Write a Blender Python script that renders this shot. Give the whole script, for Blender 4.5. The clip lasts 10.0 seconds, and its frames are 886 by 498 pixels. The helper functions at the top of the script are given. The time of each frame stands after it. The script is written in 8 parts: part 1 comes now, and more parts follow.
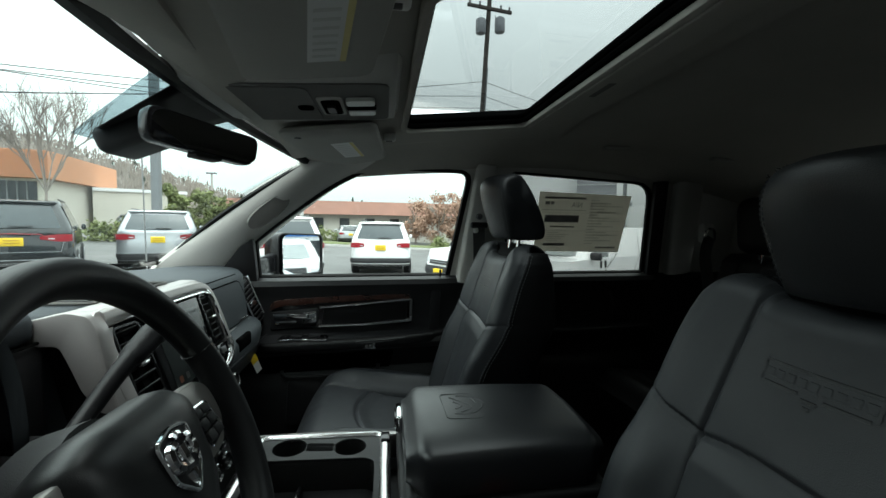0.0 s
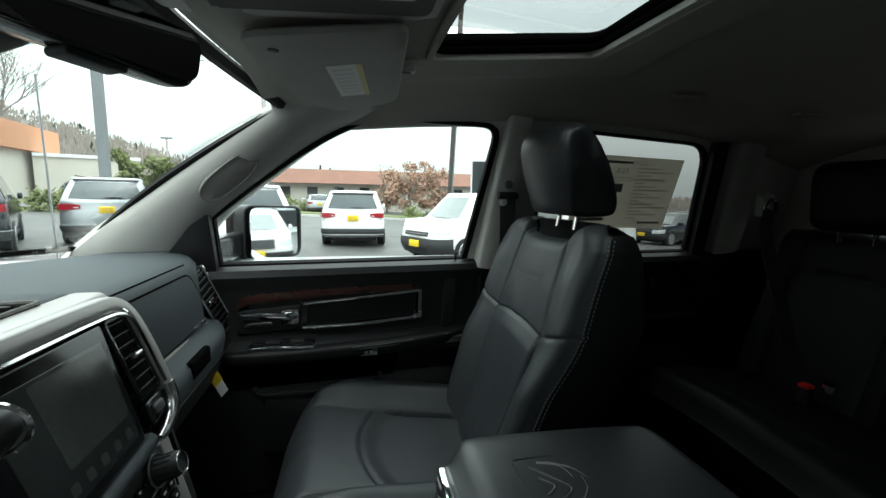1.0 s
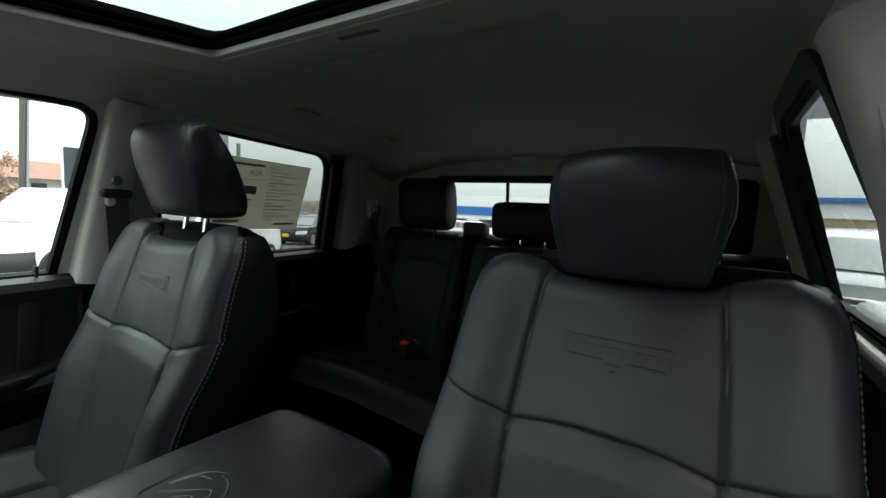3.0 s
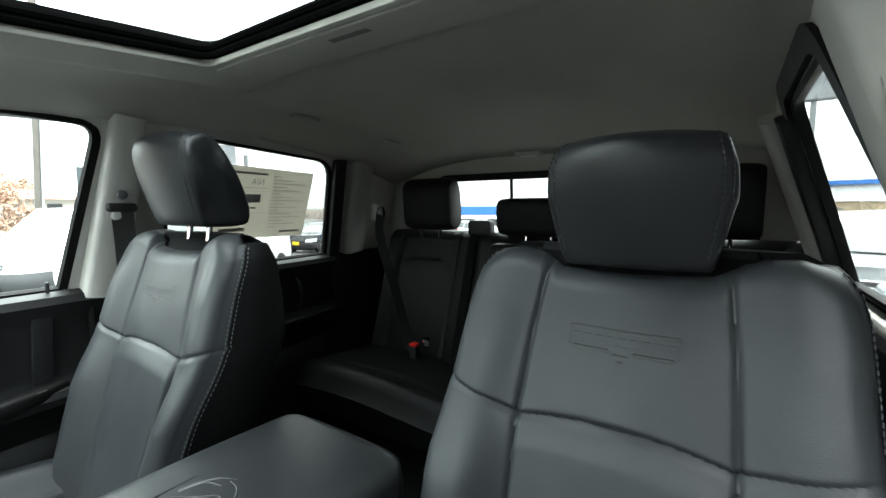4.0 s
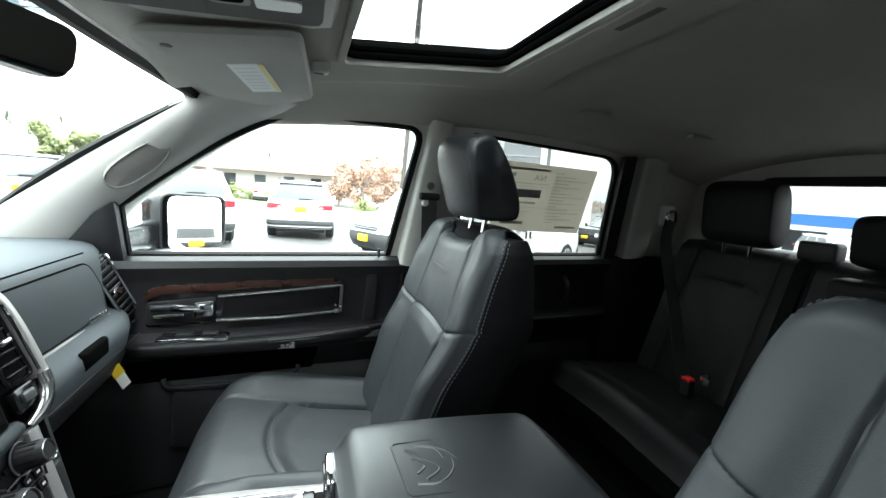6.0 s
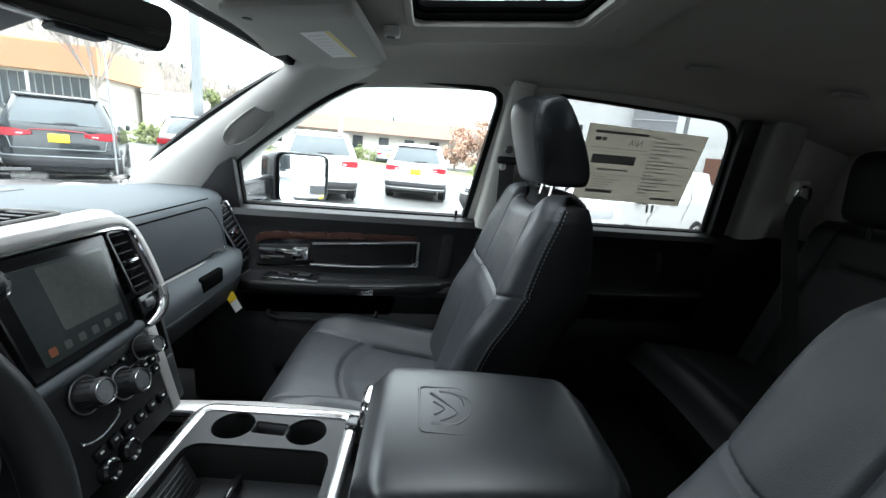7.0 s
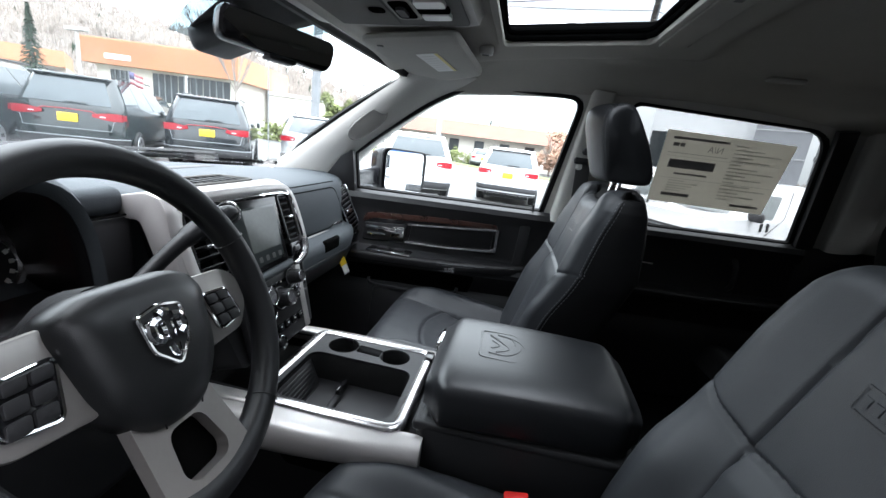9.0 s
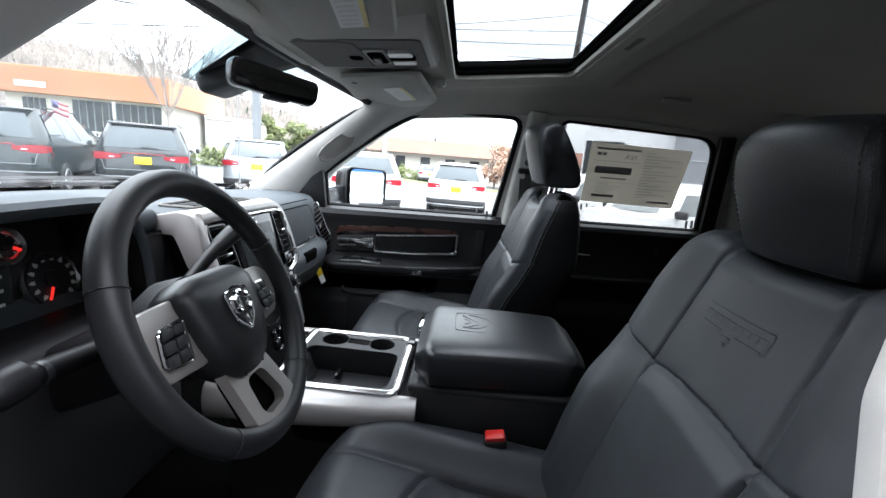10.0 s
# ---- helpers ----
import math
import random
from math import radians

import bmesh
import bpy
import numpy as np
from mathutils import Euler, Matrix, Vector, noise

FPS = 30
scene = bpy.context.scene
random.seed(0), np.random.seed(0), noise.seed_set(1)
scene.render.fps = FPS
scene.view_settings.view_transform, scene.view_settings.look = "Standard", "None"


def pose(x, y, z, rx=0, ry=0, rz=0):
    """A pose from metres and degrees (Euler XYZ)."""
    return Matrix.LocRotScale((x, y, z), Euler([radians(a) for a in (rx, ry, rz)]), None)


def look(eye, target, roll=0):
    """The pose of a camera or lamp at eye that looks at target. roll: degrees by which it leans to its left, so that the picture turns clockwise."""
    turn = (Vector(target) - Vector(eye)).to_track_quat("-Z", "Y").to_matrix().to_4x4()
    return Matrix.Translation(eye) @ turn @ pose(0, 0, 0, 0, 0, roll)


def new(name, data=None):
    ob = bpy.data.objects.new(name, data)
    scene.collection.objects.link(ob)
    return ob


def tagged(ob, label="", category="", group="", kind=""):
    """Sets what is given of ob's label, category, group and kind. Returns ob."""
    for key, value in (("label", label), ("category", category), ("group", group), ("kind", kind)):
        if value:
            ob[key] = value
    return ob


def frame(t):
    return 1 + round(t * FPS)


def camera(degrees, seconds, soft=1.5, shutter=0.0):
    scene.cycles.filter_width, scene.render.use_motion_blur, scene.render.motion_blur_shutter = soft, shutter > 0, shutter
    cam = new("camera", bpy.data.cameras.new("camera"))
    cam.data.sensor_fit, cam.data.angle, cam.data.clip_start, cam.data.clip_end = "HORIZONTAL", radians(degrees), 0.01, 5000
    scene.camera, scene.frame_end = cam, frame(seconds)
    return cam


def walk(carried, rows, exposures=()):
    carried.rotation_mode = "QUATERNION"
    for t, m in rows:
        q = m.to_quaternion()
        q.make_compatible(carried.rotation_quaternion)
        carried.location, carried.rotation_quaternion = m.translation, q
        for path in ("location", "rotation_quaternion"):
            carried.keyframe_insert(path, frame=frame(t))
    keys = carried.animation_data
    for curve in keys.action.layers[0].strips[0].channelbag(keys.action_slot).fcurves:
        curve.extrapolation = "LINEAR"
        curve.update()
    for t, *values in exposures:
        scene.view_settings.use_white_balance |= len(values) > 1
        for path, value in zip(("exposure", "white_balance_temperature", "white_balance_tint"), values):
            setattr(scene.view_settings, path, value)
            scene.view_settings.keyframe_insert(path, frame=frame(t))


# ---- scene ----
cam = camera(92.7, 10.0)
PATH = [
    (0, (-0.309, -0.893, 1.642), (-0.041, 1.086, 1.52), 0.9),
    (0.5, (-0.332, -0.653, 1.651), (-0.059, 1.318, 1.448), 3.0),
    (1, (-0.407, -0.503, 1.642), (-0.002, 1.438, 1.378), 1.0),
    (1.5, (-0.438, -0.501, 1.639), (0.387, 1.305, 1.4), 1.4),
    (2, (-0.416, -0.528, 1.629), (0.81, 1.033, 1.384), 3.1),
    (2.5, (-0.414, -0.553, 1.645), (1.116, 0.719, 1.44), 4.0),
    (2.7, (-0.414, -0.556, 1.645), (1.208, 0.596, 1.445), 4.3),
    (3.8, (-0.398, -0.573, 1.634), (1.319, 0.432, 1.431), 1.0),
    (4, (-0.398, -0.572, 1.635), (1.254, 0.54, 1.44), -0.1),
    (4.5, (-0.402, -0.557, 1.646), (1.037, 0.83, 1.56), -3.0),
    (5, (-0.387, -0.552, 1.658), (0.713, 1.119, 1.664), -3.3),
    (5.5, (-0.366, -0.55, 1.654), (0.439, 1.276, 1.523), 0.8),
    (5.7, (-0.352, -0.556, 1.655), (0.381, 1.295, 1.466), 2.3),
    (6.8, (-0.226, -0.614, 1.664), (0.0, 1.323, 1.218), 5.2),
    (7, (-0.205, -0.62, 1.661), (-0.09, 1.321, 1.192), 5.2),
    (7.5, (-0.146, -0.633, 1.654), (-0.232, 1.299, 1.146), 5.5),
    (8, (-0.139, -0.673, 1.653), (-0.442, 1.232, 1.124), 6.6),
    (8.5, (-0.143, -0.738, 1.653), (-0.483, 1.166, 1.146), 6.6),
    (9, (-0.164, -0.838, 1.648), (-0.455, 1.078, 1.154), 7.1),
    (9.5, (-0.191, -0.955, 1.654), (-0.413, 0.979, 1.197), 6.5),
    (10, (-0.191, -1.046, 1.645), (-0.269, 0.912, 1.245), 4.6),
]
EXPOSURES = [(0, -0.28, 6430, 5), (1.3, -0.15, 6430, 5), (2.2, -0.28, 6430, 6), (2.5, -0.25, 6430, 6), (3.4, 1.15, 6430, 7), (4.0, 1.84, 6450, 7), (4.5, 2.28, 6450, 7), (5.0, 2.30, 6450, 8), (5.5, 2.06, 6450, 8), (6.2, 1.50, 6350, 10), (7.0, 1.16, 6250, 14), (10.0, 1.05, 6220, 20)]
walk(cam, [(t, look(eye, target, roll)) for t, eye, target, roll in PATH], EXPOSURES)

# ---- light ----
world = bpy.data.worlds.new("overcast_sky")
scene.world = world
world.use_nodes = True
wn, wl = world.node_tree.nodes, world.node_tree.links
wn.clear()
w_out = wn.new("ShaderNodeOutputWorld")
w_bg = wn.new("ShaderNodeBackground")
w_sky = wn.new("ShaderNodeTexSky")
w_sky.sky_type, w_sky.sun_disc = "NISHITA", False
w_sky.sun_elevation, w_sky.sun_rotation = radians(75), radians(143)
w_sky.dust_density, w_sky.air_density = 4.0, 1.0
w_hsv = wn.new("ShaderNodeHueSaturation")
w_hsv.inputs["Saturation"].default_value = 0.10
w_noise = wn.new("ShaderNodeTexNoise")
w_noise.inputs["Scale"].default_value, w_noise.inputs["Detail"].default_value = 2.2, 6.0
w_ramp = wn.new("ShaderNodeValToRGB")
w_ramp.color_ramp.elements[0].position, w_ramp.color_ramp.elements[0].color = 0.25, (4.5, 5.0, 5.05, 1)
w_ramp.color_ramp.elements[1].position, w_ramp.color_ramp.elements[1].color = 0.75, (6.4, 6.9, 6.9, 1)
w_mix = wn.new("ShaderNodeMixRGB")
w_mix.inputs["Fac"].default_value = 0.75
wl.new(w_sky.outputs["Color"], w_hsv.inputs["Color"])
wl.new(w_noise.outputs["Fac"], w_ramp.inputs["Fac"])
wl.new(w_hsv.outputs["Color"], w_mix.inputs["Color1"])
wl.new(w_ramp.outputs["Color"], w_mix.inputs["Color2"])
w_co, w_sep, w_up = wn.new("ShaderNodeTexCoord"), wn.new("ShaderNodeSeparateXYZ"), wn.new("ShaderNodeMapRange")
w_up.inputs["From Min"].default_value, w_up.inputs["From Max"].default_value = 0.0, 1.0
w_up.inputs["To Min"].default_value, w_up.inputs["To Max"].default_value = 0.62, 2.5
w_scale = wn.new("ShaderNodeVectorMath")
w_scale.operation = "SCALE"
wl.new(w_co.outputs["Generated"], w_sep.inputs[0])
wl.new(w_sep.outputs["Z"], w_up.inputs["Value"])
wl.new(w_mix.outputs["Color"], w_scale.inputs[0])
wl.new(w_up.outputs[0], w_scale.inputs["Scale"])
wl.new(w_scale.outputs[0], w_bg.inputs["Color"])
w_bg.inputs["Strength"].default_value = 0.45
wl.new(w_bg.outputs["Background"], w_out.inputs["Surface"])
sun = new("sun", bpy.data.lights.new("sun", "SUN"))
sun.data.energy, sun.data.angle, sun.data.color = 0.8, radians(40), (1.0, 0.97, 0.93)
sun.matrix_world = look((0, 0, 20), (4, -3, 0))


# ---- materials ----
def material(name, color, rough=0.5, metal=0.0, spread=0.15, scale=6.0, bump=0.0, bump_scale=300.0, coat=0.0, cells=False, rough_spread=0.08, spec=0.5):
    """A procedural surface: base colour varied at two scales, roughness variation and fine relief."""
    m = bpy.data.materials.new(name)
    m.use_nodes = True
    n, l = m.node_tree.nodes, m.node_tree.links
    b = n["Principled BSDF"]
    co = n.new("ShaderNodeTexCoord")
    big, fine = n.new("ShaderNodeTexNoise"), n.new("ShaderNodeTexNoise")
    big.inputs["Scale"].default_value, big.inputs["Detail"].default_value = scale, 4
    fine.inputs["Scale"].default_value, fine.inputs["Detail"].default_value = scale * 14, 3
    l.new(co.outputs["Object"], big.inputs["Vector"])
    l.new(co.outputs["Object"], fine.inputs["Vector"])
    add = n.new("ShaderNodeMath")
    add.operation = "MULTIPLY_ADD"
    add.inputs[1].default_value = 0.35
    l.new(fine.outputs["Fac"], add.inputs[0])
    l.new(big.outputs["Fac"], add.inputs[2])
    ramp = n.new("ShaderNodeMapRange")
    ramp.inputs["From Min"].default_value, ramp.inputs["From Max"].default_value = 0.3, 1.0
    ramp.inputs["To Min"].default_value, ramp.inputs["To Max"].default_value = 1 - spread, 1 + spread
    l.new(add.outputs[0], ramp.inputs["Value"])
    mul = n.new("ShaderNodeVectorMath")
    mul.operation = "SCALE"
    mul.inputs[0].default_value = color
    l.new(ramp.outputs[0], mul.inputs["Scale"])
    l.new(mul.outputs[0], b.inputs["Base Color"])
    rr = n.new("ShaderNodeMapRange")
    rr.inputs["To Min"].default_value, rr.inputs["To Max"].default_value = max(0.02, rough - rough_spread), min(1, rough + rough_spread)
    l.new(big.outputs["Fac"], rr.inputs["Value"])
    l.new(rr.outputs[0], b.inputs["Roughness"])
    b.inputs["Metallic"].default_value = metal
    b.inputs["Coat Weight"].default_value = coat
    b.inputs["Specular IOR Level"].default_value = spec
    if bump:
        tex = n.new("ShaderNodeTexVoronoi" if cells else "ShaderNodeTexNoise")
        tex.inputs["Scale"].default_value = bump_scale
        l.new(co.outputs["Object"], tex.inputs["Vector"])
        bm_node = n.new("ShaderNodeBump")
        bm_node.inputs["Strength"].default_value = bump
        bm_node.inputs["Distance"].default_value = 0.001 if bump_scale > 50 else 0.02
        l.new(tex.outputs["Distance" if cells else "Fac"], bm_node.inputs["Height"])
        l.new(bm_node.outputs["Normal"], b.inputs["Normal"])
    return m


def pane_material(name, tint, gloss=0.9):
    """Thin clear pane: see-through with a mirror gloss that grows at grazing angles."""
    m = bpy.data.materials.new(name)
    m.use_nodes = True
    n, l = m.node_tree.nodes, m.node_tree.links
    n.clear()
    out, mix = n.new("ShaderNodeOutputMaterial"), n.new("ShaderNodeMixShader")
    clear, shine, fres = n.new("ShaderNodeBsdfTransparent"), n.new("ShaderNodeBsdfGlossy"), n.new("ShaderNodeLayerWeight")
    clear.inputs["Color"].default_value = (*tint, 1)
    shine.inputs["Roughness"].default_value = 0.02
    power = n.new("ShaderNodeMath")
    power.operation, power.inputs[1].default_value = "POWER", 4.0
    fres.inputs["Blend"].default_value = 0.5
    scaled = n.new("ShaderNodeMath")
    scaled.operation, scaled.inputs[1].default_value, scaled.inputs[2].default_value = "MULTIPLY_ADD", 0.45, 0.025
    l.new(fres.outputs["Facing"], power.inputs[0])
    l.new(power.outputs[0], scaled.inputs[0])
    l.new(scaled.outputs[0], mix.inputs[0])
    l.new(clear.outputs[0], mix.inputs[1])
    l.new(shine.outputs[0], mix.inputs[2])
    l.new(mix.outputs[0], out.inputs["Surface"])
    return m


def glow(name, color, power):
    m = bpy.data.materials.new(name)
    m.use_nodes = True
    b = m.node_tree.nodes["Principled BSDF"]
    b.inputs["Base Color"].default_value = (*color, 1)
    b.inputs["Emission Color"].default_value = (*color, 1)
    b.inputs["Emission Strength"].default_value = power
    return m


LEATHER = material("charcoal_leather", (0.0255, 0.0280, 0.0315), 0.46, spread=0.12, scale=9, bump=0.16, bump_scale=800, cells=True, spec=0.42)
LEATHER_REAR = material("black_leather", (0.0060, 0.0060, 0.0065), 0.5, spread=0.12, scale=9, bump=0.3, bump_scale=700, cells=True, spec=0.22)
# seat leather darkened: shade of the headrests and pressed badge lines put in
LEATHER_SHADED = material("shaded_charcoal_leather", (0.013, 0.014, 0.016), 0.40, spread=0.12, scale=9, bump=0.3, bump_scale=700, cells=True, spec=0.5)
PAD = material("soft_dash_vinyl", (0.052, 0.060, 0.066), 0.66, spread=0.1, scale=10, bump=0.3, bump_scale=900, cells=True, spec=0.20)
BLACK = material("black_grained_plastic", (0.0160, 0.0163, 0.0175), 0.5, spread=0.15, scale=12, bump=0.25, bump_scale=800, spec=0.40)
PADBLACK = material("black_airbag_vinyl", (0.014, 0.015, 0.016), 0.38, spread=0.1, scale=10, bump=0.2, bump_scale=900)
GLOSSBLACK = material("gloss_black_plastic", (0.008, 0.008, 0.009), 0.15, spread=0.1)
FELT = material("black_felt_channel", (0.004, 0.004, 0.004), 1.0, spread=0.2, scale=40, spec=0.0)
RUBBER = material("black_rubber_seal", (0.005, 0.005, 0.005), 0.6, spread=0.2, scale=20, spec=0.25)
CLOTH = material("grey_headliner_cloth", (0.43, 0.412, 0.372), 0.95, spread=0.06, scale=8, bump=0.4, bump_scale=900, spec=0.1)
TRIM = material("light_grey_pillar_plastic", (0.52, 0.51, 0.48), 0.62, spread=0.05, scale=7, bump=0.2, bump_scale=700, spec=0.3)
SPEAKER = material("grey_speaker_cloth", (0.15, 0.147, 0.138), 0.9, spread=0.1, scale=20, bump=0.5, bump_scale=600)
SILVER = material("satin_silver_plastic", (0.455, 0.438, 0.424), 0.38, metal=0.45, spread=0.05, scale=12, bump=0.05, bump_scale=900)
CHROME = material("polished_chrome", (0.85, 0.85, 0.86), 0.07, metal=1.0, spread=0.03, rough_spread=0.03)
RIMCHROME = material("satin_chrome", (0.62, 0.61, 0.61), 0.24, metal=1.0, spread=0.05, rough_spread=0.05)
STALK = material("black_stalk_plastic", (0.008, 0.008, 0.009), 0.45, spread=0.1, spec=0.25)
WOOD = material("walnut_trim", (0.030, 0.010, 0.006), 0.28, spread=0.35, scale=18, coat=0.4)
CARPET = material("black_carpet", (0.006, 0.006, 0.006), 0.95, spread=0.3, scale=30, bump=0.8, bump_scale=500, spec=0.1)
WHEELLEATHER = material("black_wheel_leather", (0.0095, 0.0098, 0.011), 0.46, spread=0.12, scale=14, bump=0.10, bump_scale=900, cells=True, spec=0.40)
THREAD_DARK = material("dark_grey_thread", (0.050, 0.052, 0.056), 0.7, spread=0.1, scale=200)
THREAD = material("light_grey_thread", (0.11, 0.115, 0.12), 0.7, spread=0.1, scale=200)
WHITE_PLASTIC = material("white_lens_plastic", (0.75, 0.75, 0.72), 0.4, spread=0.05)
PAPER = material("white_sticker_paper", (0.72, 0.71, 0.67), 0.7, spread=0.05, scale=14)
def see_through(m, color, amount):
    """Let light pass diffusely through a thin sheet."""
    n, l = m.node_tree.nodes, m.node_tree.links
    mix, tr, out = n.new("ShaderNodeMixShader"), n.new("ShaderNodeBsdfTranslucent"), n["Material Output"]
    tr.inputs["Color"].default_value = (*color, 1)
    mix.inputs[0].default_value = amount
    l.new(n["Principled BSDF"].outputs[0], mix.inputs[1])
    l.new(tr.outputs[0], mix.inputs[2])
    l.new(mix.outputs[0], out.inputs["Surface"])


see_through(PAPER, (0.78, 0.75, 0.68), 0.42)
INK = material("dark_print", (0.10, 0.10, 0.10), 0.7, spread=0.1)
YELLOW = material("yellow_card", (0.80, 0.55, 0.02), 0.6, spread=0.05)
RED = material("red_plastic", (0.70, 0.02, 0.015), 0.4, spread=0.05)
BELT = material("black_webbing", (0.012, 0.012, 0.012), 0.7, spread=0.2, scale=60, bump=0.5, bump_scale=700)
# base lifted to hold some of the sky the screen reflects
SCREEN = material("dark_touch_screen", (0.036, 0.043, 0.042), 0.12, spread=0.3, scale=5)
MIRROR = material("mirror_glass", (0.85, 0.87, 0.88), 0.02, metal=1.0, spread=0.01, rough_spread=0.01)
MIRRORDIM = material("dimmed_mirror_glass", (0.30, 0.31, 0.32), 0.02, metal=1.0, spread=0.01, rough_spread=0.01)
LIDLEATHER = material("charcoal_lid_vinyl", (0.0115, 0.0128, 0.0145), 0.36, spread=0.12, scale=9, bump=0.14, bump_scale=800, cells=True, spec=0.60)
SHELL = material("black_seat_back_leather", (0.0055, 0.0055, 0.006), 0.62, spread=0.12, scale=9, bump=0.2, bump_scale=700, cells=True, spec=0.15)
SPOKE = material("satin_spoke_metal", (0.36, 0.342, 0.322), 0.36, metal=0.60, spread=0.08, scale=14, bump=0.06, bump_scale=900)
KNOB = material("black_knob_plastic", (0.011, 0.011, 0.012), 0.5, spread=0.15, scale=20, spec=0.25)
SILVERDARK = material("pewter_plastic", (0.16, 0.16, 0.165), 0.4, metal=0.6, spread=0.06, scale=12)
NEEDLE = glow("lit_red_needle", (0.75, 0.03, 0.02), 0.55)
ICON = material("screen_icon_grey", (0.05, 0.052, 0.05), 0.3, spread=0.2)
ICON_RED = material("screen_icon_orange", (0.16, 0.05, 0.02), 0.3, spread=0.2)
# grey that puts the screen's reflection into colour
SCREEN_SHEEN = material("painted_screen_sheen", (0.058, 0.066, 0.060), 0.15, spread=0.35, scale=9)
CLOTHTRIM = material("grey_visor_cloth", (0.42, 0.41, 0.38), 0.9, spread=0.05, scale=8, bump=0.4, bump_scale=900, spec=0.1)
PAPERW = material("white_paper", (0.78, 0.78, 0.76), 0.7, spread=0.04, scale=14)
YELLOWPALE = material("pale_yellow_print", (0.75, 0.66, 0.30), 0.7, spread=0.05)
PALEINK = material("pale_grey_print", (0.57, 0.56, 0.53), 0.7, spread=0.1)
FAINTINK = material("faint_grey_print", (0.66, 0.66, 0.63), 0.7, spread=0.1)
INKSOFT = material("grey_print", (0.36, 0.345, 0.34), 0.7, spread=0.1)
GLASS = pane_material("clear_window_glass", (0.93, 0.96, 0.95))
FRITBAND = pane_material("dotted_glass_edge", (0.34, 0.42, 0.45))
TINT = pane_material("tinted_sunroof_glass", (0.54, 0.56, 0.56))
LIGHTTINT = pane_material("light_tinted_glass", (0.64, 0.65, 0.64))
SMOKED = pane_material("smoked_window_glass", (0.66, 0.67, 0.66))
PRIVACY = pane_material("privacy_window_glass", (0.52, 0.53, 0.52))
ASPHALT = material("wet_asphalt", (0.070, 0.070, 0.068), 0.50, spread=0.35, scale=0.35, bump=0.3, bump_scale=40, rough_spread=0.3, spec=0.35)


# ---- mesh helpers ----
def thing(name, label, category, at=(0, 0, 0), group="", kind=""):
    ob = new(name)
    ob.location = at
    return tagged(ob, label, category, group, kind)


def part(name, bm, mat, parent=None, label="", smooth=True, thick=0.0, bevel=0.0):
    """Link a bmesh as one mesh object under a thing (world coordinates are kept)."""
    bmesh.ops.recalc_face_normals(bm, faces=bm.faces)
    me = bpy.data.meshes.new(name)
    bm.to_mesh(me)
    bm.free()
    me.materials.append(mat)
    for p in me.polygons:
        p.use_smooth = smooth
    ob = new(name, me)
    if smooth:
        me.set_sharp_from_angle(angle=radians(38))
    if parent is not None:
        ob.parent = parent
        root = parent
        offset = Vector()
        while root is not None:
            offset += root.location
            root = root.parent
        me.transform(Matrix.Translation(-offset))
    if thick:
        mod = ob.modifiers.new("thickness", "SOLIDIFY")
        mod.thickness, mod.offset = thick, 1
    if bevel:
        mod = ob.modifiers.new("edge", "BEVEL")
        mod.width, mod.segments, mod.limit_method = bevel, 2, "ANGLE"
    if label:
        ob["label"] = label
    return ob


def box(bm, lo, hi, bevel=0.0, segs=2, m=None):
    """A box between two corners with rounded edges, added to bm."""
    c, s = [(a + b) / 2 for a, b in zip(lo, hi)], [abs(b - a) for a, b in zip(lo, hi)]
    t = bmesh.new()
    bmesh.ops.create_cube(t, size=1, matrix=Matrix.Translation(c) @ Matrix.Diagonal((*s, 1)))
    if bevel:
        bmesh.ops.bevel(t, geom=t.edges[:], offset=min(bevel, min(s) * 0.49), segments=segs, profile=0.5, affect="EDGES")
    if m is not None:
        bmesh.ops.transform(t, matrix=m, verts=t.verts)
    join(bm, t)
    return bm


def join(bm, other):
    me = bpy.data.meshes.new("tmp")
    other.to_mesh(me)
    other.free()
    bm.from_mesh(me)
    bpy.data.meshes.remove(me)


def boxed(lo, hi, bevel=0.004, segs=2, m=None):
    return box(bmesh.new(), lo, hi, bevel, segs, m)


def prism(poly, depth, m, bevel=0.0, segs=2):
    """A plate: polygon (u, v) pushed along w by depth, laid into the world by m."""
    t = bmesh.new()
    f = t.faces.new([t.verts.new((u, v, 0)) for u, v in poly])
    ext = bmesh.ops.extrude_face_region(t, geom=[f])
    bmesh.ops.translate(t, vec=(0, 0, depth), verts=[v for v in ext["geom"] if isinstance(v, bmesh.types.BMVert)])
    bmesh.ops.recalc_face_normals(t, faces=t.faces)
    if bevel:
        es = [e for e in t.edges if len(e.link_faces) == 2 and e.calc_face_angle(0) > 0.5]
        bmesh.ops.bevel(t, geom=es, offset=bevel, segments=segs, profile=0.5, affect="EDGES", clamp_overlap=True)
    bmesh.ops.transform(t, matrix=m, verts=t.verts)
    return t


def round_poly(poly, r, steps=5):
    """A polygon with its corners rounded; r is one radius or one for each corner."""
    out, n = [], len(poly)
    for i in range(n):
        p, a, b = Vector(poly[i]), Vector(poly[i - 1]), Vector(poly[(i + 1) % n])
        rad = r[i] if isinstance(r, (list, tuple)) else r
        da, db = (a - p), (b - p)
        k = min(rad, da.length * 0.48, db.length * 0.48)
        if k < 1e-4:
            out.append(tuple(p))
            continue
        s, e = p + da.normalized() * k, p + db.normalized() * k
        for j in range(steps + 1):
            q = j / steps
            out.append(tuple((1 - q) ** 2 * s + 2 * q * (1 - q) * p + q * q * e))
    return out


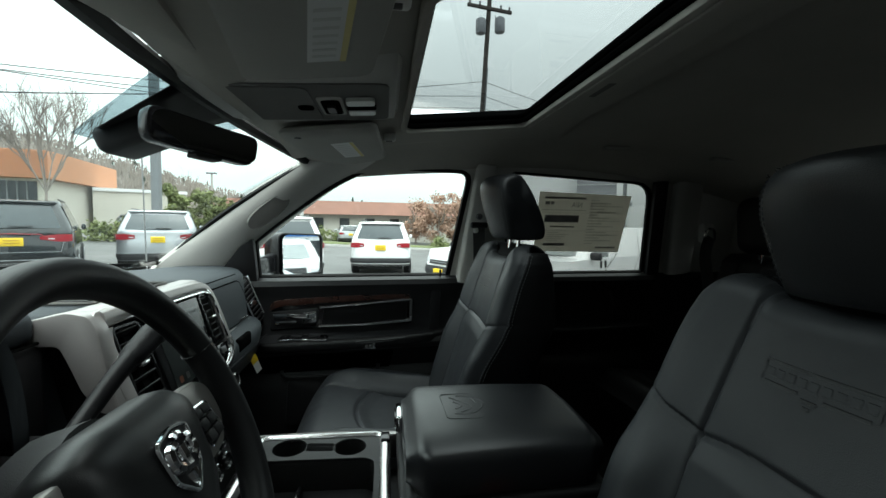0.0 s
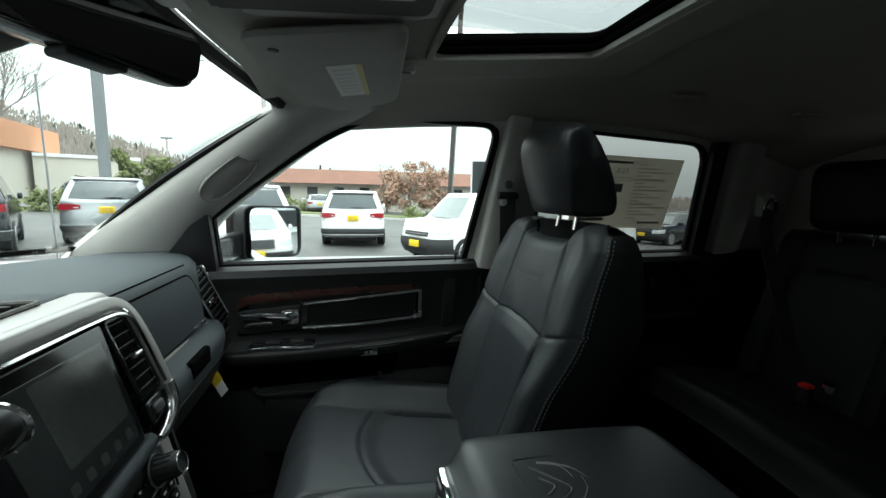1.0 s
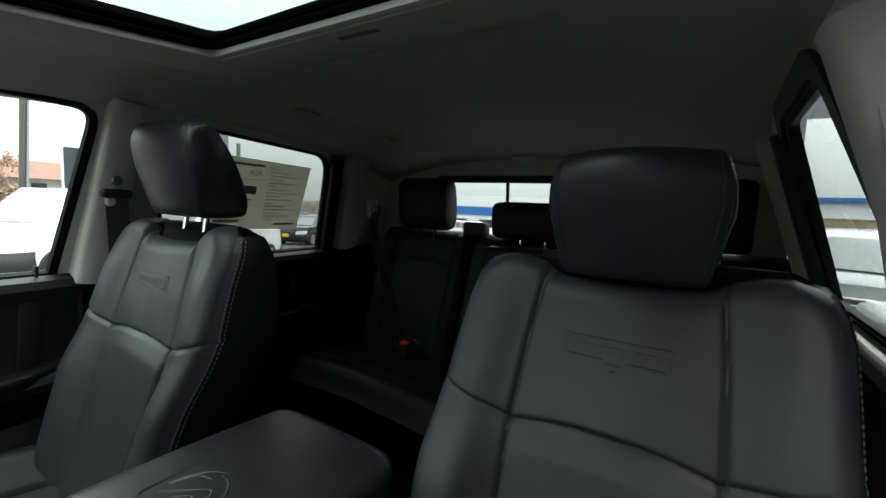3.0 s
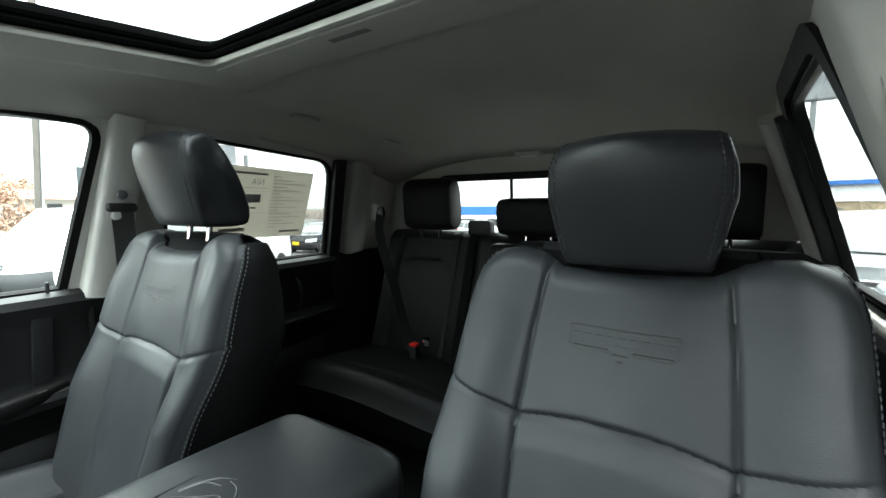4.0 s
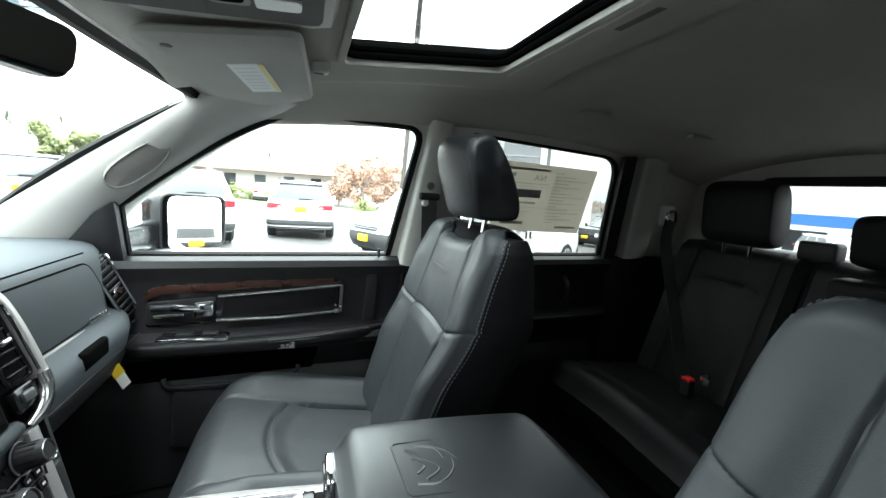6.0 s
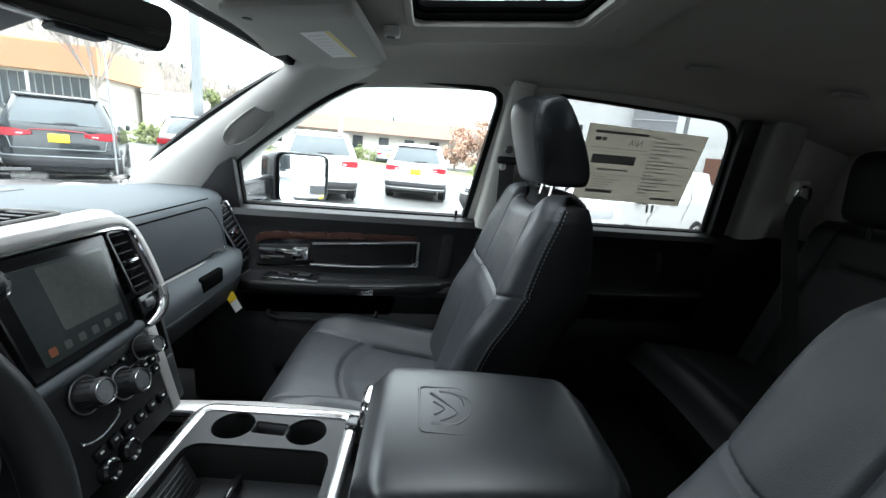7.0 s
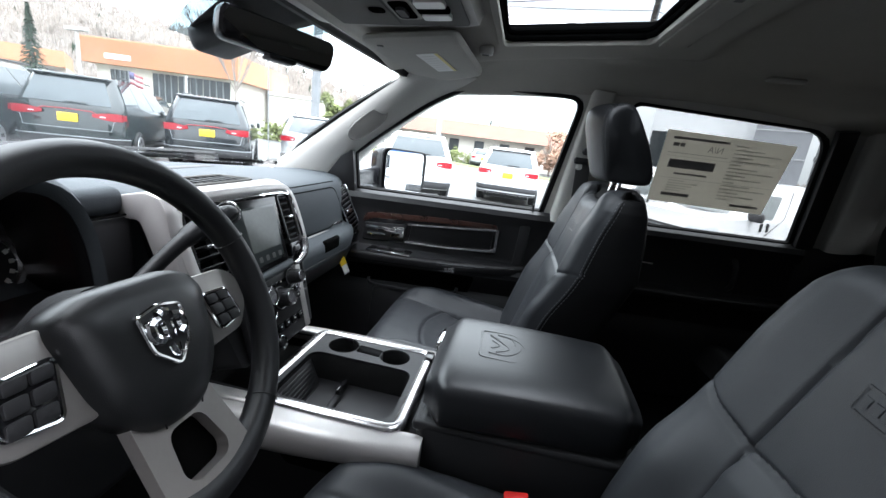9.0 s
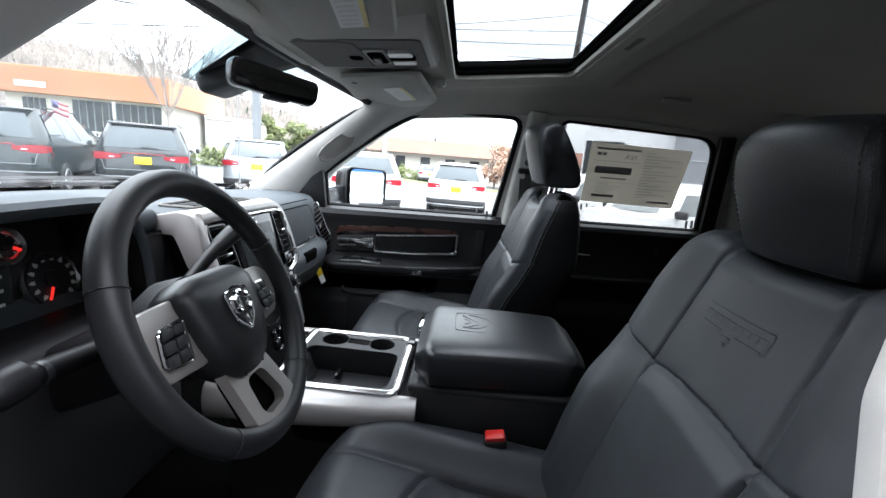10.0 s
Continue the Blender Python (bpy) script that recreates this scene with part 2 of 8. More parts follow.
def loft(rows, closed=True, caps=True):
    """Skin over rows of points; closed joins each row's end to its start."""
    bm = bmesh.new()
    vs = [[bm.verts.new(p) for p in r] for r in rows]
    n = len(rows[0])
    for a, b in zip(vs, vs[1:]):
        for i in range(n if closed else n - 1):
            j = (i + 1) % n
            bm.faces.new((a[i], a[j], b[j], b[i]))
    if closed and caps:
        bm.faces.new(vs[0][::-1])
        bm.faces.new(vs[-1])
    return bm


def smooth_path(pts, steps=6, closed=False):
    """Catmull-Rom points through pts."""
    p = [Vector(q) for q in pts]
    n = len(p)
    out = []
    for i in range(n if closed else n - 1):
        if closed:
            a, b, c, d = p[i - 1], p[i], p[(i + 1) % n], p[(i + 2) % n]
        else:
            a, b, c, d = p[max(i - 1, 0)], p[i], p[i + 1], p[min(i + 2, n - 1)]
        for k in range(steps):
            t = k / steps
            out.append(0.5 * ((2 * b) + (c - a) * t + (2 * a - 5 * b + 4 * c - d) * t * t + (3 * b - a - 3 * c + d) * t ** 3))
    if not closed:
        out.append(p[-1])
    return out


def sweep(path, section, up=(0, 0, 1), closed=False, sizes=None):
    """Push a closed section of (side, up) points along a path."""
    path = [Vector(p) for p in path]
    n, rows, up = len(path), [], Vector(up)
    for i, p in enumerate(path):
        a = path[i - 1] if (i or closed) else path[0]
        b = path[(i + 1) % n] if (i < n - 1 or closed) else path[-1]
        d = (b - a).normalized()
        side = d.cross(up)
        side = side.normalized() if side.length > 1e-4 else Vector((1, 0, 0))
        top = side.cross(d)
        k = sizes[i] if sizes else 1
        rows.append([p + side * s * k + top * t * k for s, t in section])
    if closed:
        rows.append(rows[0])
        bm = loft(rows, True, False)
        bmesh.ops.remove_doubles(bm, verts=bm.verts, dist=1e-6)
        return bm
    return loft(rows)


def circle(r, n=8, squash=1.0):
    return [(r * math.cos(2 * math.pi * i / n), r * squash * math.sin(2 * math.pi * i / n)) for i in range(n)]


def tube(path, r, n=8, closed=False, up=(0, 0, 1)):
    return sweep(path, circle(r, n), up, closed)


def lathe(profile, m=None, n=28):
    """Turn (radius, height) points about z."""
    rows = [[(max(r, 1e-5) * math.cos(2 * math.pi * i / n), max(r, 1e-5) * math.sin(2 * math.pi * i / n), h) for i in range(n)] for r, h in profile]
    bm = loft(rows, True, True)
    bmesh.ops.remove_doubles(bm, verts=bm.verts, dist=2e-5)
    if m is not None:
        bmesh.ops.transform(bm, matrix=m, verts=bm.verts)
    return bm


def plate_with_holes(outer, holes, place, thick):
    """A sheet outlined by outer with holes in it; place(u, v) gives the world point, thick the push along its normal."""
    bm = bmesh.new()
    edges = []
    for loop in [outer, *holes]:
        vs = [bm.verts.new((u, v, 0)) for u, v in loop]
        edges += [bm.edges.new((vs[i], vs[(i + 1) % len(vs)])) for i in range(len(vs))]
    bmesh.ops.triangle_fill(bm, edges=edges, use_beauty=True, use_dissolve=False)
    ext = bmesh.ops.extrude_face_region(bm, geom=bm.faces[:])
    top = {v for v in ext["geom"] if isinstance(v, bmesh.types.BMVert)}
    pos = {v: place(v.co.x, v.co.y, thick if v in top else 0.0) for v in bm.verts}
    for v, p in pos.items():
        v.co = p
    return bm


def lerp(a, b, t):
    return a + (b - a) * t


def smoothstep(a, b, x):
    t = max(0.0, min(1.0, (x - a) / (b - a)))
    return t * t * (3 - 2 * t)


def piecewise(x, pts):
    """Linear interpolation through (x, y) pairs."""
    if x <= pts[0][0]:
        return pts[0][1]
    for (a, u), (b, v) in zip(pts, pts[1:]):
        if x <= b:
            return lerp(u, v, (x - a) / (b - a))
    return pts[-1][1]


# ---- the cab: plan ----
# x runs to the rear, y to the passenger side, z up; the centre line is y = 0, the ground near the wheels z = 0.
FLOOR = 0.72


def side_y(x, z, s=1):
    """Inner face of the cab side: it widens to the rear and leans in above the belt line."""
    if s < 0:
        return 0.834 - 0.38 * max(0.0, z - 1.42)
    return 0.855 + 0.10 * x - 0.31 * max(0.0, z - 1.42)


def roof_z(x, y):
    """Underside of the headliner: crowned, with a padded ridge round the sunroof that rolls up to the flat rear part."""
    base = 1.957 - 0.10 * ((x - 0.35) / 0.95) ** 2
    base -= 0.10 * (max(0.0, abs(y) - 0.30) / (0.44 + 0.11 * max(0.0, x))) ** 2
    out = math.hypot(max(0.0, x - 0.265), max(0.0, abs(y) - 0.50) * 1.3)
    return base + 0.027 * smoothstep(0.0, 0.070, out) * smoothstep(1.25, 0.9, x) * smoothstep(0.72, 0.60, abs(y))


def cowl_x(y):
    return -1.55 + 0.83 * y * y


BUCKLE_AT = (-0.078, -0.228, 1.068)
FRONT_WINDOW = round_poly([(-0.785, 1.425), (-0.055, 1.425), (0.014, 1.842), (-0.36, 1.846), (-0.50, 1.775), (-0.665, 1.66), (-0.785, 1.565)], [0.005, 0.01, 0.05, 0.12, 0.2, 0.2, 0.01])
REAR_WINDOW = round_poly([(0.20, 1.425), (0.887, 1.425), (0.828, 1.828), (0.17, 1.850)], [0.02, 0.02, 0.085, 0.05])
LEFT_WINDOW = round_poly([(0.31, 1.445), (1.00, 1.445), (0.785, 1.858), (0.40, 1.860)], [0.02, 0.02, 0.04, 0.05])
SEAL = [(-0.012, -0.006), (0.006, -0.006), (0.010, 0.004), (0.006, 0.014), (-0.006, 0.014), (-0.012, 0.004)]


def side_window(nm, hole, glass, s, label):
    win = part(nm, plate_with_holes(hole, [], lambda u, v, w: Vector((u, s * (side_y(u, v, s) + 0.018 + w), v)), 0.004), glass, smooth=False)
    win.visible_shadow = glass is not GLASS
    tagged(win, label, "window", kind="structure")
    ring = [Vector((u, s * (side_y(u, v, s) + 0.007), v)) for u, v in hole]
    part("window_seal", sweep(ring, SEAL, up=(0, s, 0.3), closed=True), RUBBER, win)
    return win


def cab_sides():
    outer = [(-0.86, 1.40), (1.42, 1.40), (1.36, 1.90), (-0.40, 1.90), (-0.52, 1.83), (-0.70, 1.70), (-0.86, 1.56)]
    right = part("wall_right", plate_with_holes(outer, [FRONT_WINDOW, REAR_WINDOW], lambda u, v, w: Vector((u, side_y(u, v) + w, v)), 0.024), TRIM, smooth=False, bevel=0.008)
    tagged(right, "light grey trimmed cab side with two window openings", "wall", kind="structure")
    outer = [(0.145, 1.40), (1.42, 1.40), (1.36, 1.90), (0.26, 1.90), (0.18, 1.62)]
    left = part("wall_left", plate_with_holes(outer, [LEFT_WINDOW], lambda u, v, w: Vector((u, -side_y(u, v, -1) - w, v)), 0.022), TRIM, smooth=False, bevel=0.008)
    tagged(left, "light grey trimmed driver-side cab wall with rear window opening", "wall", kind="structure")
    side_window("window_1", FRONT_WINDOW, GLASS, 1, "clear front side window glass in black seal")
    side_window("window_2", REAR_WINDOW, PRIVACY, 1, "tinted rear side window glass in black seal")
    # wide black frame of the driver-side rear door round its glass
    win = side_window("window_3", LEFT_WINDOW, SMOKED, -1, "tinted driver-side rear window glass in black seal")
    wide = [(0.60 + (u - 0.60) * 1.14, 1.63 + (v - 1.63) * (1.16 if v > 1.63 else 1.0)) for u, v in LEFT_WINDOW]
    part("door_frame", plate_with_holes(wide, [LEFT_WINDOW], lambda u, v, w: Vector((u, -side_y(u, v, -1) + 0.002 + w, v)), 0.010), BLACK, win, "black door frame round the glass", smooth=False)
    # dark door frames behind the rear windows, and the light pillar covers
    for s in (1, -1):
        def on(x, z, d, s=s):
            return Vector((x, s * (side_y(x, z, s) - d), z))
        f0, f1 = (0.925, 0.862) if s > 0 else (1.035, 0.835)
        frame_path = [on(lerp(f0, f1, i / 10), lerp(1.42, 1.835, i / 10), 0.008) for i in range(11)]
        bar = part("door_frame", sweep(frame_path, round_poly([(-0.03, -0.012), (0.03, -0.012), (0.03, 0.02), (-0.03, 0.02)], 0.008, 2), up=(0, -s, -0.3)), BLACK)
        tagged(bar, "black rear door window frame", "door frame", kind="structure")
        x0, x1, out, out1 = (0.032, 0.074, 0.020, 0.010) if s > 0 else (0.205, 0.245, 0.024, 0.0)
        cover = [on(lerp(x0, x1, i / 10), lerp(1.40 if s > 0 else 1.0, 1.87, i / 10), lerp(out, out1, i / 10)) for i in range(11)]
        sizes = [lerp(1.0, 0.82 if s < 0 else 0.72, i / 10) for i in range(11)]
        pil = part("b_pillar_trim", sweep(cover, round_poly([(-0.055, -0.03), (0.055, -0.03), (0.05, 0.022), (0.025, 0.032), (-0.025, 0.032), (-0.05, 0.022)], 0.014, 3), up=(0, -s, -0.3), sizes=sizes), TRIM)
        tagged(pil, "light grey moulded door pillar cover", "pillar trim", kind="structure")
        low = boxed((0.92, min(s * (side_y(1.1, 1.4, s) - 0.02), s * (side_y(1.1, 1.4, s) + 0.05)), FLOOR), (1.33, max(s * (side_y(1.1, 1.4, s) - 0.02), s * (side_y(1.1, 1.4, s) + 0.05)), 1.425), 0.012, 3)
        tagged(part("side_panel_low", low, BLACK), "black plastic panel beside the rear bench", "side panel", kind="structure")
        c0, c1 = (1.06, 1.00) if s > 0 else (1.15, 0.97)
        cpil = [on(lerp(c0, c1, i / 10), lerp(1.43, 1.86, i / 10), 0.015) for i in range(11)]
        pil = part("c_pillar_trim", sweep(cpil, round_poly([(-0.07, -0.02), (0.07, -0.02), (0.06, 0.02), (0.03, 0.03), (-0.03, 0.03), (-0.06, 0.02)], 0.012, 3), up=(0, -s, -0.3)), TRIM)
        tagged(pil, "light grey rear corner pillar cover", "pillar trim", kind="structure")


def headliner():
    """Cloth ceiling with the sunroof opening, curving down to the window tops."""
    xs = sorted({round(-0.60 + i * 0.05, 3) for i in range(41)} | {round(0.12 + i * 0.0125, 4) for i in range(19)} | {-0.255, 0.115})
    n = 26
    bm = bmesh.new()

    def across(x):
        right, left = side_y(x, 1.87) + 0.035, side_y(x, 1.87, -1) + 0.035
        row = [lerp(-left, -0.385, i / n) for i in range(n)] + [lerp(-0.385, 0.385, i / 16) for i in range(17)] + [lerp(0.385, right, i / n) for i in range(1, n + 1)]
        return row
    grid = [[bm.verts.new((x, y, roof_z(x, y))) for y in across(x)] for x in xs]
    for i, (a, b) in enumerate(zip(xs, xs[1:])):
        for j in range(2 * n + 16):
            if -0.255 <= a and b <= 0.115 and n <= j < n + 16:
                continue
            bm.faces.new((grid[i][j], grid[i][j + 1], grid[i + 1][j + 1], grid[i + 1][j]))
    tagged(part("ceiling", bm, CLOTH, thick=0.03), "light grey cloth headliner with a sunroof opening", "ceiling", kind="structure")


def sunroof():
    roof = thing("sunroof", "tinted glass sunroof in a black seal with a grey cloth surround", "sunroof")
    ring = round_poly([(-0.26, -0.39), (0.12, -0.39), (0.12, 0.39), (-0.26, 0.39)], 0.035, 4)
    lip = [Vector((x, y, roof_z(x, y) - 0.004)) for x, y in ring]
    part("surround", sweep(lip, round_poly([(-0.008, -0.004), (0.006, -0.006), (0.009, 0.0), (0.006, 0.010), (-0.008, 0.010)], 0.003, 2), closed=True), CLOTH, roof, "light grey surround")
    # seal walls, two stepped rubber bands above the lip
    for k, (inset, r, dz) in enumerate(((0.004, 0.009, 0.012), (0.008, 0.009, 0.026))):
        poly = round_poly([(-0.26 + inset, -0.385 + inset), (0.116 - inset, -0.385 + inset), (0.116 - inset, 0.385 - inset), (-0.26 + inset, 0.385 - inset)], 0.045, 4)
        part("seal", sweep([Vector((x, y, roof_z(x, y) + dz)) for x, y in poly], circle(r, 8), closed=True), FELT, roof)
    wall = round_poly([(-0.27, -0.40), (0.13, -0.40), (0.13, 0.40), (-0.27, 0.40)], 0.045, 4)
    part("opening_wall", loft([[(x, y, roof_z(x, y) + 0.012) for x, y in wall], [(x, y, roof_z(x, y) + 0.052) for x, y in wall]], True, False), FELT, roof, thick=0.01)
    glass = part("glass_panel", plate_with_holes(round_poly([(-0.32, -0.41), (0.14, -0.41), (0.14, 0.41), (-0.32, 0.41)], 0.05, 4), [], lambda u, v, w: Vector((u, v, 1.996 + w - 0.06 * v * v)), 0.004), TINT, roof, "tinted glass panel", smooth=False)
    # sunshade edge with its finger slot, behind the opening
    shade = [(0.128, -0.40), (0.195, -0.40), (0.195, 0.40), (0.128, 0.40)]
    part("sunshade_edge", plate_with_holes(round_poly(shade, 0.02, 3), [], lambda u, v, w: Vector((u, v, roof_z(u, v) - 0.010 + w)), 0.008), CLOTH, roof, smooth=False, bevel=0.003)
    part("finger_slot", boxed((0.150, -0.045, roof_z(0.16, 0) - 0.0135), (0.170, 0.055, roof_z(0.16, 0) - 0.008), 0.006, 3), SPEAKER, roof)
    part("shade_groove", tube([Vector((0.200, lerp(-0.40, 0.40, i / 20), roof_z(0.2, lerp(-0.40, 0.40, i / 20)) - 0.001)) for i in range(21)], 0.0035, 6), SPEAKER, roof)


def windshield():
    """Curved glass between cowl and roof header, with its black edge band."""
    def at(u, v):
        y = lerp(0.765, 0.612, v) * u
        top = Vector((-0.66 + 0.085 * u * u, y, 1.875 - 0.030 * u * u))
        low = Vector((cowl_x(y * 0.965) - 0.02, y, 1.470))
        return low.lerp(top, v)
    rows = [[at(i / 12 - 1, k / 10) for i in range(25)] for k in range(11)]
    ob = part("windshield", loft(rows, False), GLASS, thick=0.004)
    ob.visible_shadow = False
    tagged(ob, "clear curved windshield glass with black edge band", "windshield", kind="structure")
    for s in (1, -1):
        part("windshield_seal", tube([at(s, k / 12) + Vector((0.010, -0.006 * s, 0)) for k in range(13)], 0.010, 6), RUBBER, ob)
    part("header_seal", tube([at(i / 12 - 1, 1) for i in range(25)], 0.014, 6), RUBBER, ob)
    # black dotted band at the foot of the glass and the wiper arms outside
    part("glass_edge_band", loft([[at(i / 12 - 1, v) + Vector((0.004, 0, 0.004)) for i in range(25)] for v in (0.0, 0.035)], False), RUBBER, ob, thick=0.002)
    for y0, y1 in ((-0.62, 0.02), (0.05, 0.60)):
        wiper = part("wiper", tube([at(lerp(y0, y1, i / 10) / 0.75, 0.03 + 0.012 * i / 10) + Vector((-0.03, 0, 0.012)) for i in range(11)], 0.008, 6), BLACK)
        tagged(wiper, "black windshield wiper blade resting on the glass", "wiper")
    part("sensor_band", loft([[at(lerp(-0.17, 0.17, i / 6) * (0.75 + 0.5 * (v - 0.86) / 0.14), v) + Vector((0.004, 0, -0.008)) for i in range(7)] for v in (0.83, 0.86, 0.93, 1.0)], False), RUBBER, ob, thick=0.002)
    fade = part("glass_fade_band", loft([[at(lerp(-0.26, 0.26, i / 6) * (0.75 + 0.5 * (v - 0.86) / 0.14), v) + Vector((0.003, 0, -0.006)) for i in range(7)] for v in (0.795, 0.86, 0.93, 1.0)], False), FRITBAND, ob, "pale dotted band in the glass")
    fade.visible_shadow = False
    # roof header trim over the glass
    head = [Vector((-0.606 + 0.085 * (i / 12 - 1) ** 2, 0.60 * (i / 12 - 1), 1.882 - 0.030 * (i / 12 - 1) ** 2)) for i in range(25)]
    tagged(part("header_trim", sweep(head, round_poly([(-0.032, -0.010), (0.03, -0.012), (0.03, 0.012), (-0.032, 0.012)], 0.008, 2)), CLOTH), "grey cloth roof header above the windshield", "header trim", kind="structure")


def a_pillars():
    """Broad light trim between windshield edge and door window, with an oval speaker grille."""
    e1 = smooth_path([(-1.18, 0.775, 1.42), (-1.08, 0.735, 1.50), (-0.90, 0.690, 1.63), (-0.72, 0.642, 1.755), (-0.565, 0.600, 1.848), (-0.46, 0.57, 1.885)], 6)
    e2 = smooth_path([(-0.93, 0.790, 1.36), (-0.855, 0.772, 1.48), (-0.765, 0.748, 1.582), (-0.64, 0.725, 1.683), (-0.49, 0.705, 1.79), (-0.33, 0.70, 1.862)], 6)
    for s in (1, -1):
        rows = []
        for a, b in zip(e1, e2):
            mid = (a + b) / 2
            ins = Vector((0.30, -0.92, -0.15))
            w = (b - a)
            row = [a + Vector((-0.02, 0.04, 0.01)), a + Vector((-0.006, 0.012, 0.004)), a, a + w * 0.10 + ins * 0.016, a + w * 0.28 + ins * 0.030, mid + ins * 0.034, a + w * 0.72 + ins * 0.030, a + w * 0.9 + ins * 0.018, b, b + Vector((0.012, 0.02, 0.0)), b + Vector((0.01, 0.07, 0))]
            rows.append([Vector((p.x, s * (p.y if s > 0 else p.y - 0.02), p.z)) for p in row])
        pil = part("a_pillar_trim", loft(rows, False), TRIM, thick=0.006)
        tagged(pil, "light grey moulded windshield pillar trim with oval speaker grille", "pillar trim", kind="structure")
        c, along = Vector((-0.714, 0.652, 1.674)), Vector((0.76, 0.02, 0.65)).normalized()
        side = Vector((0.52, 0.45, -0.72))
        side = (side - along * side.dot(along)).normalized()
        nrm = along.cross(side).normalized()
        if nrm.y > 0:
            nrm = -nrm
        outline = [(0.084 * math.copysign(abs(math.cos(t)) ** 0.8, math.cos(t)), 0.031 * math.copysign(abs(math.sin(t)) ** 0.8, math.sin(t))) for t in [2 * math.pi * i / 40 for i in range(40)]]
        rows = []
        for d, k in ((-0.020, 1.0), (0.006, 1.0), (0.008, 0.97), (0.006, 0.93), (0.0075, 0.5), (0.008, 0.01)):
            rows.append([Vector(((p := c + along * u * k + side * v * k + nrm * d).x, s * p.y, p.z)) for u, v in outline])
        part("speaker_grille", loft(rows), SPEAKER, pil, "grey cloth speaker grille")
    # black mirror sail at the front of the passenger door window
    sail = prism(round_poly([(-0.955, 1.40), (-0.783, 1.40), (-0.783, 1.578), (-0.83, 1.545), (-0.875, 1.49)], 0.01, 3), 0.03, Matrix(((1, 0, 0, 0), (0.10, -0.31, 1, 0.825 + 0.31 * 1.42), (0, 1, 0, 0), (0, 0, 0, 1))), 0.006)
    tagged(part("mirror_sail", sail, BLACK), "black plastic corner panel of the door window", "door trim", kind="structure")


def door_card(name, x0, x1, s, label, drop=0.0):
    """Black lofted inner door panel between two stations, with its armrest shelf."""
    door = thing(name, label, "car door")
    prof = [(0.010, 1.424), (-0.010, 1.424), (-0.030, 1.414), (-0.038, 1.395), (-0.026, 1.365), (-0.016, 1.345), (-0.012, 1.22), (-0.016, 1.205), (-0.062, 1.197), (-0.082, 1.188), (-0.088, 1.172), (-0.080, 1.152), (-0.040, 1.142), (-0.010, 1.130), (-0.006, 1.06), (-0.03, 1.03), (-0.035, 0.98), (-0.03, 0.86), (-0.02, 0.73)]
    rows = []
    for i in range(31):
        t = i / 30
        x = lerp(x0, x1, t)
        end = smoothstep(0, 0.08, t) * smoothstep(1, 0.93, t)
        row = [(x, s * (side_y(x, 1.42, s) + a * (0.35 + 0.65 * end) if z < 1.36 else side_y(x, 1.42, s) + a), z - drop) for a, z in prof]
        row += [(x, s * (side_y(x, 1.42, s) + 0.09), 0.73), (x, s * (side_y(x, 1.42, s) + 0.09), 1.424)]
        rows.append(row)
    part("door_panel", loft(rows), BLACK, door)
    return door


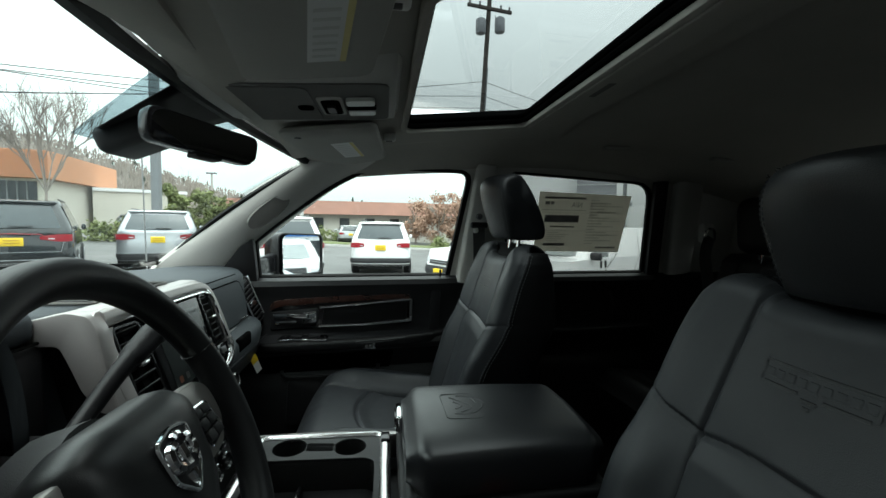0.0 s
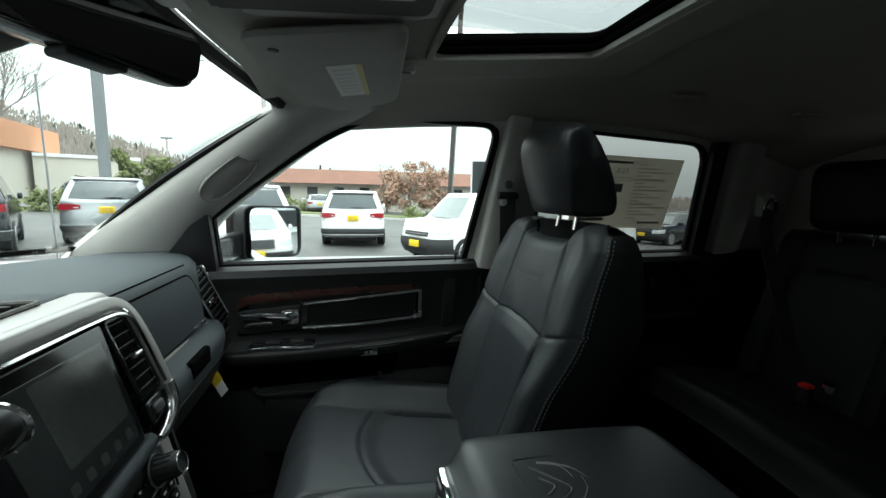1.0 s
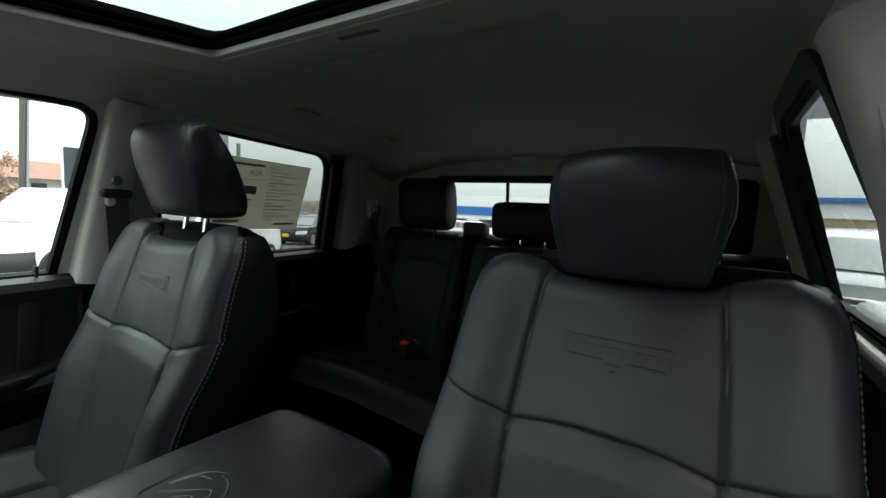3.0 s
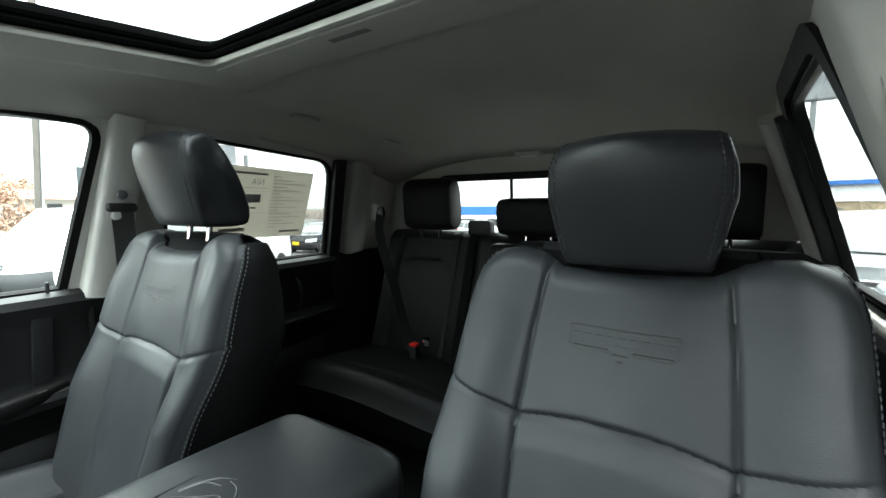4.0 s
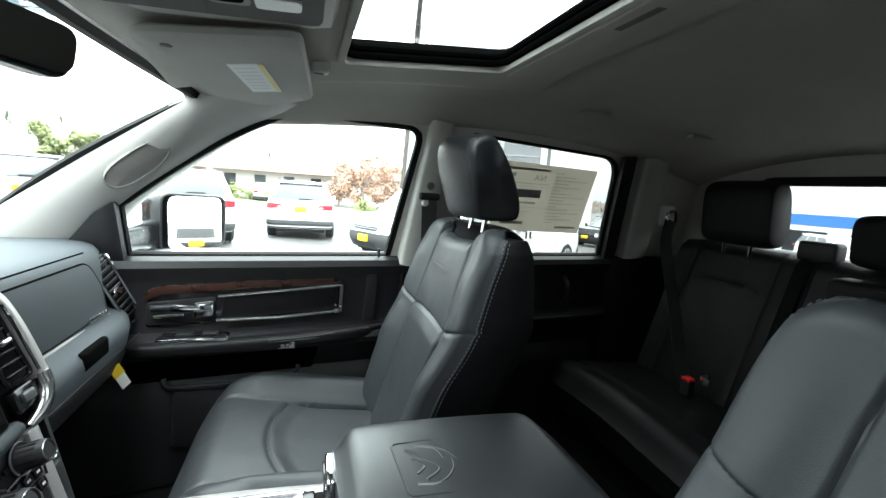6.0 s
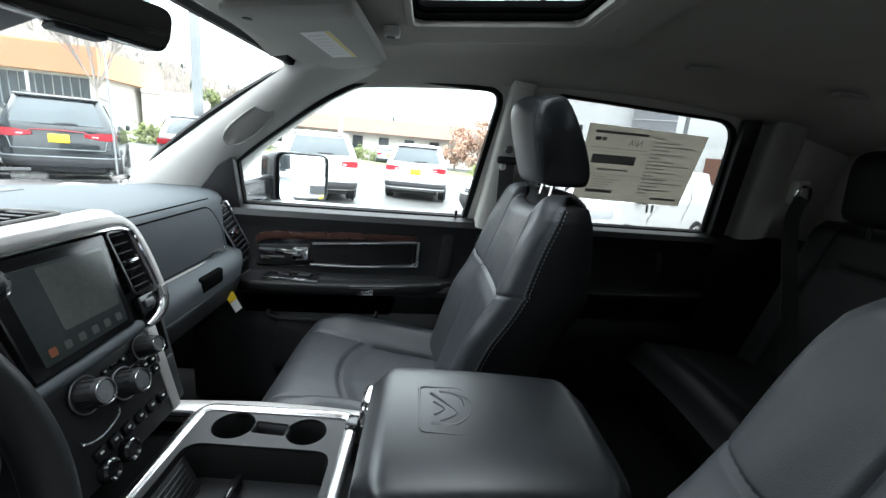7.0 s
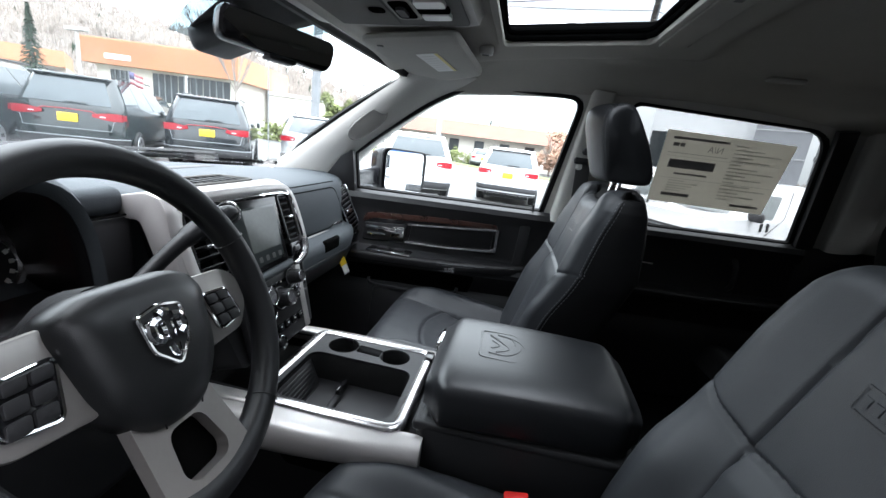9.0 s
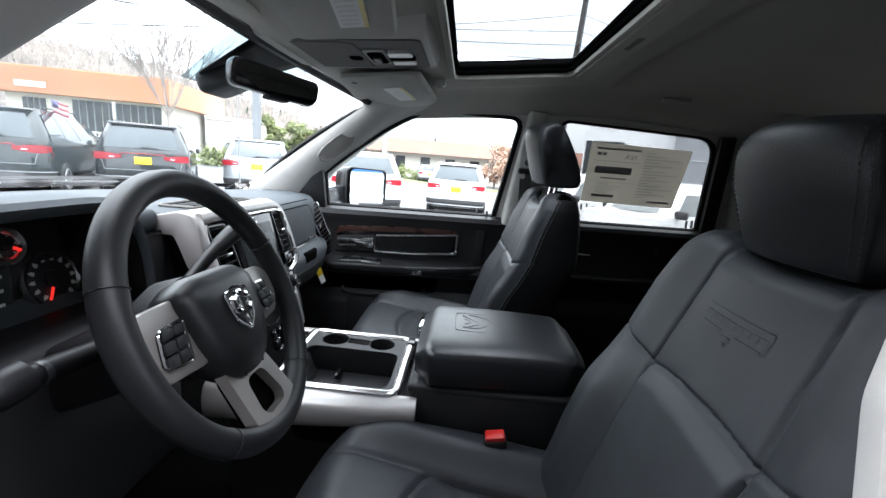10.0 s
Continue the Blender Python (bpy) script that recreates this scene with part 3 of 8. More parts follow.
def passenger_door():
    door = door_card("passenger_door", -0.955, 0.035, 1, "black passenger door with walnut strip, chrome handle and padded armrest")

    def on(x, z, out=0.0):
        return Vector((x, side_y(x, 1.42) + out, z))

    def plate(poly, out, depth, r=0.008, bev=0.003):
        return prism(round_poly(poly, r, 4), depth, Matrix(((1, 0, 0, 0), (0.10, 0, -1, 0.855 + out), (0, 1, 0, 0), (0, 0, 0, 1))), bev)
    part("wood_strip", plate([(-0.745, 1.300), (-0.735, 1.332), (-0.70, 1.342), (-0.45, 1.352), (-0.215, 1.352), (-0.205, 1.335), (-0.45, 1.330), (-0.70, 1.318)], -0.010, 0.016, 0.008), WOOD, door, "walnut strip")
    part("inset_panel", plate([(-0.745, 1.222), (-0.20, 1.232), (-0.195, 1.336), (-0.70, 1.322), (-0.735, 1.312)], -0.008, 0.010, 0.015), GLOSSBLACK, door)
    part("pull_pad", plate([(-0.555, 1.240), (-0.225, 1.252), (-0.222, 1.325), (-0.545, 1.308)], -0.014, 0.014, 0.008, 0.005), LEATHER_REAR, door)
    part("chrome_strip", sweep([on(-0.56, 1.310, -0.030), on(-0.40, 1.320, -0.032), on(-0.212, 1.332, -0.030)], round_poly([(-0.004, -0.004), (0.004, -0.004), (0.004, 0.004), (-0.004, 0.004)], 0.002, 2)), CHROME, door)
    part("chrome_strip", sweep([on(-0.565, 1.238, -0.030), on(-0.40, 1.238, -0.034), on(-0.235, 1.246, -0.032), on(-0.212, 1.256, -0.030)], round_poly([(-0.005, -0.005), (0.005, -0.005), (0.005, 0.005), (-0.005, 0.005)], 0.002, 2)), CHROME, door)
    part("chrome_end", plate([(-0.2125, 1.250), (-0.2035, 1.254), (-0.2015, 1.334), (-0.2105, 1.332)], -0.026, 0.012, 0.002, 0.001), SILVERDARK, door)
    part("chrome_foot", plate([(-0.228, 1.243), (-0.203, 1.247), (-0.203, 1.268), (-0.212, 1.266)], -0.030, 0.012, 0.003, 0.002), CHROME, door)
    part("handle_recess", plate([(-0.742, 1.228), (-0.572, 1.236), (-0.566, 1.306), (-0.738, 1.296)], -0.016, 0.006, 0.01), BLACK, door)
    part("door_handle", sweep(smooth_path([on(-0.725, 1.283, -0.030), on(-0.68, 1.286, -0.048), on(-0.61, 1.280, -0.050), on(-0.58, 1.279, -0.034)], 6), round_poly([(-0.005, -0.010), (0.005, -0.010), (0.005, 0.010), (-0.005, 0.010)], 0.004, 2)), CHROME, door, "chrome door handle")
    part("handle_pivot", plate([(-0.625, 1.250), (-0.572, 1.252), (-0.570, 1.298), (-0.622, 1.294)], -0.024, 0.012, 0.008, 0.004), CHROME, door)
    part("lock_lever", sweep([on(-0.72, 1.256, -0.030), on(-0.645, 1.258, -0.036)], round_poly([(-0.004, -0.006), (0.004, -0.006), (0.004, 0.006), (-0.004, 0.006)], 0.003, 2)), CHROME, door)
    part("switch_plate", boxed((-0.705, 0.705, 1.193), (-0.525, 0.765, 1.204), 0.004), CHROME, door, "chrome-edged window switch plate")
    part("switch_panel", boxed((-0.698, 0.712, 1.2035), (-0.532, 0.758, 1.207), 0.002), GLOSSBLACK, door)
    for x in (-0.64, -0.575):
        part("window_switch", boxed((x - 0.02, 0.72, 1.206), (x + 0.02, 0.75, 1.214), 0.004), BLACK, door)
    part("armrest_pad", sweep(smooth_path([on(-0.86, 1.178, -0.055), on(-0.70, 1.176, -0.075), on(-0.45, 1.178, -0.085), on(-0.20, 1.186, -0.078), on(-0.08, 1.192, -0.050)], 6), round_poly([(-0.026, -0.020), (0.022, -0.020), (0.022, 0.016), (-0.022, 0.020)], 0.012, 3)), LEATHER_REAR, door)
    part("badge_plate", boxed((-0.475, 0.712, 1.160), (-0.345, 0.724, 1.182), 0.003), CHROME, door, "chrome badge plate")
    for i in range(7):
        part("badge_bar", boxed((-0.463 + i * 0.0155, 0.7095, 1.166), (-0.452 + i * 0.0155, 0.7125, 1.176), 0.001), INK, door)
    part("recess_panel", plate([(-0.78, 1.02), (-0.30, 1.03), (-0.27, 1.128), (-0.80, 1.122)], -0.004, 0.006, 0.02, 0.003), FELT, door)
    part("map_pocket", sweep(smooth_path([on(-0.70, 1.070, -0.030), on(-0.675, 1.048, -0.045), on(-0.52, 1.046, -0.052), on(-0.36, 1.052, -0.045), on(-0.335, 1.075, -0.030)], 6), round_poly([(-0.006, -0.006), (0.006, -0.006), (0.006, 0.006), (-0.006, 0.006)], 0.003, 3)), BLACK, door)
    part("pocket_face", plate([(-0.685, 0.86), (-0.34, 0.87), (-0.345, 1.045), (-0.675, 1.04)], -0.032, 0.016, 0.02, 0.006), BLACK, door)
    part("end_trim", plate([(-0.135, 1.16), (-0.095, 1.16), (-0.080, 1.408), (-0.120, 1.408)], -0.014, 0.012, 0.008, 0.004), BLACK, door)
    for dz in (0.0, 0.007):
        part("armrest_seam", tube(smooth_path([on(-0.42, 1.1905 - dz, -0.106), on(-0.28, 1.1945 - dz, -0.104), on(-0.12, 1.2015 - dz, -0.084)], 8), 0.0012, 5), THREAD, door)
    part("lock_pin", lathe([(0.0, 0.03), (0.004, 0.03), (0.005, 0.026), (0.004, 0.0)], Matrix.Translation((-0.085, side_y(-0.085, 1.42) - 0.01, 1.42)), 10), BLACK, door)
    part("door_end_seal", tube([on(0.0, z, -0.02) for z in (0.80, 1.0, 1.2, 1.415)], 0.010, 8, up=(1, 0, 0)), RUBBER, door)


def rear_doors():
    door = door_card("rear_passenger_door", 0.11, 0.93, 1, "black rear passenger door panel with pull handle")

    def on(x, z, out=0.0):
        return Vector((x, side_y(x, 1.42) + out, z))
    part("pull_handle", sweep(smooth_path([on(0.70, 1.22, -0.02), on(0.70, 1.25, -0.05), on(0.70, 1.31, -0.05), on(0.70, 1.34, -0.02)], 5), circle(0.010, 8), up=(1, 0, 0)), BLACK, door)
    part("chrome_pull", sweep([on(0.30, 1.285, -0.02), on(0.40, 1.285, -0.03)], circle(0.006, 6)), CHROME, door)
    part("armrest_pad", sweep([on(0.18, 1.182, -0.07), on(0.5, 1.182, -0.085), on(0.88, 1.182, -0.07)], round_poly([(-0.024, -0.018), (0.02, -0.018), (0.02, 0.016), (-0.02, 0.018)], 0.01, 3)), LEATHER_REAR, door)
    other = door_card("rear_driver_door", 0.22, 0.93, -1, "black rear driver-side door panel with light grey sill")

    def left(x, z, out=0.0):
        return Vector((x, -side_y(x, 1.42, -1) - out, z))
    part("pillar_flange", prism(round_poly([(0.116, 0.90), (0.22, 0.90), (0.26, 1.84), (0.22, 1.84), (0.116, 1.50)], 0.012, 3), 0.02, Matrix(((1, 0, 0, 0), (0, 0.20, -1, -0.757 - 0.20 * 1.42), (0, 1, 0, 0), (0, 0, 0, 1))), 0.006), TRIM, other, "light grey pillar edge")
    part("sill_cap", sweep([left(0.23, 1.425, -0.01), left(0.9, 1.425, -0.01)], round_poly([(-0.03, -0.008), (0.03, -0.008), (0.025, 0.010), (-0.025, 0.010)], 0.006, 2)), TRIM, other, "light grey window sill cap")
    part("armrest_pad", sweep([left(0.28, 1.182, -0.07), left(0.88, 1.182, -0.07)], round_poly([(-0.02, -0.018), (0.02, -0.018), (0.02, 0.016), (-0.02, 0.018)], 0.01, 3)), LEATHER_REAR, other)


def rear_wall():
    hole = round_poly([(-0.66, 1.46), (0.66, 1.46), (0.60, 1.772), (-0.60, 1.772)], 0.05, 4)
    place = lambda u, v, w: Vector((1.335 - 0.10 * (v - 1.6) + w, u, v))
    wall = part("wall_back", plate_with_holes([(-0.81, 1.30), (1.0, 1.30), (0.92, 1.93), (-0.69, 1.93)], [hole], place, 0.06), CLOTH, smooth=False, bevel=0.008)
    tagged(wall, "grey trimmed cab back wall with wide window opening", "wall", kind="structure")
    low = boxed((1.30, -0.82, FLOOR), (1.42, 1.0, 1.40), 0.01)
    tagged(part("wall_back_low", low, CARPET), "black carpeted lower cab back wall", "wall", kind="structure")
    win = part("window_4", plate_with_holes(hole, [], lambda u, v, w: place(u, v, 0.035 + w), 0.004), LIGHTTINT, smooth=False)
    tagged(win, "tinted sliding rear cab window with black bars", "window", kind="structure")
    part("window_frame", sweep([place(u, v, 0.004) for u, v in hole], [(-0.014, -0.02), (0.016, -0.02), (0.016, 0.03), (-0.014, 0.03)], up=(1, 0, 0), closed=True), RUBBER, win)
    for y in (-0.237, 0.237):
        part("slider_bar", tube([place(y, 1.455, 0.03), place(y, 1.78, 0.03)], 0.008, 6, up=(0, 1, 0)), BLACK, win)
    lamp = thing("cargo_lamp", "small white oval dome lamp in the headliner above the rear window", "lamp")
    z = roof_z(1.28, 0.12)
    part("bezel", boxed((1.25, 0.07, z - 0.012), (1.31, 0.18, z + 0.004), 0.006, 3), TRIM, lamp)
    part("lens", boxed((1.262, 0.09, z - 0.017), (1.298, 0.16, z - 0.010), 0.005, 3), WHITE_PLASTIC, lamp)
    for x, y in ((0.55, 0.62), (0.98, 0.60)):
        hook = thing("coat_hook", "small grey folding coat hook under the headliner", "coat hook")
        zz = roof_z(x, y)
        part("hook_plate", boxed((x - 0.05, y - 0.015, zz - 0.010), (x + 0.05, y + 0.015, zz + 0.002), 0.005, 3), CLOTHTRIM, hook)


def belt_strap(path, w=0.024):
    return sweep(smooth_path(path, 6), [(-w, -0.0012), (w, -0.0012), (w, 0.0012), (-w, 0.0012)], up=(0.3, 1, 0.1))


def seat_belts():
    for s, x, z, y_in, seat_y in ((1, 0.055, 1.66, 0.045, 0.72), (-1, 0.215, 1.63, 0.05, -0.62)):
        b = thing("seat_belt", "black webbing seat belt on a light grey height adjuster", "seat belt", group="seat belts")
        y = s * (side_y(x, z, s) - (0.04 if s > 0 else 0.005))
        part("adjuster", boxed((x - 0.024, min(y, y + s * 0.035), z - 0.06), (x + 0.024, max(y, y + s * 0.035), z + 0.05), 0.012, 3), TRIM, b, "light grey adjuster cover")
        part("guide_loop", boxed((x - 0.034, y - 0.012, z - 0.035), (x + 0.034, y + 0.012, z - 0.012), 0.008, 3), BLACK, b)
        if s > 0:
            part("bolt", lathe([(0.0, 0.012), (0.010, 0.012), (0.013, 0.008), (0.013, 0)], Matrix.Translation((x, y, z + 0.01)) @ pose(0, 0, 0, 90 * s, 0, 0), 12), SILVERDARK, b)
        part("strap", belt_strap([(x, y, z - 0.03), (x + 0.005, y + s * 0.01, z - 0.25), (x - 0.02, y + s * 0.06, z - 0.6), (x - 0.02, y + s * 0.06, FLOOR + 0.1)]), BELT, b)
    # rear passenger belt runs from the corner pillar across the seat back to its buckle
    b = thing("seat_belt", "black webbing rear seat belt with chrome guide and red buckle", "seat belt", group="seat belts")
    part("guide_cover", boxed((1.085, 0.81, 1.57), (1.145, 0.85, 1.66), 0.015, 3), TRIM, b)
    part("guide_loop", tube(smooth_path([(1.09, 0.805, 1.59), (1.095, 0.80, 1.63), (1.125, 0.80, 1.635), (1.135, 0.805, 1.59)], 5, True), 0.007, 8, True, up=(0, 1, 0)), CHROME, b, "chrome belt guide")
    part("strap", belt_strap([(1.11, 0.80, 1.60), (1.06, 0.76, 1.50), (1.00, 0.62, 1.27), (0.96, 0.52, 1.09), (0.955, 0.48, 1.05)]), BELT, b)
    part("buckle", boxed((0.92, 0.45, 1.02), (0.95, 0.485, 1.075), 0.006, 2), BLACK, b)
    part("release_button", boxed((0.918, 0.452, 1.072), (0.948, 0.483, 1.084), 0.003, 2), RED, b, "red release button")
    part("tongue", boxed((0.945, 0.40, 1.075), (0.955, 0.435, 1.115), 0.004, 2), CHROME, b)
    # driver's buckle beside the console
    b = thing("belt_buckle", "black seat belt buckle with red release button beside the seat", "seat belt")
    m = pose(BUCKLE_AT[0], BUCKLE_AT[1], BUCKLE_AT[2], 12, -10, 0)
    part("buckle_body", boxed((-0.024, -0.016, -0.10), (0.024, 0.016, 0.012), 0.008, 3, m), BLACK, b)
    part("release_button", boxed((-0.021, -0.013, 0.006), (0.021, 0.013, 0.020), 0.004, 2, m), RED, b, "red release button")


def front_seat(name, x0, y0, lift, label, height=1.0, lean=0.36, waist=0.0, reach=0.0, droop=0.0):
    """Bucket seat: leather face with bolsters and seams, black sides and back; the headrest is raised by lift."""
    seat = thing(name, label, "car seat", (0, 0, 0), "front seats")
    edge_r = 0.030
    hw = [(0.97, 0.200), (1.06, 0.240), (1.15, 0.258), (1.26, 0.266), (1.33, 0.262), (1.38, 0.256), (1.46, 0.250), (1.50, 0.247), (1.53, 0.241), (1.55, 0.231), (1.565, 0.217), (1.575, 0.200), (1.583, 0.175), (1.59, 0.15)]
    hw = [(z, w * (1 - waist * smoothstep(1.42, 1.18, z))) for z, w in hw]
    panel_w = [(1.0, 0.120), (1.2, 0.132), (1.33, 0.138), (1.45, 0.131), (1.55, 0.120)]

    def back_x(z):
        return lean * (z - 1.45)

    def top_z(a):
        return piecewise(a, [(0, 1.537), (0.104, 1.541), (0.118, 1.552), (0.134, 1.571), (0.16, 1.579), (0.195, 1.580), (0.225, 1.570), (0.29, 1.555)]) - droop * smoothstep(0.108, 0.140, a)

    def cut_z(a, panel):
        return 1.326 + 0.30 * (a - panel)

    def front_x(u, z, w):
        a = abs(u)
        panel = piecewise(z, panel_w)
        cut = cut_z(max(a, panel), panel)
        upper, lower = 0.024 - 0.012 * smoothstep(1.44, 1.56, z), 0.026 + 0.022 * smoothstep(1.34, 1.22, z)
        rise = lerp(upper, lower, smoothstep(cut + 0.004, cut - 0.045, z))
        d = rise * smoothstep(panel - 0.006, panel + 0.075, a)
        d += 0.012 * math.cos(min(1, a / panel) * math.pi / 2)
        if a < panel:
            arch = 1.343 - 1.0 * u * u
            d += 0.009 * smoothstep(arch + 0.002, arch - 0.040, z) - 0.0065 * math.exp(-((z - arch) / 0.0042) ** 2)
        else:
            d -= 0.0055 * math.exp(-((z - cut) / 0.0042) ** 2)
        d -= 0.0060 * math.exp(-((a - panel) / 0.0042) ** 2)
        if a > w - edge_r:
            q = min(1.0, (a - w + edge_r) / edge_r)
            d -= edge_r * (1 - math.sqrt(max(0.0, 1 - q * q)))
        t = top_z(a)
        if z > t - 0.03:
            q = min(1.0, (z - t + 0.03) / 0.03)
            d -= 0.030 * (1 - math.sqrt(max(0.0, 1 - q * q)))
        d += 0.0018 * noise.noise((u * 8, z * 8, 3.0)) + 0.0007 * noise.noise((u * 26, z * 22, 9.0))
        return back_x(z) - d

    def across(w, n):
        """Stations over the face, closer together round the rolled edges."""
        flat, arc = w - edge_r, [edge_r * math.sin(i / 9 * math.pi / 2) for i in range(1, 10)]
        mid = [lerp(-flat, flat, i / n) for i in range(n + 1)]
        return [-flat - q for q in reversed(arc)] + mid + [flat + q for q in arc]

    rows, face, seams = [], [], []
    for k in range(221):
        z = 0.97 + k * 0.00282
        w = piecewise(z, hw)
        fx = front_x(w, min(z, top_z(w)), w)
        thick = piecewise(z, [(0.97, 0.175), (1.2, 0.185), (1.36, 0.195), (1.45, 0.165), (1.52, 0.135), (1.56, 0.110), (1.59, 0.07)])
        rear = back_x(z) + thick
        side_z = min(z, 1.560)
        wrap = [(lerp(fx, rear, f), w + 0.010 * math.sin(f * math.pi) + 0.0020, side_z) for f in (0.03, 0.07, 0.11)]
        cover = [(x, -y, q) for x, y, q in reversed(wrap)]
        for u in across(w, 150):
            q = min(z, top_z(abs(u)))
            cover.append((front_x(u, q, w) - 0.0012, u, q))
        face.append(cover + wrap)
        if 1.0 < z < 1.555:
            seams.append(wrap[-1])
        row = []
        for u in across(w - 0.003, 40):
            row.append((front_x(u, min(z, top_z(abs(u))), w - 0.003) + 0.006, u, min(z, top_z(abs(u)))))
        for i in range(1, 9):
            row.append((lerp(fx, rear - 0.02, i / 9), w + 0.010 * math.sin(i / 9 * math.pi), side_z))
        for i in range(25):
            u = math.sin((1 - 2 * i / 24) * math.pi / 2)
            row.append((rear - 0.03 + 0.045 * (1 - u * u), u * w * 0.985, min(z, 1.575)))
        for i in range(1, 9):
            row.append((lerp(rear - 0.02, fx, i / 9), -w - 0.010 * math.sin(i / 9 * math.pi), side_z))
        rows.append(row)
    part("back_shell", loft(rows), SHELL, seat, "black leather sides and back")
    part("backrest", loft(face, False), LEATHER, seat)

    def stitched(name, pts, step=0.0085, length=0.0055, yarn=THREAD):
        """A row of single thread stitches along points, joined into one part."""
        bm, run = bmesh.new(), 0.0
        for a, b in zip(pts, pts[1:]):
            run += (b - a).length
            if run >= step:
                run = 0.0
                d = (b - a).normalized()
                join(bm, sweep([b - d * length / 2, b + d * length / 2], circle(0.0010, 4), up=(1, 0.1, 0)))
        ob = part(name, bm, yarn, seat, "thread stitching")
        ob["kind"] = "stuff"
    for s in (1, -1):
        for shift in (-0.0060, 0.0050):
            stitched("stitching", [Vector((x + shift, s * (y + 0.0008), z)) for x, y, z in seams])
        part("edge_seam", tube([Vector((x, s * (y + 0.0004), z)) for x, y, z in seams[::4]], 0.0016, 5, up=(1, 0, 0)), SHELL, seat)
    # pressed badge: a long plate outline with ticks and a small point below
    bars = [(-0.070, 0.070, 1.4650, 0.0014), (-0.064, -0.016, 1.4380, 0.0016), (0.016, 0.064, 1.4380, 0.0016), (-0.010, 0.010, 1.4330, 0.0014), (-0.004, 0.004, 1.4250, 0.0016)]
    bars += [(u, u + 0.0022, 1.4515, 0.0130) for u in (-0.0712, 0.0690)]
    bars += [(-0.066 + i * 0.0150, -0.066 + i * 0.0150 + 0.0105, 1.4515, 0.0050) for i in range(9)]
    for u0, u1, zc, half in bars:
        thin = half < 0.003 or u1 - u0 < 0.003
        ridge = 0.0028 if thin else 0.0022
        rows = [[(front_x(u, zc + dz, 0.28) + off, u, zc + dz) for u in (u0, lerp(u0, u1, 0.33), lerp(u0, u1, 0.66), u1)] for dz, off in ((-half - 0.0014, 0.0006), (-half, -ridge), (half, -ridge), (half + 0.0014, 0.0006))]
        # thin lines take the darker leather as groove shade
        part("embossed_bar", loft(rows, False), LEATHER_SHADED if thin else LEATHER, seat)
    # cushion
    rows = []
    for k in range(150):
        t = k / 149
        x = lerp(-0.625 - reach, 0.03, t)
        w = piecewise(t, [(0, 0.150), (0.012, 0.190), (0.045, 0.232), (0.11, 0.262), (0.25, 0.280), (0.5, 0.284), (1, 0.262)])
        row = []
        roll = 0.105 * max(0.0, 1 - t / 0.16) ** 2.2
        panel = piecewise(t, [(0, 0.190), (0.25, 0.172), (0.5, 0.155), (1, 0.145)])
        for i in range(201):
            u = w * math.sin((2 * i / 200 - 1) * 1.25) / math.sin(1.25)
            a = abs(u)
            h = 1.058 - 0.085 * t - roll
            h += 0.050 * smoothstep(panel - 0.012, panel + 0.07, a) * smoothstep(-0.05, 0.30, t)
            q = max(0.0, min(1.0, (a - w + 0.045) / 0.045))
            h -= 0.045 * (1 - math.sqrt(max(0.0, 1 - q * q)))
            h -= 0.005 * math.exp(-((a - panel) / 0.0065) ** 2) * smoothstep(0.06, 0.12, t)
            arch = 0.295 + 2.6 * u * u
            if a < panel:
                away = 0.655 * (t - arch) / math.sqrt(1 + (3.4 * u) ** 2)
                h -= 0.008 * math.exp(-(away / 0.0052) ** 2)
                h -= 0.012 * smoothstep(-0.006, 0.05, away)
            h += 0.002 * noise.noise((x * 9, u * 9, 7.0)) + 0.0008 * noise.noise((x * 26, u * 26, 2.0))
            row.append((x, u, h))
        for i in range(1, 7):
            row.append((x + 0.004 * i, w + 0.006 * math.sin(i / 6 * math.pi), h - 0.17 * i / 6))
        for i in range(1, 9):
            row.append((x + 0.024, w * (1 - 2 * i / 9), h - 0.17))
        for i in range(6, 0, -1):
            row.append((x + 0.004 * i, -w - 0.006 * math.sin(i / 6 * math.pi), h - 0.17 * i / 6))
        rows.append(row)
    part("cushion", loft(rows), LEATHER, seat)
    part("seat_base", boxed((-0.48, -0.23, FLOOR), (0.08, 0.23, 0.90), 0.02), BLACK, seat)
    for s in (1, -1):
        part("side_cover", boxed((-0.50, s * 0.250 - 0.015, 0.86), (0.10, s * 0.250 + 0.015, 0.95), 0.012, 3), BLACK, seat)
    # headrest: a wedge that leans forward, its bowed front panel sewn to flat sides
    lo = 1.544 + lift
    prof = [(0.045, 0.002), (0.022, 0.010), (0.006, 0.050), (-0.010, 0.105), (-0.020, 0.150), (-0.014, 0.178), (0.008, 0.191), (0.040, 0.193), (0.068, 0.180), (0.098, 0.138), (0.126, 0.090), (0.146, 0.040), (0.148, 0.014), (0.136, 0.003), (0.09, 0.0)]
    prof = [tuple(p) for p in smooth_path([(a, b, 0) for a, b in prof], 4, True)]
    cx, cz = 0.066, 0.092

    def rest_point(u, a, b, inset=0.0):
        half = 0.123 * (1 + 0.6 * (height - 1)) * piecewise(b, [(0, 0.83), (0.05, 0.92), (0.11, 1.0), (0.155, 0.985), (0.195, 0.90)])
        bow = 0.030 * u * u * smoothstep(cx + 0.02, -0.005, a) + 0.010 * u * u * smoothstep(cz, 0.19, b)
        k = 1 - inset
        return (cx + (a + bow - cx) * k * height, u * half, lo + cz * height + (b - cz) * k * height - 0.006 * u * u * smoothstep(cz, 0.19, b))
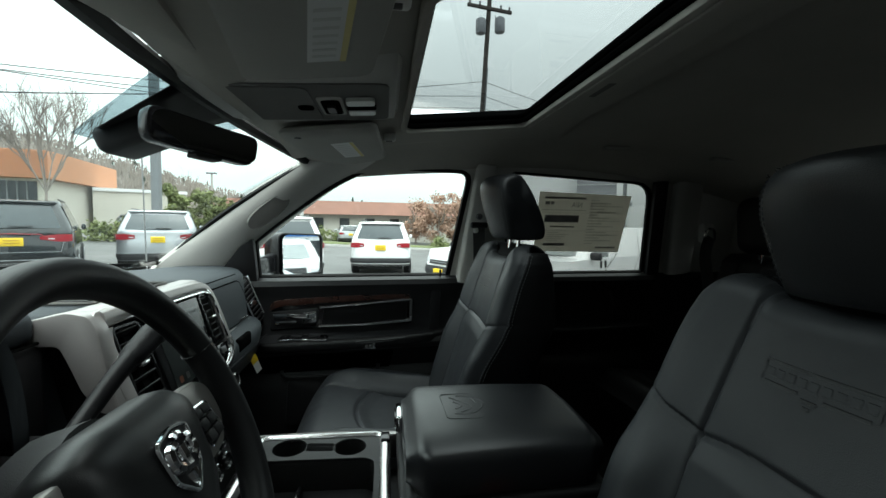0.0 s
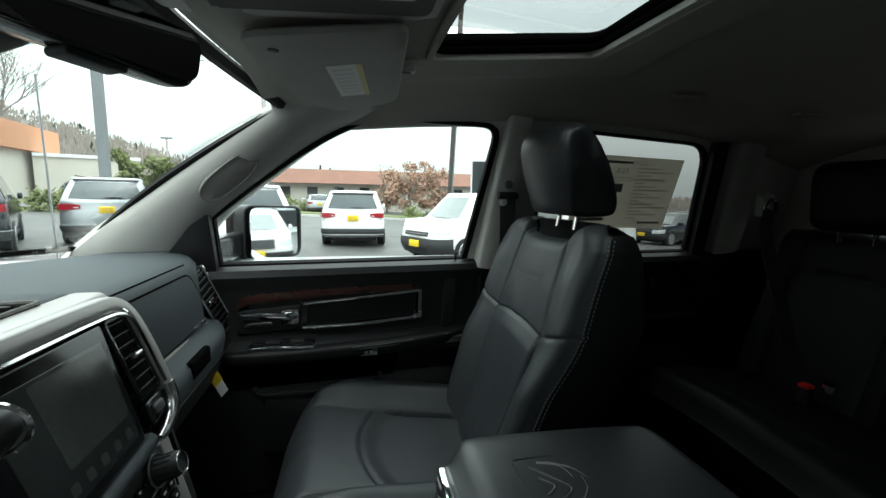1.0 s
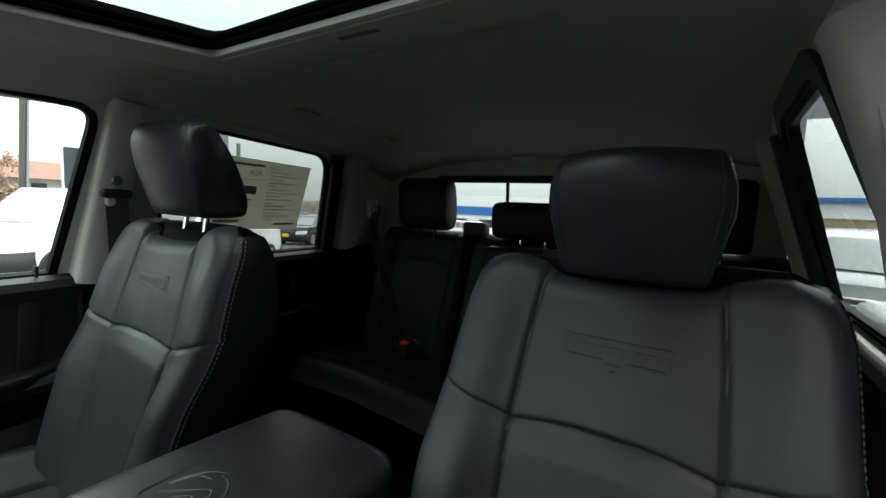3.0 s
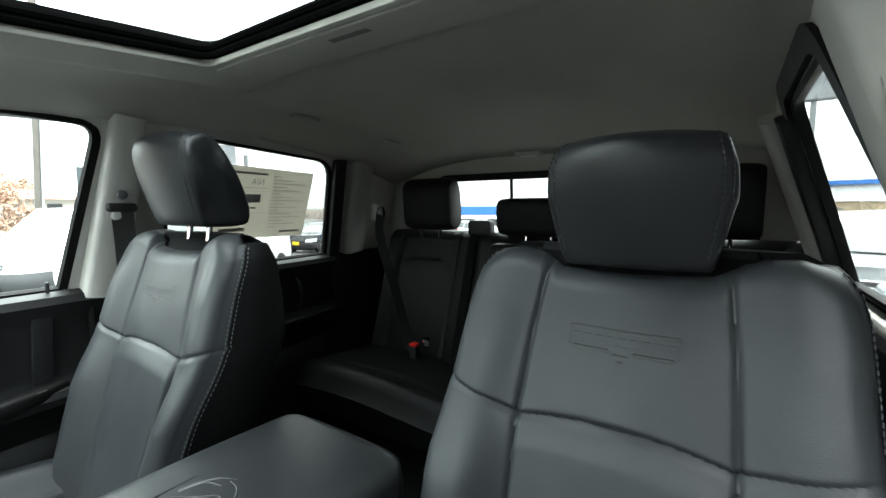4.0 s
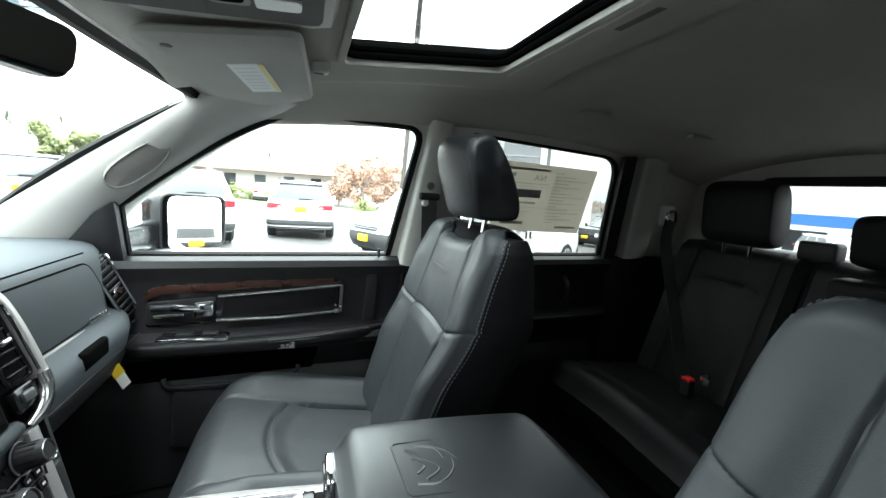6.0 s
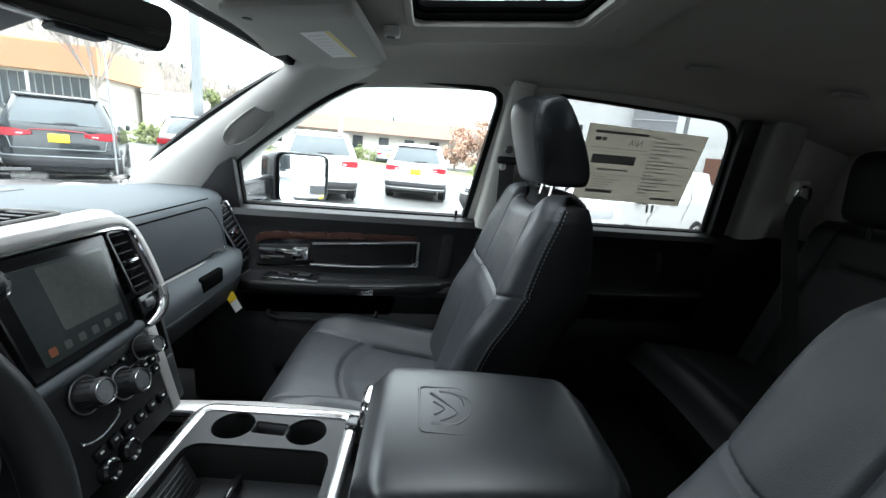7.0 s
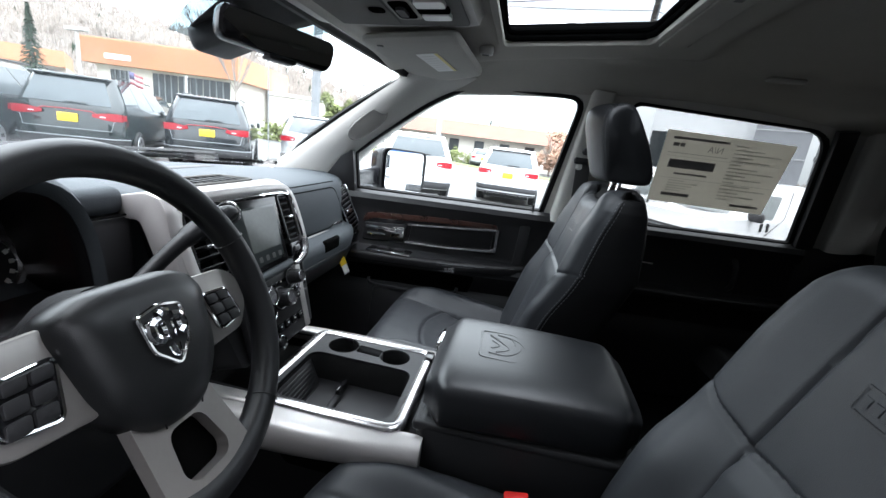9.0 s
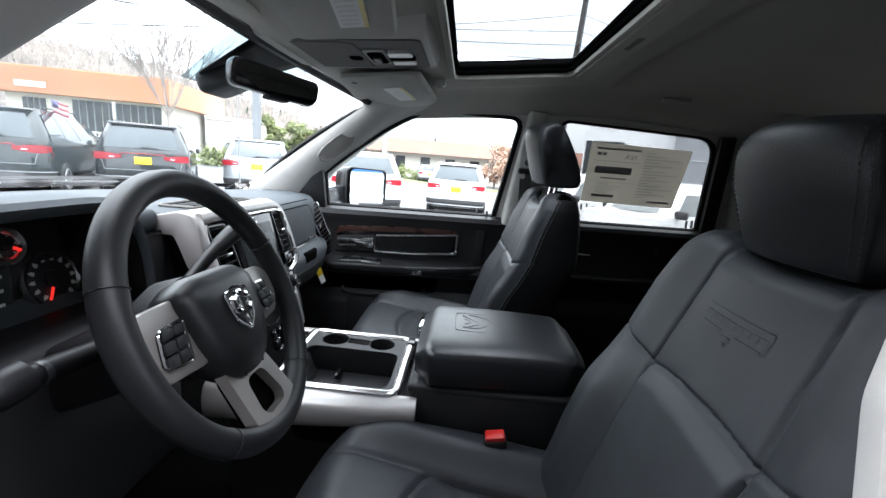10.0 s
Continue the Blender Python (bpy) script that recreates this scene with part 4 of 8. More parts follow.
    stations = [(-1, 0.55), (-1, 0.26), (-0.995, 0.14), (-0.985, 0.075), (-0.96, 0.030), (-0.93, 0.008), (-0.905, 0.008), (-0.89, 0.0)]
    stations = stations + [(lerp(-0.84, 0.84, i / 24), 0.0) for i in range(25)] + [(-u, q) for u, q in reversed(stations)]
    # same leather as the seat, its downward lean's shade put into the colour
    part("headrest", loft([[rest_point(u, a, b, q) for a, b, c in prof] for u, q in stations]), LEATHER_SHADED, seat)
    for s in (1, -1):
        for u in (0.945, 0.865):
            ring = [Vector(rest_point(s * u, a, b, 0.0 if u < 0.9 else 0.016)) + Vector((-0.0012, 0.0006 * s, 0)) for a, b, c in prof if b > 0.012 and a < 0.07]
            ring.sort(key=lambda p: p.z)
            fine = smooth_path([tuple(p) for p in ring], 6)
            stitched("stitching", fine, 0.0072, 0.005, THREAD_DARK)
    for u in (-0.045, 0.045):
        part("headrest_post", tube([(0.078, u, 1.50), (0.094, u, lo + 0.03)], 0.0068, 10, up=(0, 1, 0)), CHROME, seat, "chrome headrest post")
        part("post_sleeve", lathe([(0.016, 0.0), (0.016, 0.008), (0.012, 0.012), (0.008, 0.012)], Matrix.Translation((0.078, u, 1.534)), 14), BLACK, seat)
    seat.location = (x0, y0, 0)
    return seat


def rear_bench():
    bench = thing("rear_bench", "black leather split rear bench seat with three headrests", "bench seat")
    secs = [("back_section", 0.315, 0.795), ("back_middle", -0.235, 0.305), ("back_section", -0.80, -0.245)]
    for nm, y0, y1 in secs:
        rows = []
        for k in range(41):
            z = 1.00 + k * 0.0132
            row = []
            for i in range(41):
                q = i / 40
                y = lerp(y0, y1, q)
                edge = min(q, 1 - q) * (y1 - y0)
                d = 0.035 * smoothstep(0, 0.10, 0.10 - edge) * 0.6 - 0.03 * smoothstep(0.025, 0.0, edge) - 0.03 * smoothstep(1.49, 1.53, z) ** 2
                inner = 0.085
                d -= 0.008 * math.exp(-((edge - inner) / 0.007) ** 2)
                arch = 1.40 - 1.2 * (y - (y0 + y1) / 2) ** 2
                if edge > inner:
                    d -= 0.008 * math.exp(-((z - arch) / 0.007) ** 2)
                row.append((1.02 + 0.30 * (z - 1.0) - d, y, z))
            zc = z
            for i in range(1, 4):
                row.append((lerp(row[40][0], 1.20 + 0.22 * (z - 1.0), i / 3), y1, zc))
            row.append((1.20 + 0.22 * (z - 1.0), y0, zc))
            rows.append(row)
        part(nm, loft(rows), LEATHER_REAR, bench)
    rows = []
    for k in range(31):
        t = k / 30
        x = lerp(0.60, 1.06, t)
        row = []
        for i in range(61):
            y = lerp(-0.80, 0.80, i / 60)
            h = 1.035 - 0.045 * t - 0.08 * smoothstep(0.15, 0, t) ** 1.6
            for seam in (0.31, -0.24):
                h -= 0.012 * math.exp(-((y - seam) / 0.008) ** 2)
            h -= 0.010 * math.exp(-((t - 0.28) / 0.018) ** 2)
            h += 0.012 * math.cos((abs(y) - 0.5) * 6)
            row.append((x, y, h))
        row += [(x + 0.03, 0.80, 0.86), (x + 0.03, -0.80, 0.86)]
        rows.append(row)
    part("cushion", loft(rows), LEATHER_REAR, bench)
    part("bench_base", boxed((0.68, -0.78, FLOOR), (1.25, 0.78, 0.88), 0.01), CARPET, bench)

    def rest(y, w, z0, z1):
        rows = []
        for i in range(25):
            u = math.sin(lerp(-1, 1, i / 24) * math.pi / 2)
            k = 0.86 + 0.14 * (1 - abs(u) ** 6) ** 0.5
            prof = smooth_path([(1.135, z0, 0), (1.118, lerp(z0, z1, 0.4), 0), (1.115, lerp(z0, z1, 0.85), 0), (1.150, z1, 0), (1.20, z1 - 0.02, 0), (1.225, lerp(z0, z1, 0.4), 0), (1.215, z0, 0)], 4, True)
            cx, cz = 1.17, (z0 + z1) / 2
            rows.append([(cx + (p.x - cx) * k, y + u * w, cz + (p.y - cz) * k) for p in prof])
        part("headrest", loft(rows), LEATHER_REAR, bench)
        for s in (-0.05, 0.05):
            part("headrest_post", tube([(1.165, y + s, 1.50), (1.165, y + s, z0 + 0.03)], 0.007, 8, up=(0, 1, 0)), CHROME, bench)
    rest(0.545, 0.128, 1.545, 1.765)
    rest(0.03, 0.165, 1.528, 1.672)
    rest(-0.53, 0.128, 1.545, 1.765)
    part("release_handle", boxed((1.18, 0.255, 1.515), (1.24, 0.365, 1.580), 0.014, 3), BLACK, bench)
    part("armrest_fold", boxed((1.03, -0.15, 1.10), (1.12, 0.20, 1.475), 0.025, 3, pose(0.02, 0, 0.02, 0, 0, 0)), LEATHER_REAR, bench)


def dashboard():
    dash = thing("dashboard", "dark grey padded dashboard with glovebox lip and chrome-edged side vents", "dashboard")

    def prof(y):
        c = cowl_x(y)
        return [(c + 0.02, 1.455), (c + 0.05, 1.466), (lerp(c, -0.80, 0.35), 1.476), (-0.90, 1.476), (-0.835, 1.470), (-0.812, 1.462), (-0.800, 1.448), (-0.797, 1.42), (-0.792, 1.34), (-0.788, 1.302), (-0.778, 1.294), (-0.752, 1.286), (-0.741, 1.274), (-0.738, 1.255), (-0.746, 1.215), (-0.765, 1.165), (-0.79, 1.14), (-0.86, 1.115), (-0.95, 1.08), (-1.10, 1.05), (-1.30, 1.05), (-1.30, 1.30)]
    rows = []
    for y in sorted([lerp(-0.775, 0.785, i / 60) for i in range(61)] + [-0.752, -0.748, -0.312, -0.308]):
        end = 0.06 * (max(0, abs(y - 0.005) - 0.60) / 0.17) ** 2
        bay = -0.75 < y < -0.31
        rows.append([(min(x, -0.935) if bay and z > 1.345 else x - end * (1 if x > -0.9 else 0.3), y, z) for x, z in prof(y)])
    part("dash_pad", loft(rows), PAD, dash)
    low = [[(x + 0.004, y, z - 0.002) for x, y, z in row[14:20]] for row in rows if row[0][1] > -0.30]
    part("lower_dash", loft(low, False), BLACK, dash, "black lower dash panel")
    # upper glovebox pad, its groove, silver strip and badge bars
    rot = Matrix(((0, 0, 1, -0.790), (1, 0, 0, 0), (0, 1, -0.05, 0), (0, 0, 0, 1)))
    part("glovebox_pad", prism(round_poly([(0.185, 1.448), (0.555, 1.446), (0.625, 1.375), (0.64, 1.305), (0.215, 1.305)], [0.012, 0.03, 0.03, 0.012, 0.012], 4), 0.006, rot, 0.005), PAD, dash)
    door = round_poly([(0.185, 1.448), (0.555, 1.446), (0.625, 1.375), (0.64, 1.305), (0.215, 1.305)], [0.012, 0.03, 0.03, 0.012, 0.012], 4)
    part("glovebox_gap", tube([Vector((-0.7865, y, z)) for y, z in door], 0.0024, 6, True, up=(1, 0, 0)), FELT, dash)
    part("pad_groove", tube([Vector((-0.812, y, 1.459)) for y in (0.13, 0.3, 0.5, 0.60)], 0.0030, 6), FELT, dash)
    part("trim_strip", sweep([Vector((-0.786, 0.20, 1.295)), Vector((-0.785, 0.45, 1.295)), Vector((-0.79, 0.66, 1.292))], round_poly([(-0.004, -0.005), (0.004, -0.005), (0.004, 0.005), (-0.004, 0.005)], 0.002, 2)), SILVER, dash)
    for i in range(6):
        part("badge_bar", boxed((-0.783, 0.545 + i * 0.0155, 1.306), (-0.778, 0.557 + i * 0.0155, 1.318), 0.002), CHROME, dash)
    part("glovebox_latch", boxed((-0.752, 0.41, 1.246), (-0.735, 0.52, 1.288), 0.008, 3), FELT, dash, "dark finger recess")
    part("glovebox_gap", tube([Vector((-0.7435, y, 1.222)) for y in (0.16, 0.4, 0.62, 0.72)], 0.002, 6), BLACK, dash)
    # passenger side vent: leaning dark frame with chrome edge and slats
    vent = part("side_vent", boxed((-0.016, -0.026, -0.108), (0.016, 0.028, 0.108), 0.008, 3, pose(-0.806, 0.722, 1.340, 26, -14, 0) @ pose(0, 0, 0, 0, 0, -24)), GLOSSBLACK, dash, "black side vent with chrome edge")
    vm = pose(-0.806, 0.722, 1.340, 26, -14, 0) @ pose(0, 0, 0, 0, 0, -24)
    ring = [vm @ Vector((0.018, a, b)) for a, b in round_poly([(-0.025, -0.106), (0.027, -0.106), (0.027, 0.106), (-0.025, 0.106)], 0.012, 3)]
    part("chrome_ring", tube(ring, 0.0045, 6, True, up=(1, 0, 0)), CHROME, vent)
    for i in range(10):
        part("slat", boxed((0.0165, -0.019, -0.086 + i * 0.0185), (0.0195, 0.021, -0.077 + i * 0.0185), 0.001, 1, vm), KNOB, vent)
        part("slat_edge", boxed((0.0190, -0.018, -0.0785 + i * 0.0185), (0.0205, 0.020, -0.0765 + i * 0.0185), 0.0, 1, vm), SILVERDARK, vent)
    part("vent_dial", lathe([(0.0, 0.006), (0.010, 0.006), (0.012, 0.0)], vm @ pose(0.019, 0, 0.0, 0, 90, 0), 16), CHROME, vent)
    part("windshield_vent", boxed((-1.18, -0.42, 1.470), (-1.14, 0.42, 1.4785), 0.004, 2), BLACK, dash)
    # hood over the instruments
    rows = []
    for k in range(13):
        t = k / 12
        x = lerp(-1.02, -0.742, t)
        top = lerp(1.485, 1.552, smoothstep(0, 0.8, t))
        wdt = lerp(0.25, 0.208, t)
        out = [Vector((x, -0.545 + wdt * u, 1.36 + (top - 1.36) * (1 - abs(u) ** 6.5) ** 0.5)) for u in [math.sin(lerp(-1, 1, i / 30) * math.pi / 2) for i in range(31)]]
        rows.append(out)
    rows.append([p + Vector((0.006, 0, -0.006)) for p in rows[-1]])
    rows.append([Vector((p.x - 0.004, -0.545 + (p.y + 0.545) * 0.93, 1.36 + (p.z - 1.36) * 0.93)) for p in rows[-1]])
    part("instrument_hood", loft(rows, False), PAD, dash, thick=0.003)
    inner = [[Vector((x, -0.545 + (p.y + 0.545) * k, 1.36 + (p.z - 1.36) * k)) for p in rows[12]] for x, k in ((-0.739, 0.945), (-0.77, 0.93), (-0.93, 0.90))]
    part("hood_lining", loft(inner, False), KNOB, dash, thick=0.003)
    # knee panel under the wheel
    part("knee_panel", boxed((-0.90, -0.79, 1.03), (-0.722, -0.28, 1.362), 0.03, 4), BLACK, dash)
    part("hood_side", boxed((-0.90, -0.345, 1.30), (-0.776, -0.245, 1.470), 0.012, 3), BLACK, dash)
    part("hood_shoulder", boxed((-0.93, -0.352, 1.470), (-0.778, -0.255, 1.516), 0.016, 4), PAD, dash)
    part("shoulder_seam", tube([Vector((-0.7765, y, 1.4705)) for y in (-0.345, -0.30, -0.258)], 0.002, 6), FELT, dash)
    return dash


def instruments():
    panel = thing("instrument_cluster", "black instrument cluster with chrome-ringed gauges and red needles", "instrument cluster")
    part("face", boxed((-0.90, -0.745, 1.335), (-0.870, -0.315, 1.53), 0.006), BLACK, panel)
    tilt = 76
    for y, z, r, turn in ((-0.400, 1.403, 0.050, 62), (-0.640, 1.403, 0.050, 130), (-0.468, 1.472, 0.027, 150), (-0.572, 1.472, 0.027, 170)):
        m = pose(-0.868, y, z, 0, tilt, 0)
        dial = part("gauge", lathe([(r - 0.010, 0.004), (r - 0.006, 0.009), (r, 0.010), (r + 0.003, 0.006), (r + 0.003, -0.004)], m, 40), RIMCHROME, panel, "chrome-ringed gauge")
        part("dial_face", lathe([(0.0, 0.005), (r - 0.009, 0.005), (r - 0.009, 0.001)], m, 36), BLACK, dial)
        n = 12 if r > 0.04 else 6
        for i in range(n):
            part("figure_bar", boxed((r * 0.62, -0.0030, 0.005), (r * 0.62 + 0.006, 0.0030, 0.0062), 0.0, 1, m @ pose(0, 0, 0, 0, 0, 40 + i * 280 / (n - 1))), PALEINK, dial)
            part("tick", boxed((r - 0.013, -0.0008, 0.005), (r - 0.010, 0.0008, 0.0062), 0.0, 1, m @ pose(0, 0, 0, 0, 0, 40 + i * 280 / (n - 1))), WHITE_PLASTIC, dial)
        part("needle", boxed((r * 0.2, -0.0024, 0.007), (r * 0.88, 0.0024, 0.009), 0.0008, 1, m @ pose(0, 0, 0, 0, 0, turn - 90)), NEEDLE, dial, "red needle")
        part("needle_hub", lathe([(0.0, 0.012), (r * 0.3, 0.010), (r * 0.32, 0.006)], m, 16), BLACK, dial)
    part("display", boxed((-0.872, -0.575, 1.36), (-0.866, -0.462, 1.44), 0.002), SCREEN, panel)
    for i in range(3):
        part("display_bar", boxed((-0.8665, -0.53, 1.425 - i * 0.022), (-0.8655, -0.475, 1.430 - i * 0.022), 0.0, 1), PALEINK, panel)
    part("lower_bezel", sweep([(-0.80, -0.74, 1.352), (-0.80, -0.53, 1.345), (-0.80, -0.32, 1.352)], round_poly([(-0.02, -0.012), (0.02, -0.012), (0.02, 0.010), (-0.07, 0.004)], 0.005, 2)), BLACK, panel)


def stack_matrix():
    """Plane of the centre stack: u towards the passenger, v up the face, w out to the rear."""
    up, u = Vector((-0.29, 0, 0.957)), Vector((0, 1, 0))
    w, o = u.cross(up), Vector((-0.69, 0.0, 1.40))
    return Matrix(((u.x, up.x, w.x, o.x), (u.y, up.y, w.y, o.y), (u.z, up.z, w.z, o.z), (0, 0, 0, 1)))


def centre_stack():
    st = thing("centre_stack", "silver-framed black centre stack with touch screen, vents and knobs", "centre stack")
    m = stack_matrix()
    facing = m.to_3x3() @ Vector((0, 0, 1))

    def slab(name, poly, w0, depth, mat, r=0.006, bev=0.002, label="", under=None):
        return part(name, prism(round_poly(poly, r, 4), depth, m @ Matrix.Translation((0, 0, w0)), bev), mat, under or st, label)
    slab("core", [(-0.22, 0.088), (0.118, 0.088), (0.128, -0.05), (0.078, -0.25), (-0.150, -0.25), (-0.190, -0.05)], -0.14, 0.116, BLACK, 0.02)
    # silver frame: over the top, down outside the vent and round into a chrome hook
    bow = smooth_path([(-0.235, 0.100, 0), (-0.16, 0.102, 0), (-0.06, 0.101, 0), (0.04, 0.099, 0), (0.094, 0.095, 0), (0.121, 0.078, 0), (0.133, 0.040, 0), (0.138, -0.005, 0), (0.139, -0.040, 0)], 7)
    sec = round_poly([(-0.013, -0.030), (0.013, -0.030), (0.014, 0.004), (0.007, 0.012), (-0.007, 0.012), (-0.012, 0.006)], 0.005, 3)
    part("silver_bow", sweep([m @ p for p in bow], sec, up=facing), SILVER, st, "satin silver frame")
    part("chrome_line", tube([m @ (p + Vector((0, -0.0135, 0.010))) for p in bow[:32]], 0.0026, 6), CHROME, st)
    side = smooth_path([(0.104, 0.086, 0.010), (0.114, 0.070, 0.012), (0.121, 0.030, 0.012), (0.127, -0.030, 0.012)], 6)
    part("chrome_line", tube([m @ p for p in side], 0.0022, 6), CHROME, st)
    hook = smooth_path([(0.139, -0.036, 0), (0.137, -0.056, 0), (0.124, -0.074, 0), (0.100, -0.085, 0), (0.076, -0.089, 0)], 6)
    part("chrome_hook", sweep([m @ (p + Vector((0, 0, 0.004))) for p in hook], round_poly([(-0.013, -0.024), (0.012, -0.024), (0.012, 0.006), (0.004, 0.012), (-0.008, 0.010)], 0.005, 3), up=facing, sizes=[1 - 0.55 * (i / 24) ** 2 for i in range(25)]), RIMCHROME, st, "chrome hook under the vent")
    # broad silver wing beside the wheel that narrows down round the left vent
    flank = [(-0.797, 1.499), (-0.741, 1.512), (-0.714, 1.506), (-0.702, 1.485), (-0.692, 1.430), (-0.676, 1.372), (-0.700, 1.366), (-0.726, 1.400), (-0.742, 1.440), (-0.753, 1.464), (-0.799, 1.464)]
    wing = part("silver_wing", prism(round_poly([(-x, z) for x, z in flank], 0.008, 4), 0.026, Matrix(((-1, 0, 0, 0), (0, 0, 1, -0.260), (0, 1, 0, 0), (0, 0, 0, 1))), 0.008), SILVER, st, "satin silver wing")
    slab("wing_edge", [(-0.250, 0.112), (-0.150, 0.114), (-0.150, 0.093), (-0.216, 0.088), (-0.228, 0.060), (-0.216, -0.050), (-0.196, -0.095), (-0.216, -0.098), (-0.246, -0.020), (-0.254, 0.080)], -0.026, 0.034, SILVER, 0.012, 0.006, under=wing)
    # top deck with its ribbed tray
    top = part("silver_deck", boxed((-0.772, -0.250, 1.476), (-0.722, 0.122, 1.507), 0.014, 4), SILVER, st)
    part("deck_pad", boxed((-0.875, -0.258, 1.470), (-0.766, 0.128, 1.5055), 0.012, 4), PAD, st, "soft grey pad round the tray")
    part("deck_tray", boxed((-0.838, -0.17, 1.5055), (-0.774, 0.045, 1.5080), 0.003, 2), FELT, top)
    for i in range(9):
        y = -0.155 + i * 0.0235
        part("tray_rib", boxed((-0.828, y, 1.5076), (-0.782, y + 0.008, 1.5092), 0.001, 1), KNOB, top)
    part("tray_rim", tube([Vector((x, y, 1.5090)) for x, y in round_poly([(-0.842, -0.178), (-0.762, -0.178), (-0.762, 0.056), (-0.842, 0.044)], 0.012, 4)], 0.0030, 6, True), SPEAKER, top)
    # screen
    slab("screen_bezel", [(-0.142, 0.082), (0.060, 0.080), (0.050, -0.072), (-0.134, -0.076)], -0.020, 0.026, GLOSSBLACK, 0.006)
    scr = slab("screen", [(-0.120, 0.066), (0.046, 0.063), (0.038, -0.060), (-0.114, -0.063)], 0.0056, 0.002, SCREEN, 0.003, 0.0006, "dark touch screen with faint icons")
    for i in range(6):
        slab("screen_icon", [(-0.104 + i * 0.0240, -0.054), (-0.092 + i * 0.0240, -0.054), (-0.092 + i * 0.0240, -0.042), (-0.104 + i * 0.0240, -0.042)], 0.0078, 0.0003, ICON if i else ICON_RED, 0.003, 0.0, under=scr)
    # lighter patch painted as a reflection on the display
    slab("screen_sheen", [(-0.070, -0.030), (0.034, -0.030), (0.042, 0.058), (-0.074, 0.061)], 0.0078, 0.0002, SCREEN_SHEEN, 0.004, 0.0, under=scr)
    band = smooth_path([(-0.140, -0.088, 0.0), (-0.06, -0.086, 0.003), (0.02, -0.083, 0.003), (0.064, -0.081, 0.0)], 5)
    part("padded_band", sweep([m @ p for p in band], circle(0.010, 12), up=facing), PAD, st, "padded charcoal band under the screen")
    # vents either side of the screen
    for u0, u1, v0, v1, lean in ((0.064, 0.116, -0.030, 0.080, 0.010), (-0.222, -0.152, -0.055, 0.080, 0.006)):
        vent = slab("vent", [(u0, v1), (u1 - 0.008, v1 - 0.002), (u1 + 0.006, v0), (u0 + lean, v0)], -0.034, 0.012, FELT, 0.008, 0.002, "black air vent with slats")
        for i in range(7):
            q = i / 6
            v = lerp(v0 + 0.010, v1 - 0.010, q)
            a, b = lerp(u0 + lean, u0, q) + 0.003, lerp(u1 + 0.004, u1 - 0.010, q) - 0.003
            part("slat", prism([(a, -0.014), (b, -0.014), (b, 0.008), (a, 0.008)], 0.0022, m @ Matrix.Translation((0, v, 0)) @ Matrix.Rotation(radians(62), 4, "X"), 0.0006), KNOB, vent)
        mid = (u0 + u1) / 2 + 0.004
        part("vent_tab", boxed((mid - 0.011, (v0 + v1) / 2 - 0.004, 0.002), (mid + 0.011, (v0 + v1) / 2 + 0.004, 0.014), 0.003, 2, m), RIMCHROME, vent)
        part("vent_frame", tube([m @ Vector((a, b, 0.005)) for a, b in round_poly([(u0, v1), (u1 - 0.008, v1 - 0.002), (u1 + 0.006, v0), (u0 + lean, v0)], 0.008, 4)], 0.0032, 6, True, up=facing), GLOSSBLACK, vent)
    slab("vent_panel", [(0.078, -0.038), (0.124, -0.038), (0.124, -0.058), (0.108, -0.068), (0.076, -0.070)], -0.010, 0.014, GLOSSBLACK, 0.006, 0.002)
    slab("hazard_button", [(0.088, -0.046), (0.112, -0.046), (0.112, -0.060), (0.088, -0.060)], 0.003, 0.005, SILVERDARK, 0.004, 0.002)
    # control panel with knobs and buttons
    slab("control_panel", [(-0.140, -0.096), (0.066, -0.092), (0.060, -0.245), (-0.145, -0.245)], -0.010, 0.014, KNOB, 0.010, 0.002)
    for u, v, r in ((-0.083, -0.122, 0.021), (-0.018, -0.144, 0.020), (0.040, -0.112, 0.016)):
        knob = part("knob", lathe([(0, 0.031), (r * 0.66, 0.031), (r * 0.72, 0.034), (r * 0.86, 0.034), (r * 0.95, 0.028), (r, 0.004), (r * 1.18, 0.004), (r * 1.2, 0.0)], m @ Matrix.Translation((u, v, 0.004)), 28), BLACK, st, "round black knob with pewter edge")
        part("knob_edge", lathe([(r * 0.74, 0.0325), (r * 0.80, 0.0345), (r * 0.84, 0.0345), (r * 0.90, 0.0310)], m @ Matrix.Translation((u, v, 0.004)), 28), RIMCHROME, knob)
        for k in range(14):
            part("knob_grip", boxed((r * 0.95, -0.0010, 0.006), (r * 1.02, 0.0010, 0.026), 0.0, 1, m @ Matrix.Translation((u, v, 0.004)) @ pose(0, 0, 0, 0, 0, k * 360 / 14)), KNOB, knob)
    for i in range(4):
        slab("button", [(-0.046 + i * 0.019, -0.108), (-0.031 + i * 0.019, -0.107), (-0.031 + i * 0.019, -0.114), (-0.046 + i * 0.019, -0.115)], 0.003, 0.004, GLOSSBLACK, 0.002, 0.001)
    for j in range(2):
        for i in range(3):
            slab("button", [(0.006 + i * 0.019, -0.134 - j * 0.018), (0.022 + i * 0.019, -0.133 - j * 0.018), (0.022 + i * 0.019, -0.147 - j * 0.018), (0.006 + i * 0.019, -0.148 - j * 0.018)], 0.003, 0.006, GLOSSBLACK, 0.003, 0.0015)
        slab("glyph", [(-0.041 + j * 0.038, -0.1095), (-0.037 + j * 0.038, -0.1095), (-0.037 + j * 0.038, -0.1125), (-0.041 + j * 0.038, -0.1125)], 0.0070, 0.0003, PALEINK, 0.0005, 0.0)
